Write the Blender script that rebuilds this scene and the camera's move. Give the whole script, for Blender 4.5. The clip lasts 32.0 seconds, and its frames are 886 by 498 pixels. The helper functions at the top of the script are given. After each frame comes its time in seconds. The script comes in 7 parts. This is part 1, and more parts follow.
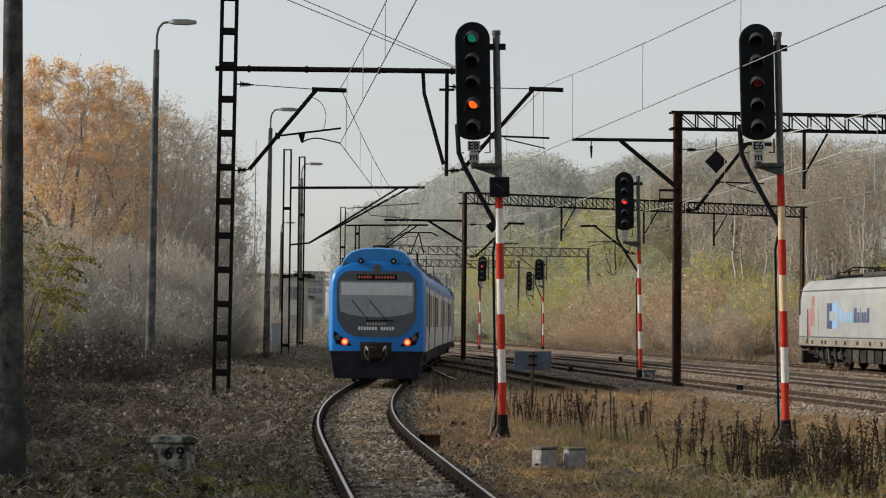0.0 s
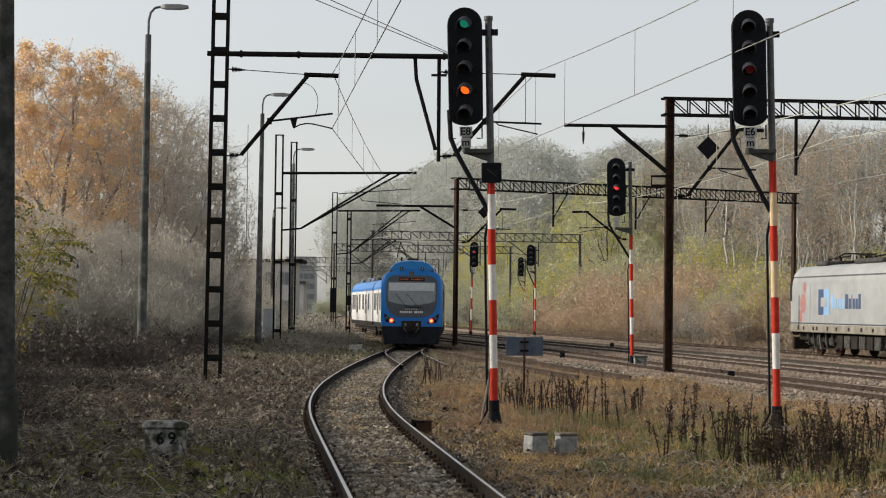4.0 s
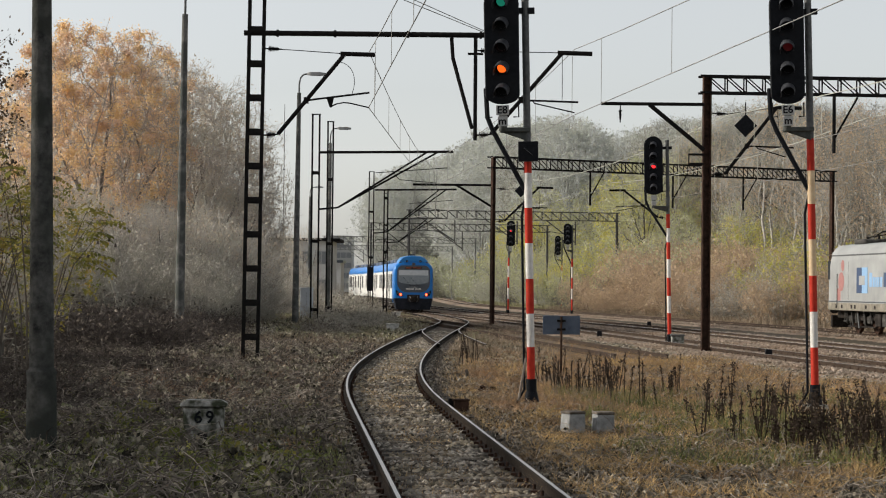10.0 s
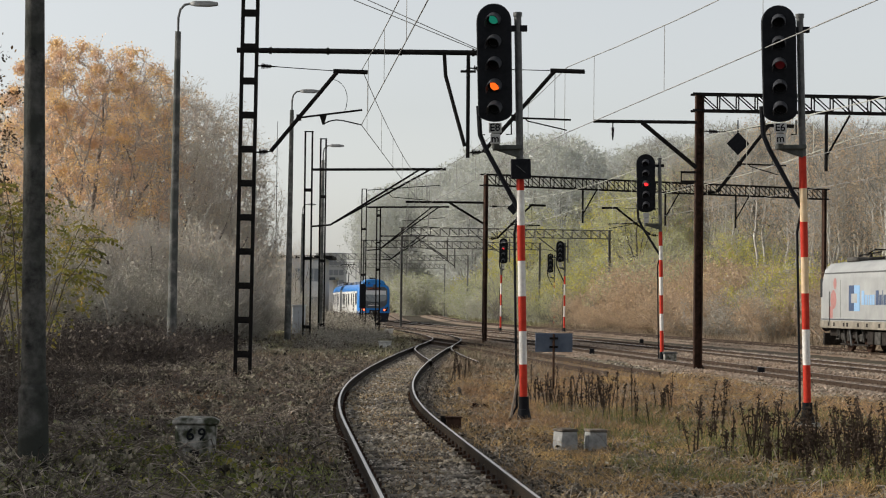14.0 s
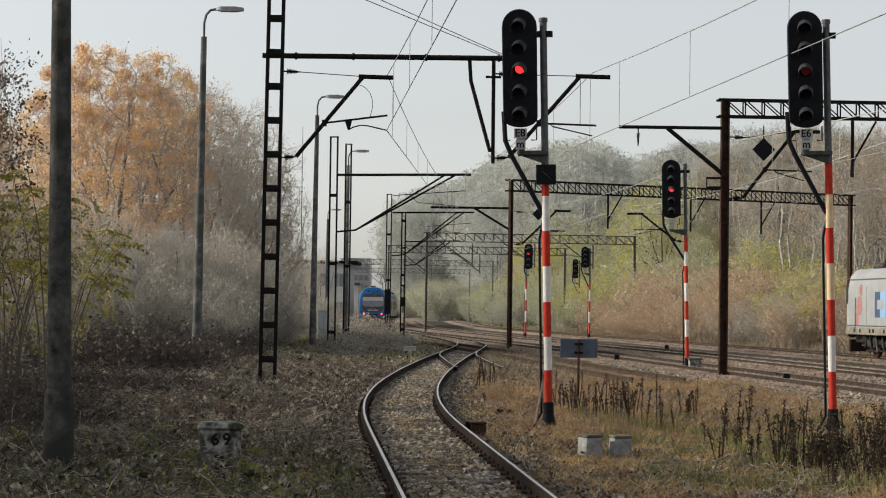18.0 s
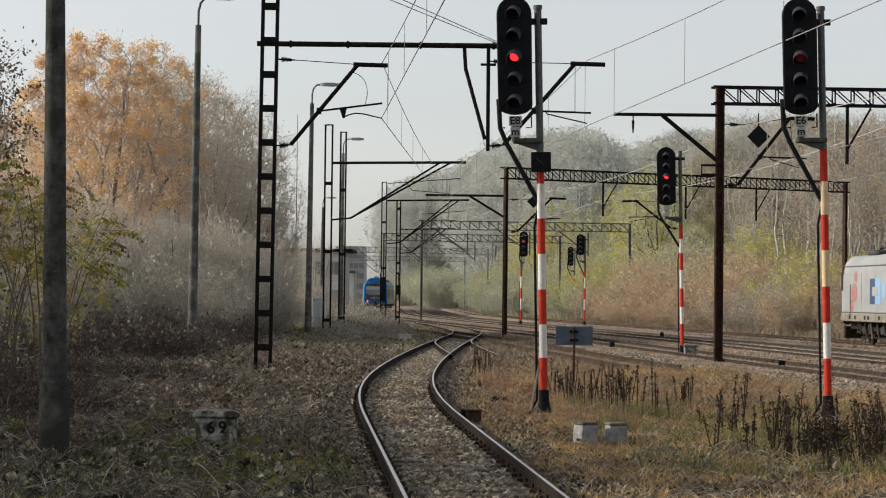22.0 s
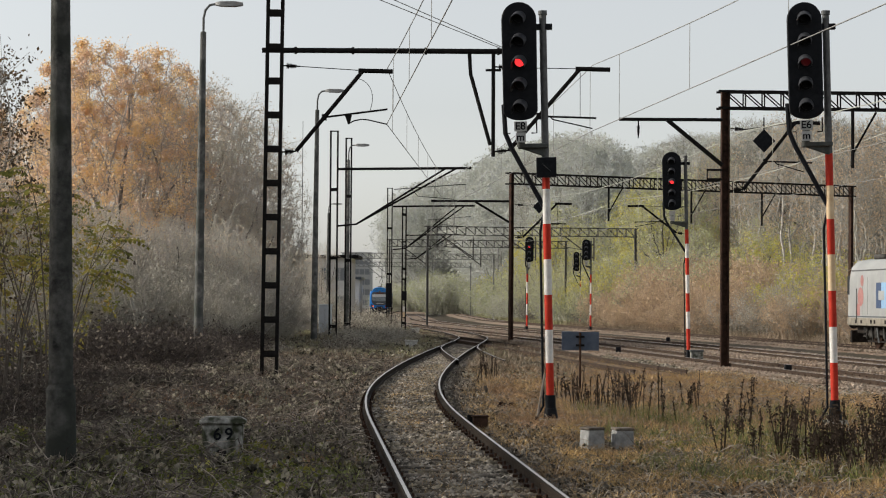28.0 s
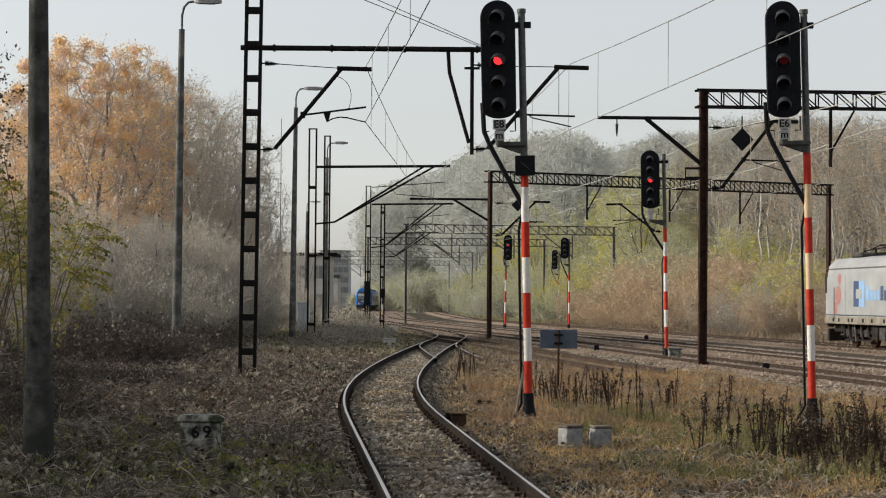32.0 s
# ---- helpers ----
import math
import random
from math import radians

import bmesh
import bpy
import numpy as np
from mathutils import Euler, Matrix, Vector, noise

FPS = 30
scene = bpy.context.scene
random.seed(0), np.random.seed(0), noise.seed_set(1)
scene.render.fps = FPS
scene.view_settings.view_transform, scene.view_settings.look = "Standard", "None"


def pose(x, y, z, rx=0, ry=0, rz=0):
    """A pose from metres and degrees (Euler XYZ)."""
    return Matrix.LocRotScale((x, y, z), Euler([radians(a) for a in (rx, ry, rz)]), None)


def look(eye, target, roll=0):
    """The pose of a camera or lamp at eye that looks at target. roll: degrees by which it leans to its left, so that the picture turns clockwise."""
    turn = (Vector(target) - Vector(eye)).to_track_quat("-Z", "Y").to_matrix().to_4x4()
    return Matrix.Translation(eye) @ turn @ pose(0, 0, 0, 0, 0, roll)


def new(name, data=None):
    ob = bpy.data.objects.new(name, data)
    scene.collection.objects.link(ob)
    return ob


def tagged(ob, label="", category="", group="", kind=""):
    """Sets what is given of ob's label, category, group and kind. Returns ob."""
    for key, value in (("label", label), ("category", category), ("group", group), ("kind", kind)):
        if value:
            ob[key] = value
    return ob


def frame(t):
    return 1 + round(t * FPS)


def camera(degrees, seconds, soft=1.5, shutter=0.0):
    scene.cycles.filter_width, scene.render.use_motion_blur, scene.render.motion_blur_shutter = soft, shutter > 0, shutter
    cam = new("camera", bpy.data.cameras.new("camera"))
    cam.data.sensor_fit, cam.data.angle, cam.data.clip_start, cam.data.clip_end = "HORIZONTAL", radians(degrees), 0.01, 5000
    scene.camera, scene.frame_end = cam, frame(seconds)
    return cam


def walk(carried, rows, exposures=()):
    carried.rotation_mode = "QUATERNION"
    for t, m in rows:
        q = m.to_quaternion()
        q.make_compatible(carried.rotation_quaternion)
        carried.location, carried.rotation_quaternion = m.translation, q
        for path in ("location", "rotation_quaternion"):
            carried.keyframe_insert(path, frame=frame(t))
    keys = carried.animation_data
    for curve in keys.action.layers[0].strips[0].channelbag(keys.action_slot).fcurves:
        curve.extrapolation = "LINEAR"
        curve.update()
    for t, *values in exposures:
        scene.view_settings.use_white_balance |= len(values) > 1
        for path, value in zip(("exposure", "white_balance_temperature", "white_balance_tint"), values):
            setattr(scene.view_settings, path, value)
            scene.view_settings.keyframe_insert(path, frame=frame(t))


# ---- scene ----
# One level world: x to the right, y along the line of sight, rail tops at z = 0.
EYE = (0.0, 0.0, 1.85)
cam = camera(24.57, 32.0, soft=1.1)
# seconds, turn to the left, tilt up, lean to the left, in degrees
TURNS = (
    (0.0, -0.536, 2.067, 0.596),
    (0.5, -0.603, 1.823, 0.602),
    (1.0, -0.664, 1.726, 0.612),
    (1.5, -0.628, 1.623, 0.504),
    (2.0, -0.726, 1.691, 0.556),
    (2.5, -0.747, 1.745, 0.634),
    (4.5, -0.770, 1.626, 0.683),
    (5.0, -0.686, 1.580, 0.619),
    (5.5, -0.680, 1.487, 0.686),
    (6.0, -0.773, 1.387, 0.702),
    (6.5, -0.566, 1.292, 0.701),
    (7.0, -0.387, 1.187, 0.772),
    (7.5, -0.286, 1.194, 0.732),
    (8.0, -0.128, 1.114, 0.604),
    (8.5, -0.098, 1.103, 0.524),
    (9.0, -0.002, 1.073, 0.542),
    (9.5, 0.169, 1.060, 0.562),
    (10.0, 0.261, 1.058, 0.600),
    (10.5, 0.359, 1.036, 0.603),
    (11.0, 0.372, 1.018, 0.697),
    (11.5, 0.285, 0.892, 0.601),
    (12.0, 0.093, 0.849, 0.562),
    (12.5, 0.045, 0.918, 0.598),
    (13.0, -0.001, 1.161, 0.599),
    (13.5, -0.026, 1.332, 0.612),
    (14.0, 0.056, 1.550, 0.662),
    (14.5, 0.196, 1.669, 0.610),
    (15.0, 0.296, 1.692, 0.605),
    (15.5, 0.394, 1.764, 0.607),
    (17.5, 0.667, 1.668, 0.771),
    (18.0, 0.762, 1.695, 0.791),
    (18.5, 0.861, 1.712, 0.761),
    (19.0, 0.845, 1.684, 0.779),
    (19.5, 0.761, 1.607, 0.792),
    (20.0, 0.668, 1.539, 0.874),
    (20.5, 0.651, 1.420, 0.917),
    (21.0, 0.636, 1.369, 0.762),
    (21.5, 0.671, 1.324, 0.725),
    (22.0, 0.621, 1.353, 0.655),
    (22.5, 0.518, 1.445, 0.456),
    (23.0, 0.442, 1.560, 0.387),
    (23.5, 0.374, 1.567, 0.444),
    (24.0, 0.388, 1.669, 0.590),
    (24.5, 0.439, 1.618, 0.602),
    (25.0, 0.451, 1.591, 0.637),
    (25.5, 0.530, 1.615, 0.564),
    (27.5, 0.757, 1.757, 0.554),
    (28.0, 0.785, 1.513, 0.426),
    (28.5, 0.586, 1.195, 0.364),
    (29.0, 0.375, 1.212, 0.426),
    (29.5, 0.175, 1.242, 0.458),
    (30.0, 0.075, 1.288, 0.436),
    (30.5, 0.080, 1.379, 0.454),
    (31.0, 0.129, 1.409, 0.439),
    (31.5, 0.199, 1.467, 0.477),
    (32.0, 0.179, 1.461, 0.487),
)


def aim(turn, tilt, lean):
    return pose(*EYE, 90 + tilt, 0, turn) @ pose(0, 0, 0, 0, 0, lean)


walk(cam, [(t, aim(a, b, c)) for t, a, b, c in TURNS], [(0.0, -0.02), (1.0, 0.09), (2.0, 0.11), (5.0, 0.12), (32.0, 0.12)])

# ---- light ----
world = bpy.data.worlds.new("hazy_sky")
scene.world = world
world.use_nodes = True
wn = world.node_tree
wn.nodes.clear()
sky = wn.nodes.new("ShaderNodeTexSky")
sky.sky_type = "NISHITA"
sky.sun_disc = False
sky.sun_elevation = radians(24)
sky.sun_rotation = radians(-86)
sky.air_density, sky.dust_density, sky.ozone_density = 1.0, 1.2, 1.0
grey = wn.nodes.new("ShaderNodeHueSaturation")
grey.inputs["Saturation"].default_value = 0.24
back = wn.nodes.new("ShaderNodeBackground")
back.inputs["Strength"].default_value = 0.15
wout = wn.nodes.new("ShaderNodeOutputWorld")
wn.links.new(sky.outputs[0], grey.inputs["Color"])
wn.links.new(grey.outputs[0], back.inputs["Color"])
wn.links.new(back.outputs[0], wout.inputs["Surface"])

sun_data = bpy.data.lights.new("sun", "SUN")
sun_data.energy, sun_data.angle, sun_data.color = 3.7, radians(2.5), (1.0, 0.93, 0.82)
sun = new("sun", sun_data)
SUN_FROM = Vector((-math.cos(radians(24)) * math.sin(radians(86)), math.cos(radians(24)) * math.cos(radians(86)), math.sin(radians(24))))
sun.matrix_world = look(SUN_FROM * 100, (0, 0, 0))


# ---- materials ----
def material(name, low, high, rough=0.8, metal=0.0, scale=6.0, bump=0.0, bump_scale=40.0, island=0.0, each=0.0, spec=0.1, third=None, third_scale=0.6):
    """Two colours mixed by fine grain and a third one by large blotches; island and each vary the brightness piece by piece."""
    m = bpy.data.materials.new(name)
    m.use_nodes = True
    nt = m.node_tree
    nd, ln = nt.nodes, nt.links
    b = nd["Principled BSDF"]
    b.inputs["Roughness"].default_value, b.inputs["Metallic"].default_value = rough, metal
    b.inputs["Specular IOR Level"].default_value = spec
    co = nd.new("ShaderNodeTexCoord")
    geo = nd.new("ShaderNodeNewGeometry")
    n1 = nd.new("ShaderNodeTexNoise")
    n1.inputs["Scale"].default_value, n1.inputs["Detail"].default_value, n1.inputs["Roughness"].default_value = scale, 6, 0.65
    ln.new(geo.outputs["Position"] if third else co.outputs["Object"], n1.inputs["Vector"])
    r1 = nd.new("ShaderNodeMapRange")
    r1.inputs[1].default_value, r1.inputs[2].default_value = 0.32, 0.68
    ln.new(n1.outputs["Fac"], r1.inputs[0])
    mix = nd.new("ShaderNodeMix")
    mix.data_type = "RGBA"
    mix.inputs[6].default_value, mix.inputs[7].default_value = (*low, 1), (*high, 1)
    ln.new(r1.outputs[0], mix.inputs[0])
    colour = mix.outputs[2]
    if third:
        n2 = nd.new("ShaderNodeTexNoise")
        n2.inputs["Scale"].default_value, n2.inputs["Detail"].default_value = third_scale, 4
        ln.new(geo.outputs["Position"], n2.inputs["Vector"])
        r2 = nd.new("ShaderNodeMapRange")
        r2.inputs[1].default_value, r2.inputs[2].default_value = 0.44, 0.62
        ln.new(n2.outputs["Fac"], r2.inputs[0])
        mix2 = nd.new("ShaderNodeMix")
        mix2.data_type = "RGBA"
        mix2.inputs[7].default_value = (*third, 1)
        ln.new(r2.outputs[0], mix2.inputs[0])
        ln.new(colour, mix2.inputs[6])
        colour = mix2.outputs[2]
    if island or each:
        src = geo.outputs["Random Per Island"]
        if each:
            src = nd.new("ShaderNodeObjectInfo").outputs["Random"]
        r3 = nd.new("ShaderNodeMapRange")
        k = island or each
        r3.inputs[3].default_value, r3.inputs[4].default_value = 1 - k, 1 + k
        ln.new(src, r3.inputs[0])
        hsv = nd.new("ShaderNodeHueSaturation")
        ln.new(r3.outputs[0], hsv.inputs["Value"])
        ln.new(colour, hsv.inputs["Color"])
        colour = hsv.outputs[0]
    ln.new(colour, b.inputs["Base Color"])
    if bump:
        n3 = nd.new("ShaderNodeTexNoise")
        n3.inputs["Scale"].default_value, n3.inputs["Detail"].default_value = bump_scale, 5
        ln.new(co.outputs["Object"], n3.inputs["Vector"])
        bp = nd.new("ShaderNodeBump")
        bp.inputs["Strength"].default_value, bp.inputs["Distance"].default_value = bump, 0.02
        ln.new(n3.outputs["Fac"], bp.inputs["Height"])
        ln.new(bp.outputs[0], b.inputs["Normal"])
    return m


def foliage(name, colours, through_light=0.25, patch=1.0, share=0.35):
    """Leaves: each takes one of the colours of a ramp, by its patch of so many to the metre and a share by its island, and lets a little light through."""
    m = bpy.data.materials.new(name)
    m.use_nodes = True
    nd, ln = m.node_tree.nodes, m.node_tree.links
    b = nd["Principled BSDF"]
    b.inputs["Roughness"].default_value, b.inputs["Specular IOR Level"].default_value = 0.7, 0.08
    geo = nd.new("ShaderNodeNewGeometry")
    noi = nd.new("ShaderNodeTexNoise")
    noi.inputs["Scale"].default_value, noi.inputs["Detail"].default_value = patch, 4
    ln.new(geo.outputs["Position"], noi.inputs["Vector"])
    add = nd.new("ShaderNodeMath")
    add.operation = "MULTIPLY_ADD"
    add.inputs[1].default_value = share
    ln.new(geo.outputs["Random Per Island"], add.inputs[0])
    sh = nd.new("ShaderNodeMapRange")
    sh.inputs[1].default_value, sh.inputs[2].default_value, sh.inputs[3].default_value, sh.inputs[4].default_value = 0.36, 0.64, 0.0, 1 - share
    ln.new(noi.outputs["Fac"], sh.inputs[0])
    ln.new(sh.outputs[0], add.inputs[2])
    ramp = nd.new("ShaderNodeValToRGB")
    els = ramp.color_ramp.elements
    while len(els) < len(colours):
        els.new(0.5)
    for i, c in enumerate(colours):
        els[i].position = i / (len(colours) - 1)
        els[i].color = (*c, 1)
    ln.new(add.outputs[0], ramp.inputs[0])
    ln.new(ramp.outputs[0], b.inputs["Base Color"])
    tr = nd.new("ShaderNodeBsdfTranslucent")
    ln.new(ramp.outputs[0], tr.inputs["Color"])
    mx = nd.new("ShaderNodeMixShader")
    mx.inputs[0].default_value = through_light
    ln.new(b.outputs[0], mx.inputs[1])
    ln.new(tr.outputs[0], mx.inputs[2])
    ln.new(mx.outputs[0], nd["Material Output"].inputs["Surface"])
    return m


def glow(name, colour, strength):
    m = bpy.data.materials.new(name)
    m.use_nodes = True
    b = m.node_tree.nodes["Principled BSDF"]
    b.inputs["Base Color"].default_value = (colour[0] * 0.08, colour[1] * 0.08, colour[2] * 0.08, 1)
    b.inputs["Emission Color"].default_value = (*colour, 1)
    b.inputs["Emission Strength"].default_value = strength
    return m


# The near-black soil tone holds the shade between tufts and blades.
EARTH = material("dry_verge", (0.006, 0.005, 0.004), (0.15, 0.122, 0.09), 0.95, scale=4.5, bump=0.6, bump_scale=9, third=(0.07, 0.062, 0.042), third_scale=0.5)
BALLAST = material("ballast_stone", (0.055, 0.049, 0.041), (0.42, 0.375, 0.31), 0.9, scale=11, island=0.85, bump=0.3, third=(0.20, 0.168, 0.115), third_scale=1.3)
# Bed coloured almost black, with the shade of the stone gaps in it.
BALLAST_BED = material("ballast_bed", (0.007, 0.006, 0.005), (0.055, 0.045, 0.034), 0.95, scale=17, bump=0.8, bump_scale=22, third=(0.06, 0.045, 0.03), third_scale=0.35)
RUST_BED = material("rust_stained_bed", (0.11, 0.084, 0.066), (0.42, 0.33, 0.255), 0.95, scale=6, bump=0.9, bump_scale=12, third=(0.235, 0.172, 0.126), third_scale=0.5)
RAIL_SIDE = material("rail_rust", (0.012, 0.010, 0.008), (0.038, 0.029, 0.023), 0.8, 0.0, scale=14, bump=0.2, spec=0.05)
RAIL_RUST = material("main_rail_rust", (0.030, 0.023, 0.018), (0.085, 0.060, 0.045), 0.8, 0.0, scale=8, bump=0.2, spec=0.05)
RAIL_TOP = material("rail_running_band", (0.46, 0.43, 0.40), (0.66, 0.63, 0.60), 0.36, 0.8, scale=20)
RUST_STONE = material("rust_stained_stone", (0.18, 0.145, 0.114), (0.39, 0.32, 0.255), 0.9, scale=5, island=0.4, third=(0.26, 0.192, 0.14), third_scale=0.4)
SLEEPER = material("weathered_sleeper", (0.065, 0.054, 0.044), (0.19, 0.163, 0.135), 0.9, scale=11, bump=0.5, each=0.25)
SLEEPER_MAIN = material("dusty_main_sleeper", (0.15, 0.125, 0.10), (0.34, 0.285, 0.235), 0.9, scale=7, bump=0.5, each=0.2)
IRON = material("sooty_steel", (0.006, 0.006, 0.006), (0.020, 0.018, 0.017), 0.7, 0.0, scale=9, bump=0.15, spec=0.05)
RUSTY = material("rusty_steel", (0.016, 0.011, 0.009), (0.075, 0.042, 0.029), 0.8, 0.0, scale=5, bump=0.2, spec=0.06)
GALV = material("galvanised_steel", (0.075, 0.077, 0.078), (0.15, 0.152, 0.15), 0.6, 0.3, scale=12)
CONCRETE = material("pole_concrete", (0.045, 0.046, 0.045), (0.22, 0.215, 0.20), 0.9, scale=5, bump=0.6, bump_scale=30, third=(0.075, 0.08, 0.073), third_scale=1.6)
POLE = material("mossy_pole_concrete", (0.022, 0.023, 0.022), (0.125, 0.122, 0.112), 0.9, scale=6, bump=0.7, bump_scale=25, third=(0.04, 0.043, 0.037), third_scale=1.8)
PALE_CONCRETE = material("pale_concrete", (0.13, 0.13, 0.115), (0.46, 0.45, 0.415), 0.9, scale=13, bump=0.6, third=(0.05, 0.055, 0.035), third_scale=7.0)
BOX_CONCRETE = material("box_concrete", (0.17, 0.172, 0.17), (0.36, 0.358, 0.345), 0.9, scale=8, bump=0.4)
WHITEWASH = material("old_whitewash", (0.36, 0.35, 0.32), (0.66, 0.645, 0.60), 0.9, scale=9, bump=0.4)
LAMP_GREY = material("lamp_head_grey", (0.21, 0.21, 0.207), (0.31, 0.31, 0.30), 0.55, 0.2, scale=6)
RED = material("red_paint", (0.40, 0.030, 0.018), (0.55, 0.050, 0.028), 0.55, scale=8)
WHITE = material("white_paint", (0.58, 0.56, 0.52), (0.80, 0.78, 0.74), 0.55, scale=8)
ORANGE = material("faded_cream_paint", (0.62, 0.44, 0.26), (0.74, 0.58, 0.38), 0.6, scale=8)
BLACK = material("black_enamel", (0.006, 0.007, 0.009), (0.014, 0.015, 0.018), 0.5, scale=12, spec=0.08)
DARKGLASS = material("dark_lens", (0.007, 0.008, 0.010), (0.012, 0.013, 0.016), 0.4, spec=0.1)
PLATE = material("signal_plate_white", (0.34, 0.34, 0.33), (0.46, 0.46, 0.445), 0.6, scale=10)
PLATE_BACK = material("grey_sheet_metal", (0.075, 0.094, 0.128), (0.125, 0.15, 0.195), 0.55, 0.2, scale=4)
ARM_GREY = material("cast_arm_grey", (0.055, 0.060, 0.056), (0.11, 0.115, 0.105), 0.7, scale=7)
BLUE = material("train_blue", (0.007, 0.155, 0.49), (0.014, 0.185, 0.56), 0.3, scale=1.2, spec=0.3)
LIGHTBLUE = material("train_roof_blue", (0.012, 0.20, 0.54), (0.025, 0.23, 0.60), 0.35, scale=1.2, spec=0.4)
TRAINWHITE = material("train_white", (0.52, 0.51, 0.48), (0.68, 0.67, 0.64), 0.45, scale=1.5)
TRAINGREY = material("train_dark_panel", (0.04, 0.05, 0.065), (0.065, 0.078, 0.095), 0.3, scale=2, spec=0.5)
BOGIE = material("bogie_grey", (0.022, 0.021, 0.02), (0.10, 0.094, 0.085), 0.8, scale=4, bump=0.2)
UNDER = material("underframe_grime", (0.014, 0.012, 0.011), (0.045, 0.038, 0.033), 0.85, scale=5, bump=0.3)
SKIRT = material("navy_skirt", (0.010, 0.011, 0.015), (0.028, 0.031, 0.040), 0.7, scale=2)
GLASS = material("train_glass", (0.014, 0.016, 0.019), (0.022, 0.025, 0.028), 0.3, spec=0.06)
# Pale base colour supplies part of the glass's sky reflection.
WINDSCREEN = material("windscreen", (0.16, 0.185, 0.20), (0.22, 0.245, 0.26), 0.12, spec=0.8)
BLIND = material("sun_blind", (0.52, 0.54, 0.55), (0.62, 0.64, 0.65), 0.7)
LOCO = material("loco_grey_white", (0.27, 0.275, 0.27), (0.36, 0.365, 0.355), 0.5, scale=0.9)
LOCO_SILL = material("loco_sill_dust", (0.16, 0.145, 0.115), (0.31, 0.28, 0.23), 0.7, scale=2.5)
RED_GLOW = glow("red_light", (1.0, 0.035, 0.04), 1.3)
# Unlit lens of the second signal: faint emission in place of a reflection.
DIM_RED_GLOW = glow("faint_red_reflection", (0.4, 0.02, 0.03), 0.05)
AMBER_GLOW = glow("amber_light", (1.0, 0.13, 0.012), 1.25)
GREEN_GLOW = glow("green_light", (0.012, 0.25, 0.16), 0.55)
TAIL_GLOW = glow("tail_light", (1.0, 0.05, 0.03), 1.3)
TAIL_CORE = glow("tail_light_core", (1.0, 0.24, 0.06), 3.2)
DISPLAY = glow("amber_display", (1.0, 0.26, 0.12), 0.18)
BARK = material("bark", (0.055, 0.045, 0.038), (0.15, 0.13, 0.11), 0.95, scale=4)
BIRCH = material("birch_bark", (0.30, 0.28, 0.25), (0.62, 0.60, 0.56), 0.9, scale=3)
BRAMBLE = material("dead_stems", (0.035, 0.029, 0.026), (0.20, 0.165, 0.14), 0.95, scale=3.5, island=0.4)
STRAW = material("dry_grass", (0.24, 0.155, 0.072), (0.76, 0.52, 0.23), 0.9, scale=3.2, island=0.3, third=(0.24, 0.158, 0.09), third_scale=0.9)
RUSSET_GRASS = material("russet_dead_grass", (0.20, 0.118, 0.068), (0.58, 0.37, 0.215), 0.9, scale=2.6, island=0.35, third=(0.24, 0.155, 0.095), third_scale=0.8)
OLIVE_GRASS = material("olive_verge_grass", (0.17, 0.165, 0.085), (0.47, 0.45, 0.26), 0.9, scale=2.0, island=0.35, third=(0.26, 0.235, 0.15), third_scale=0.3)
FRESH_GRASS = material("fresh_green_grass", (0.11, 0.14, 0.045), (0.40, 0.43, 0.15), 0.9, scale=3.0, island=0.4)
STALK = material("dark_seed_stalks", (0.026, 0.019, 0.015), (0.080, 0.058, 0.042), 0.95, scale=4, island=0.35)
GREENGRASS = material("short_green_grass", (0.06, 0.07, 0.027), (0.25, 0.255, 0.10), 0.9, scale=3.5, island=0.35)
# OAK_LEAF, GREEN_LEAF and BUSH_LEAF are lifted in colour to carry the haze.
OAK_LEAF = foliage("autumn_oak_leaves", [(0.62, 0.50, 0.42), (0.69, 0.525, 0.405), (0.76, 0.555, 0.355), (0.82, 0.61, 0.31), (0.66, 0.55, 0.46)], 0.6, 0.9, 0.3)
GREEN_LEAF = foliage("yellow_green_leaves", [(0.32, 0.33, 0.11), (0.48, 0.465, 0.14), (0.62, 0.56, 0.17), (0.72, 0.58, 0.21)], 0.5)
BUSH_LEAF = foliage("tawny_scrub", [(0.42, 0.325, 0.235), (0.53, 0.40, 0.275), (0.60, 0.455, 0.305), (0.50, 0.415, 0.27)], 0.5, 1.4)
DARK_LEAF = foliage("green_hedge_leaves", [(0.05, 0.065, 0.018), (0.11, 0.13, 0.036), (0.21, 0.215, 0.055), (0.32, 0.26, 0.06)], 0.4, 3.0, 0.4)
TRUNK = material("grey_trunk_bark", (0.08, 0.073, 0.06), (0.19, 0.175, 0.148), 0.95, scale=3)
# Withered leaves on the bank, made paler to hold the haze before them.
PALE_LEAF = foliage("haze_paled_withered_leaves", [(0.49, 0.415, 0.335), (0.59, 0.50, 0.40), (0.65, 0.56, 0.44), (0.52, 0.475, 0.36)], 0.5)
# Near-black ramp entries stand in for shaded gaps among the leaves.
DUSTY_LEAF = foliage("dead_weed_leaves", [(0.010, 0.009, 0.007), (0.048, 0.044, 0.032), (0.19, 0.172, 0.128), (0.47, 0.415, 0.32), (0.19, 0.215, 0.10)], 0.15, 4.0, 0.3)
# Steel of the far gantries, lightened in two steps to carry the haze.
MIST_STEEL = material("haze_pale_steel", (0.17, 0.17, 0.165), (0.25, 0.25, 0.24), 0.8, 0.0, scale=5)
FAR_STEEL = material("haze_grey_steel", (0.075, 0.073, 0.07), (0.13, 0.125, 0.118), 0.75, 0.2, scale=5)
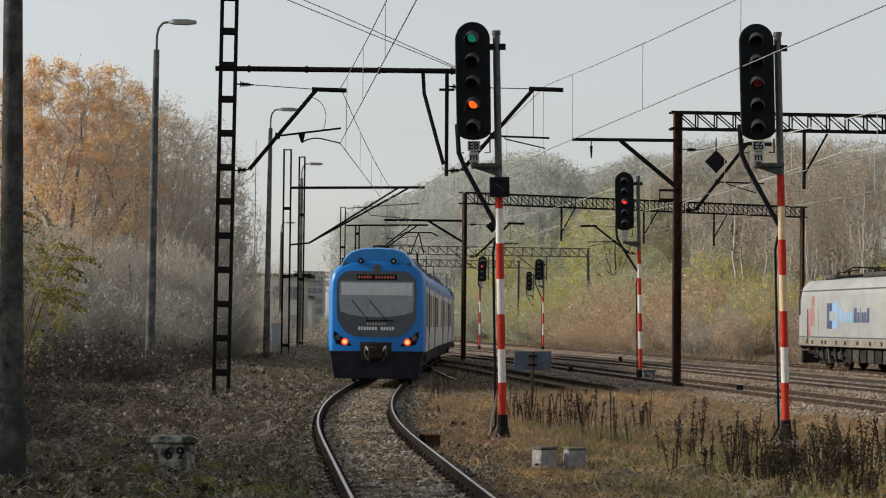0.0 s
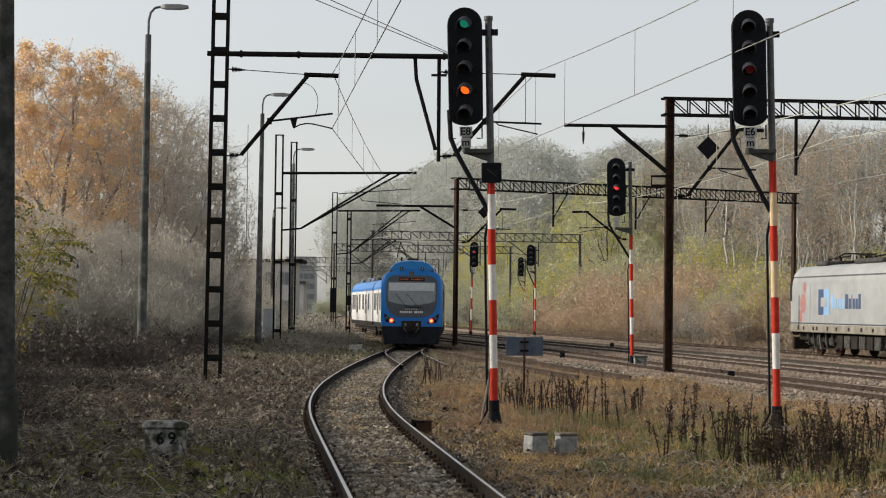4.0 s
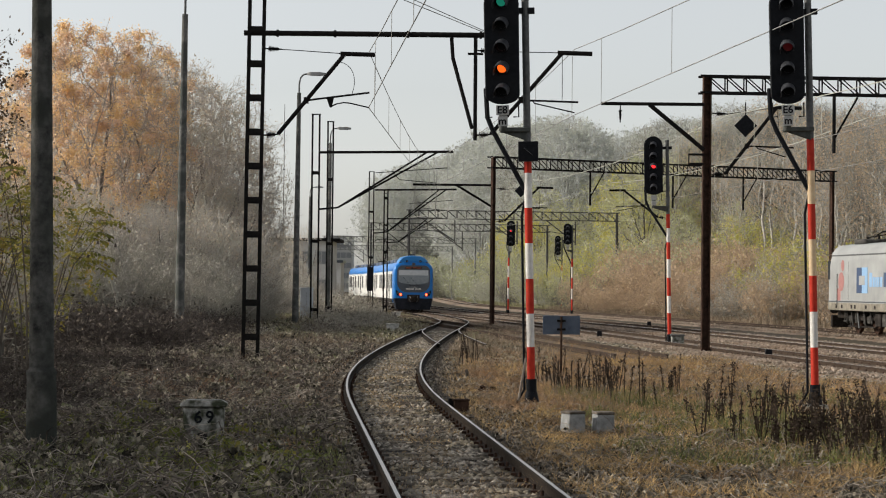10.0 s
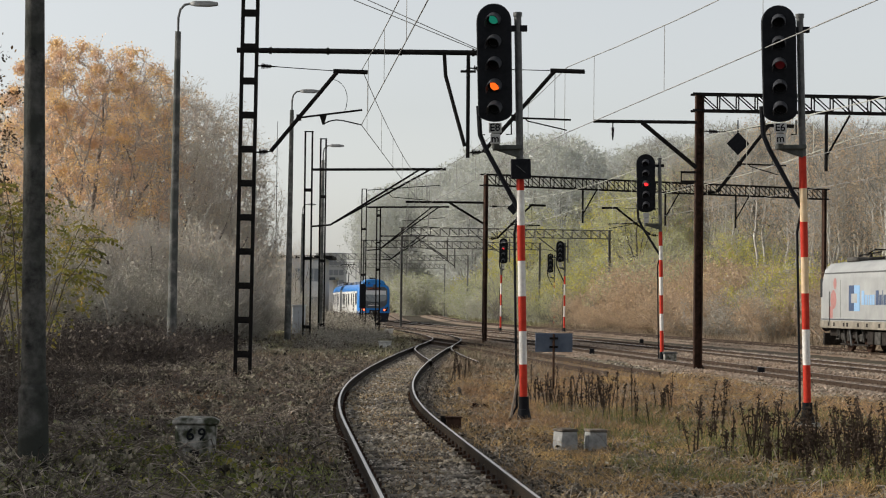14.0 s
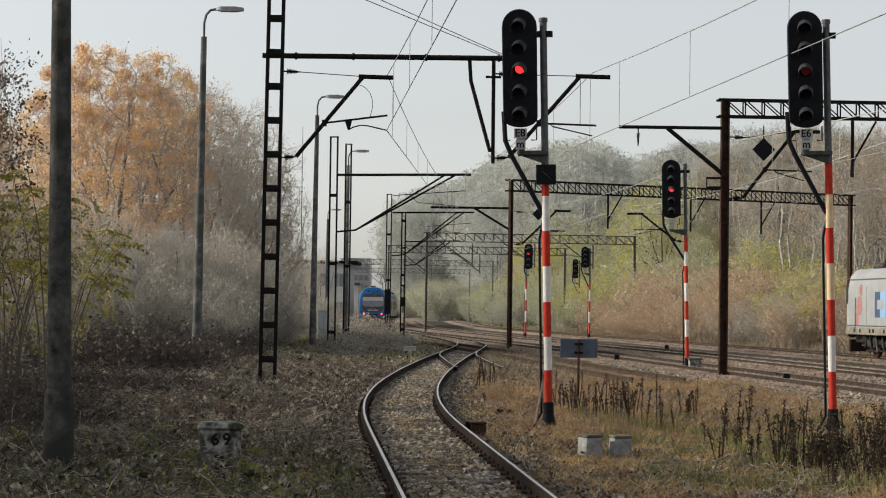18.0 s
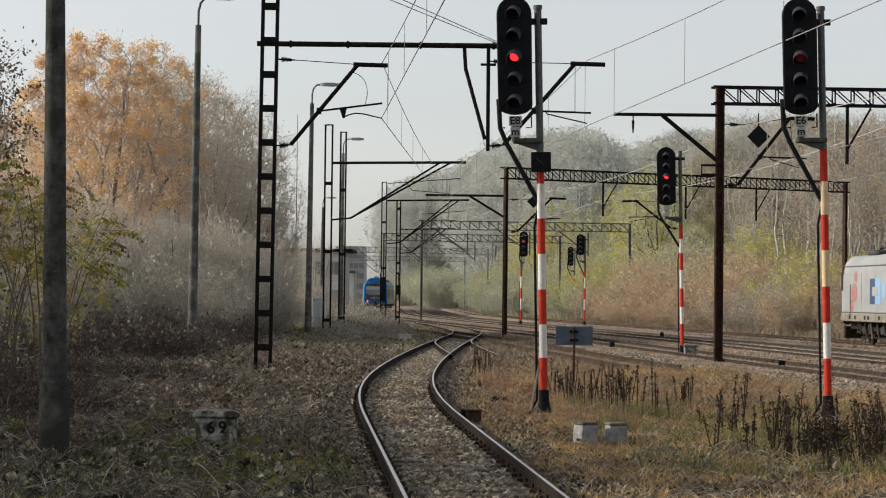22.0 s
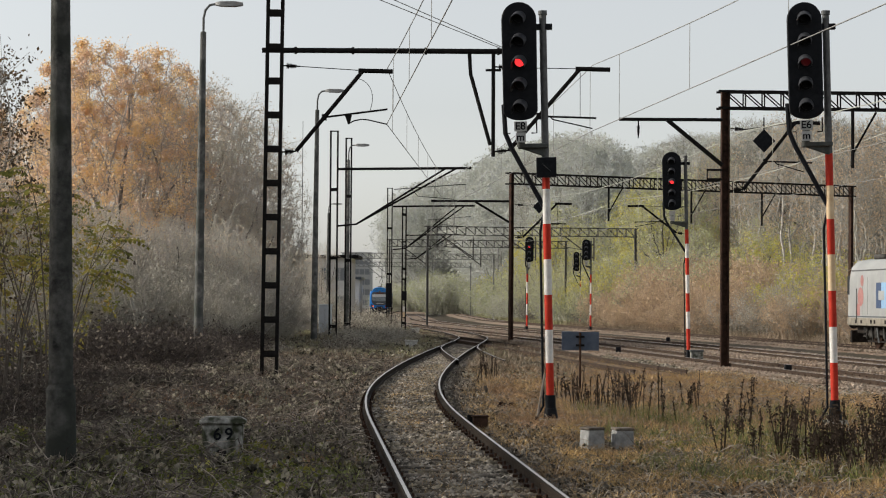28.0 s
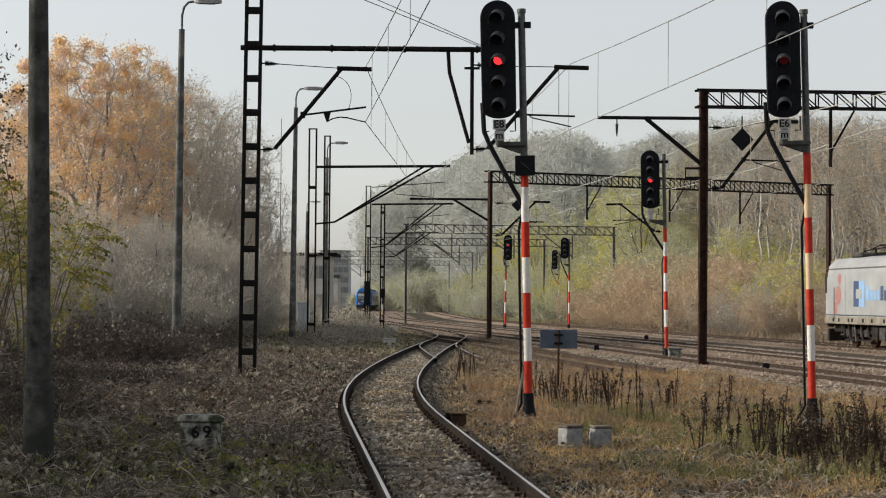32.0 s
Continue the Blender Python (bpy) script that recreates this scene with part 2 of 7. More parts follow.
# Paler copy of WIRE: the sun's brightness on it is put into the colour.
PALE_WIRE = material("sunlight_tinted_bronze_wire", (0.40, 0.40, 0.35), (0.52, 0.52, 0.45), 0.6)
YOUNG_LEAF = foliage("sparse_yellow_green_leaves", [(0.10, 0.11, 0.035), (0.18, 0.185, 0.05), (0.32, 0.27, 0.07), (0.44, 0.28, 0.08)], 0.5)
NEAR_TWIG = material("grey_brown_twigs", (0.21, 0.19, 0.16), (0.40, 0.365, 0.31), 0.95, scale=1.5)
# Haze before the far trees is put into these pale, cool colours.
FAR_TWIG = material("haze_tinted_grey_twigs", (0.47, 0.48, 0.475), (0.60, 0.61, 0.60), 0.95, scale=1.5)
FAR_LEAF = foliage("haze_tinted_grey_leaves", [(0.42, 0.435, 0.39), (0.49, 0.50, 0.44), (0.55, 0.555, 0.49)], 0.5)
FAR_GREEN_LEAF = foliage("haze_tinted_green_leaves", [(0.36, 0.385, 0.25), (0.43, 0.445, 0.29), (0.49, 0.49, 0.33)], 0.45)
WALL_PALE = material("grey_plaster", (0.50, 0.495, 0.475), (0.70, 0.69, 0.67), 0.9, scale=0.8, third=(0.54, 0.525, 0.50), third_scale=0.5)
WIRE = material("overhead_copper", (0.20, 0.20, 0.19), (0.30, 0.295, 0.28), 0.6)
CABINET = material("cabinet_grey", (0.52, 0.55, 0.58), (0.62, 0.65, 0.68), 0.6)
LITTER = foliage("fallen_leaves", [(0.022, 0.020, 0.017), (0.060, 0.051, 0.041), (0.16, 0.135, 0.107), (0.32, 0.275, 0.225)], 0.05, 4.5, 0.4)
DEAD_STEM = material("bleached_stems", (0.08, 0.068, 0.056), (0.46, 0.40, 0.335), 0.95, scale=3.0, island=0.4)
# Lighter than the head's black: the hood edges' highlight is put in here.
HOOD = material("hood_enamel", (0.028, 0.030, 0.034), (0.062, 0.064, 0.07), 0.45)
SHADE_GREY = material("far_window", (0.20, 0.21, 0.22), (0.26, 0.27, 0.28), 0.3)
FADED_RED = material("faded_red_livery", (0.33, 0.15, 0.14), (0.40, 0.21, 0.19), 0.6)
DULL_GRASS = material("dull_grass", (0.12, 0.092, 0.066), (0.46, 0.36, 0.265), 0.9, scale=2.5, island=0.4, third=(0.19, 0.15, 0.10), third_scale=0.3)
OAK_BARK = material("oak_bark", (0.14, 0.124, 0.112), (0.30, 0.267, 0.24), 0.95, scale=3)
# Oak, mauve and wood twigs and wood leaves: haze brightness added to colour.
OAK_TWIG = material("oak_twigs", (0.30, 0.267, 0.242), (0.54, 0.482, 0.437), 0.95, scale=1.5)
MAUVE_TWIG = material("mauve_grey_twigs", (0.40, 0.362, 0.325), (0.68, 0.63, 0.57), 0.95, scale=1.5, third=(0.52, 0.49, 0.405), third_scale=0.6)
WOOD_BARK = material("wood_bark", (0.075, 0.068, 0.06), (0.19, 0.17, 0.15), 0.95, scale=2)
WOOD_TWIG = material("wood_twigs", (0.31, 0.30, 0.272), (0.55, 0.535, 0.49), 0.95, scale=1.5, third=(0.22, 0.212, 0.19), third_scale=0.35)
WOOD_LEAF = foliage("last_olive_leaves", [(0.35, 0.35, 0.285), (0.42, 0.415, 0.33), (0.47, 0.46, 0.37)], 0.45)
OLIVE_LEAF = foliage("olive_bush_leaves", [(0.37, 0.385, 0.24), (0.47, 0.48, 0.29), (0.55, 0.54, 0.33), (0.50, 0.47, 0.32)], 0.5)
TAWNY_TWIG = material("russet_twigs", (0.33, 0.25, 0.185), (0.52, 0.41, 0.31), 0.95, scale=1.5)
# Darker twig colour that holds the shade inside the hillside wood.
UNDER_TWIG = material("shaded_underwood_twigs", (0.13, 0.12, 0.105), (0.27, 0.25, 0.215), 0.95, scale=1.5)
THICKET_TWIG = material("olive_brown_twigs", (0.25, 0.226, 0.20), (0.46, 0.425, 0.375), 0.95, scale=1.5, third=(0.35, 0.33, 0.27), third_scale=0.5)
DARK_BRAMBLE = material("dark_bramble_stems", (0.028, 0.023, 0.022), (0.125, 0.103, 0.091), 0.95, scale=3.0, island=0.4)
PINNATE_LEAF = foliage("pinnate_autumn_leaves", [(0.08, 0.095, 0.025), (0.17, 0.17, 0.042), (0.31, 0.27, 0.07), (0.30, 0.18, 0.055)], 0.45, 2.0)
DUSKY_LEAF = foliage("dusky_brown_leaves", [(0.03, 0.026, 0.022), (0.07, 0.055, 0.04), (0.16, 0.11, 0.065), (0.38, 0.24, 0.11)], 0.3, 2.0)
# Bark, low twigs and low leaves far off, with distance haze in the colour.
FAR_BARK = material("haze_tinted_bark", (0.33, 0.33, 0.32), (0.45, 0.45, 0.43), 0.95, scale=2)
FAR_TWIG_LOW = material("haze_tinted_low_twigs", (0.42, 0.41, 0.37), (0.54, 0.53, 0.475), 0.95, scale=1.5)
FAR_LOW_LEAF = foliage("haze_tinted_olive_leaves", [(0.40, 0.40, 0.32), (0.47, 0.47, 0.37), (0.53, 0.52, 0.41)], 0.45)
THICKET_LEAF = foliage("olive_thicket_leaves", [(0.34, 0.315, 0.27), (0.46, 0.425, 0.36), (0.55, 0.51, 0.43), (0.48, 0.465, 0.35)], 0.45)



# ---- mesh tools ----
class Shape:
    """Collects vertices and faces for one mesh."""

    def __init__(self):
        self.v, self.f = [], []

    def add(self, verts, faces):
        n = len(self.v)
        self.v += [tuple(p) for p in verts]
        self.f += [tuple(i + n for i in q) for q in faces]
        return self

    def box(self, x0, y0, z0, x1, y1, z1, m=None):
        c = [Vector((x, y, z)) for z in (z0, z1) for x, y in ((x0, y0), (x1, y0), (x1, y1), (x0, y1))]
        if m:
            c = [m @ p for p in c]
        return self.add(c, [(0, 3, 2, 1), (4, 5, 6, 7), (0, 1, 5, 4), (1, 2, 6, 5), (2, 3, 7, 6), (3, 0, 4, 7)])

    def rod(self, a, b, r0, r1=None, n=8, caps=True):
        a, b = Vector(a), Vector(b)
        r1 = r0 if r1 is None else r1
        q = (b - a).to_track_quat("Z", "Y")
        ring = [Vector((math.cos(k * math.tau / n), math.sin(k * math.tau / n), 0)) for k in range(n)]
        vs = [a + q @ (p * r0) for p in ring] + [b + q @ (p * r1) for p in ring]
        fs = [(k, (k + 1) % n, (k + 1) % n + n, k + n) for k in range(n)]
        if caps:
            fs += [tuple(reversed(range(n))), tuple(range(n, 2 * n))]
        return self.add(vs, fs)

    def tube(self, pts, r, n=6):
        P = [Vector(p) for p in pts]
        rings = []
        for k, p in enumerate(P):
            d = (P[min(k + 1, len(P) - 1)] - P[max(k - 1, 0)]).normalized()
            u = d.cross(Vector((0.13, 0.97, 0.21)) if abs(d.y) < 0.9 else Vector((0.97, 0.1, 0.21))).normalized()
            w = d.cross(u)
            rings.append([p + (u * math.cos(j * math.tau / n) + w * math.sin(j * math.tau / n)) * r for j in range(n)])
        return self.loft(rings)

    def bar(self, a, b, w, h=None):
        """A straight bar of a w x h section between two points."""
        a, b = Vector(a), Vector(b)
        h = h or w
        q = (b - a).to_track_quat("Z", "Y").to_matrix().to_4x4()
        return self.box(-w / 2, -h / 2, 0, w / 2, h / 2, (b - a).length, Matrix.Translation(a) @ q)

    def plate(self, outline, y0, y1, m=None):
        """An outline in x, z made thick along y."""
        n = len(outline)
        vs = [Vector((x, y0, z)) for x, z in outline] + [Vector((x, y1, z)) for x, z in outline]
        if m:
            vs = [m @ p for p in vs]
        return self.add(vs, [tuple(range(n)), tuple(reversed(range(n, 2 * n)))] + [((k + 1) % n, k, k + n, (k + 1) % n + n) for k in range(n)])

    def loft(self, rings, close=True):
        n = len(rings[0])
        vs = [p for r in rings for p in r]
        fs = [(i * n + k, i * n + (k + 1) % n, (i + 1) * n + (k + 1) % n, (i + 1) * n + k) for i in range(len(rings) - 1) for k in range(n)]
        if close:
            fs += [tuple(reversed(range(n))), tuple(range((len(rings) - 1) * n, len(rings) * n))]
        return self.add(vs, fs)

    def mesh(self, name, mats, bevel=0.0, smooth=True):
        me = bpy.data.meshes.new(name)
        me.from_pydata([tuple(p) for p in self.v], [], self.f)
        bm = bmesh.new()
        bm.from_mesh(me)
        bmesh.ops.recalc_face_normals(bm, faces=bm.faces[:])
        if bevel:
            bmesh.ops.bevel(bm, geom=bm.edges[:], offset=bevel, segments=1, affect="EDGES", clamp_overlap=True)
        bm.to_mesh(me)
        bm.free()
        for m in mats if isinstance(mats, (list, tuple)) else [mats]:
            me.materials.append(m)
        if smooth:
            me.polygons.foreach_set("use_smooth", [True] * len(me.polygons))
            me.set_sharp_from_angle(angle=radians(38))
        return me


def part(name, shape, mat, parent, label="", bevel=0.0, smooth=True, at=None):
    me = shape.mesh(name, mat, bevel, smooth) if isinstance(shape, Shape) else shape
    ob = new(name, me)
    ob.parent = parent
    if at is not None:
        ob.matrix_basis = at
    if label:
        ob["label"] = label
    return ob


def thing(name, at, label, category, group="", kind=""):
    ob = new(name)
    ob.empty_display_size = 0.2
    ob.matrix_basis = at
    return tagged(ob, label, category, group, kind)


def raw_mesh(name, verts, faces, mats, smooth=False):
    """A mesh straight from arrays; faces all of one length."""
    verts, faces = np.asarray(verts, dtype=np.float32), np.asarray(faces, dtype=np.int32)
    n, k = faces.shape
    me = bpy.data.meshes.new(name)
    me.vertices.add(len(verts))
    me.vertices.foreach_set("co", verts.ravel())
    me.loops.add(n * k)
    me.loops.foreach_set("vertex_index", faces.ravel())
    me.polygons.add(n)
    me.polygons.foreach_set("loop_start", np.arange(0, n * k, k, dtype=np.int32))
    me.update(calc_edges=True)
    for m in mats if isinstance(mats, (list, tuple)) else [mats]:
        me.materials.append(m)
    if smooth:
        me.polygons.foreach_set("use_smooth", [True] * n)
    return me


def prisms(p0, p1, r0, r1, n=3):
    """Many thin tapered sticks at once: vertices and quads."""
    p0, p1 = np.asarray(p0, float), np.asarray(p1, float)
    r0, r1 = np.asarray(r0, float), np.asarray(r1, float)
    d = p1 - p0
    d /= np.linalg.norm(d, axis=1)[:, None] + 1e-9
    ref = np.where(np.abs(d[:, 2:3]) > 0.9, np.array([[1.0, 0, 0]]), np.array([[0, 0, 1.0]]))
    u = np.cross(d, ref)
    u /= np.linalg.norm(u, axis=1)[:, None] + 1e-9
    w = np.cross(d, u)
    vs = []
    for p, r in ((p0, r0), (p1, r1)):
        for k in range(n):
            a = k * math.tau / n
            vs.append(p + (u * math.cos(a) + w * math.sin(a)) * r[:, None])
    vs = np.stack(vs, 1)
    base = (np.arange(len(p0)) * 2 * n)[:, None, None]
    q = np.array([[k, (k + 1) % n, (k + 1) % n + n, k + n] for k in range(n)])[None]
    return vs.reshape(-1, 3), (base + q).reshape(-1, 4)


def flakes(centres, size, rng, aspect=0.6, up=0.0):
    """Small leaf-like quads, each turned its own way."""
    n = len(centres)
    a = rng.normal(size=(n, 3))
    a[:, 2] += up
    a /= np.linalg.norm(a, axis=1)[:, None]
    b = np.cross(a, rng.normal(size=(n, 3)))
    b /= np.linalg.norm(b, axis=1)[:, None]
    s = np.asarray(size, float).reshape(-1, 1) * np.ones((n, 1))
    a, b = a * s, b * s * aspect
    vs = np.stack([centres - a, centres + b * 0.9, centres + a, centres - b * 1.1], 1).reshape(-1, 3)
    return vs, (np.arange(n) * 4)[:, None] + np.arange(4)[None]


# ---- lines of the place: x of each track's middle at the distance y ----
LINE_A = ((-30, 4.0), (5, 1.3), (18, 0.30), (27.5, -0.45), (35.6, -1.08), (42, -1.38), (49, -1.50), (57, -1.44), (65, -1.28), (73, -1.05), (82, -0.75), (92, -0.33), (102, 0.05), (110, 0.22), (118.5, -0.2), (128.5, -0.92), (138, -1.8),
          (147, -2.75), (156, -3.6), (166, -4.5), (176, -5.4), (185, -6.45), (194, -7.35), (204, -8.9), (212, -9.9), (219, -10.45), (226, -10.72), (233, -10.68), (241, -10.56), (249, -10.45), (257, -10.45), (266, -10.8), (279, -11.75), (290, -12.75), (299, -13.35), (311, -13.95), (327, -14.5), (362, -15.1), (420, -16.0), (520, -17.0))
LINE_B = ((-30, 11.0), (18, 5.9), (33, 3.9), (40, 3.0), (50, 1.75), (60, 0.75), (70, 0.12), (77, -0.2), (84, -0.5), (92, -0.33))
LINE_M = ((-40, 19.5), (20, 14.5), (48, 11.2), (65.7, 8.95), (92, 6.05), (115, 2.9), (133, 0.35), (145, -1.35), (160, -3.4), (178, -5.55), (194, -7.3), (210, -9.0), (232, -10.6), (266, -11.8), (311, -13.7), (365, -15.1), (420, -16.0), (520, -17.0))


def smooth_line(points):
    ys = np.array([p[0] for p in points], float)
    xs = np.array([p[1] for p in points], float)
    g = np.arange(ys[0], ys[-1] + 0.5, 0.5)
    v = np.interp(g, ys, xs)
    k = np.hanning(25)
    k /= k.sum()
    v = np.convolve(np.pad(v, 12, mode="reflect", reflect_type="odd"), k, mode="valid")
    return g, v


TAB = {k: smooth_line(v) for k, v in (("A", LINE_A), ("B", LINE_B), ("M", LINE_M))}


def line_x(key, y):
    g, v = TAB[key]
    return np.interp(y, g, v)


def slope(key, y):
    return (line_x(key, y + 1.5) - line_x(key, y - 1.5)) / 3.0




def bumps(x, y):
    return (np.sin(x * 1.7 + 0.6 * y) * np.sin(y * 1.3 - 0.4 * x) * 0.035 + np.sin(x * 0.53 + 1.0) * np.sin(y * 0.41) * 0.06 + np.sin(x * 4.1 + y * 2.3) * np.sin(y * 3.7 - x * 1.9) * 0.018)


def ease(v, a, b):
    u = np.clip((v - a) / (b - a), 0, 1)
    return u * u * (3 - 2 * u)


def ground_z(x, y):
    x, y = np.asarray(x, float), np.asarray(y, float)
    z = -0.24 + bumps(x, y)
    a = x - line_x("A", y)
    m = x - line_x("M", y)
    # the left bank rises gently, the hillside beyond the main tracks more steeply
    z = z + 0.10 * ease(-a, 2.2, 5.5) + 0.9 * ease(-a, 9, 30)
    z = z + 7.0 * ease(m, 15.8, 50) + 2.5 * ease(m, 50, 140)
    for d, lo, w0, w1 in ((a, -0.20, 1.25, 1.9), (m + 4.6, -0.24, 1.2, 1.9), (m, -0.22, 1.4, 2.2), (m - 4.6, -0.22, 1.4, 2.2), (m - 12.4, -0.24, 1.4, 2.2)):
        k = 1 - ease(np.abs(d), w0, w1)
        z = z * (1 - k) + lo * k
    k = ease(m, -1.5, 0) * (1 - ease(m, 13.8, 15.3))
    z = z * (1 - k) - 0.24 * k
    return z


def gz(x, y):
    return float(ground_z(x, y))



# ---- ground ----
def spread(a, b, near0, near1, step, grow=1.16):
    """Coordinates that lie close between near0 and near1 and ever wider beyond."""
    mid = list(np.arange(near0, near1 + step / 2, step))
    up, d = mid[-1], step
    while up < b:
        d *= grow
        up += d
        mid.append(min(up, b))
    lo, d = mid[0], step
    while lo > a:
        d *= grow
        lo -= d
        mid.insert(0, max(lo, a))
    return np.array(mid)


def build_ground():
    xs, ys = spread(-1800, 1800, -14, 24, 0.4), spread(-300, 3500, 12, 110, 0.45, 1.1)
    gx, gy = np.meshgrid(xs, ys)
    g = ground_z(gx, gy)
    nx, ny = len(xs), len(ys)
    i = (np.arange(ny - 1)[:, None] * nx + np.arange(nx - 1)[None]).ravel()
    me = raw_mesh("ground", np.stack([gx, gy, g], -1).reshape(-1, 3), np.stack([i, i + 1, i + 1 + nx, i + nx], 1), EARTH, True)
    tagged(new("ground", me), "dry autumn railway verge of brown grass and bare earth", "ground", kind="structure")


def bed(name, key, shift, y0, y1, half, mat, lift, label, ragged=0.2):
    """A strip of ballast that follows a track over the ground."""
    rng = np.random.default_rng(abs(len(name) + int(shift * 10) + 500))
    ys = np.arange(y0, y1, 0.5)
    k = 9
    u = np.linspace(-1, 1, k)
    w = half + rng.uniform(-ragged, ragged, (len(ys), 1)) * (np.abs(u) == 1)
    cx = (line_x(key, ys) + shift)[:, None]
    x = cx + u[None] * w
    y = ys[:, None] * np.ones((1, k))
    z = ground_z(x, y) + lift * (1 - np.abs(u[None]) ** 6) - 0.05 * (np.abs(u[None]) == 1) + rng.uniform(-0.008, 0.008, x.shape)
    i = (np.arange(len(ys) - 1)[:, None] * k + np.arange(k - 1)[None]).ravel()
    me = raw_mesh(name, np.stack([x, y, z], -1).reshape(-1, 3), np.stack([i, i + 1, i + 1 + k, i + k], 1), mat, True)
    return tagged(new(name, me), label, "ballast", kind="structure")


RAIL = [(-0.0625, -0.15), (0.0625, -0.15), (0.0625, -0.139), (0.012, -0.122), (0.009, -0.045), (0.036, -0.036), (0.036, -0.006), (0.027, 0.0), (0.019, 0.001), (-0.019, 0.001), (-0.027, 0.0), (-0.036, -0.006), (-0.036, -0.036), (-0.009, -0.045), (-0.012, -0.122), (-0.0625, -0.139)]


def rail_mesh(key, off, y0, y1, step):
    ys = np.append(np.arange(y0, y1, step), y1)
    rings = []
    for y in ys:
        s = slope(key, y)
        c, n = Vector((line_x(key, y), y, 0)), Vector((1, -s, 0)).normalized()
        rings.append([c + n * (off + px) + Vector((0, 0, pz)) for px, pz in RAIL])
    me = Shape().loft(rings).mesh("rail", [RAIL_RUST if key == "M" else RAIL_SIDE, RAIL_TOP])
    for p in me.polygons:
        if p.center.z > -0.004 and abs(p.center.x - line_x(key, p.center.y) - off) < 0.015:
            p.material_index = 1
    return me


def sleeper_shape(length=2.5):
    s = Shape()
    s.box(-length / 2, -0.125, -0.30, length / 2, 0.125, -0.158)
    return s


def build_track(key, shift, y0, y1, label, single_to, step=2.0, gap=0.62, clips_to=0):
    track = thing("railway_track", Matrix(), label, "railway track", kind="structure")
    for side in (-0.7535, 0.7535):
        part("rail", rail_mesh(key, shift + side, y0, y1, step), [], track, "worn steel rail with a bright running band")
    wood_of = SLEEPER if key == "A" else SLEEPER_MAIN
    sm = sleeper_shape().mesh("sleeper", wood_of, 0.015)
    rest = Shape()
    rng = random.Random(int(y0 * 7 + shift * 3))
    y = y0 + 0.3
    while y < y1:
        x = line_x(key, y) + shift
        ang = -math.atan(slope(key, y)) + rng.uniform(-0.012, 0.012)
        m = Matrix.Translation((x + rng.uniform(-0.03, 0.03), y, rng.uniform(-0.008, 0.0) + (0.045 if key == "M" and shift >= 0 else 0.0))) @ Matrix.Rotation(ang, 4, "Z")
        if y < single_to:
            part("sleeper", sm, None, track, at=m)
        elif y < 130:
            rest.box(-1.25, -0.125, -0.30, 1.25, 0.125, -0.152, m)
        y += gap + rng.uniform(-0.03, 0.03)
    if rest.v:
        tagged(part("far_sleepers", rest, wood_of, track), kind="stuff")
    if clips_to:
        clip = Shape()
        y = y0 + 0.3
        while y < clips_to:
            for side in (-0.7535, 0.7535):
                for d in (-0.085, 0.085):
                    x = line_x(key, y) + shift + side + d
                    clip.box(x - 0.03, y - 0.04, -0.158, x + 0.03, y + 0.04, -0.125)
                    clip.rod((x, y, -0.11), (x, y, -0.062), 0.016, n=6)
            y += gap
        tagged(part("rail_clips", clip, RUSTY, track, "rusty clips and bolts"), kind="stuff")
    return track


def stones(name, key, shift, y0, y1, half, per_m2, size, seed, label, gauge_gap=True, mat=None, owner=None, lift=0.02):
    rng = np.random.default_rng(seed)
    n = int((y1 - y0) * 2 * half * per_m2)
    y = y0 + (y1 - y0) * rng.random(n) ** 1.1
    d = rng.uniform(-half, half, n)
    if gauge_gap:
        keep = (np.abs(np.abs(d) - 0.7535) > 0.09)
        y, d = y[keep], d[keep]
    x = line_x(key, y) + shift + d
    if key == "A":
        # bare and overgrown patches
        thin = np.sin(2.3 * y + 1.9 * d) + np.sin(0.83 * y - 3.1 * d + 1.2) + np.sin(4.1 * d + 5.3 * y)
        keep = rng.random(len(x)) < np.clip(0.72 + 0.32 * thin, 0.18, 1.0)
        x, y = x[keep], y[keep]
    z = ground_z(x, y) + lift
    n = len(x)
    o = np.array([[1, 0, 0], [-1, 0, 0], [0, 1, 0], [0, -1, 0], [0, 0, 1], [0, 0, -1.0]])
    f = np.array([[0, 2, 4], [2, 1, 4], [1, 3, 4], [3, 0, 4], [2, 0, 5], [1, 2, 5], [3, 1, 5], [0, 3, 5]])
    s = size * rng.uniform(0.55, 1.3, (n, 1, 1)) * rng.uniform(0.6, 1.15, (n, 6, 1))
    v = o[None] * s
    a = rng.uniform(0, math.tau, n)
    ca, sa = np.cos(a)[:, None], np.sin(a)[:, None]
    tilt = rng.uniform(-0.6, 0.6, (n, 1))
    vx, vy, vz = v[..., 0], v[..., 1], v[..., 2]
    vx, vz = vx * np.cos(tilt) - vz * np.sin(tilt), vx * np.sin(tilt) + vz * np.cos(tilt)
    v = np.stack([x[:, None] + vx * ca - vy * sa, y[:, None] + vx * sa + vy * ca, z[:, None] + vz * 0.75], -1)
    if owner:
        # the nearest stones lie on the bed one by one
        single = [k for k in np.argsort(y) if y[k] > 18.8][:300]
        shapes = [raw_mesh("stone", v[k] - v[k].mean(0), f, BALLAST) for k in single[:12]]
        for k in single:
            part("stone", shapes[k % 12], None, owner, at=Matrix.Translation(Vector([float(q) for q in v[k].mean(0)])) @ Matrix.Rotation(float(a[k]), 4, "Z"))
        v = np.delete(v, single, 0)
        n = len(v)
    faces = (np.arange(n) * 6)[:, None, None] + f[None]
    return tagged(new(name, raw_mesh(name, v.reshape(-1, 3), faces.reshape(-1, 3), mat or BALLAST)), label, "ballast", kind="stuff")


build_ground()
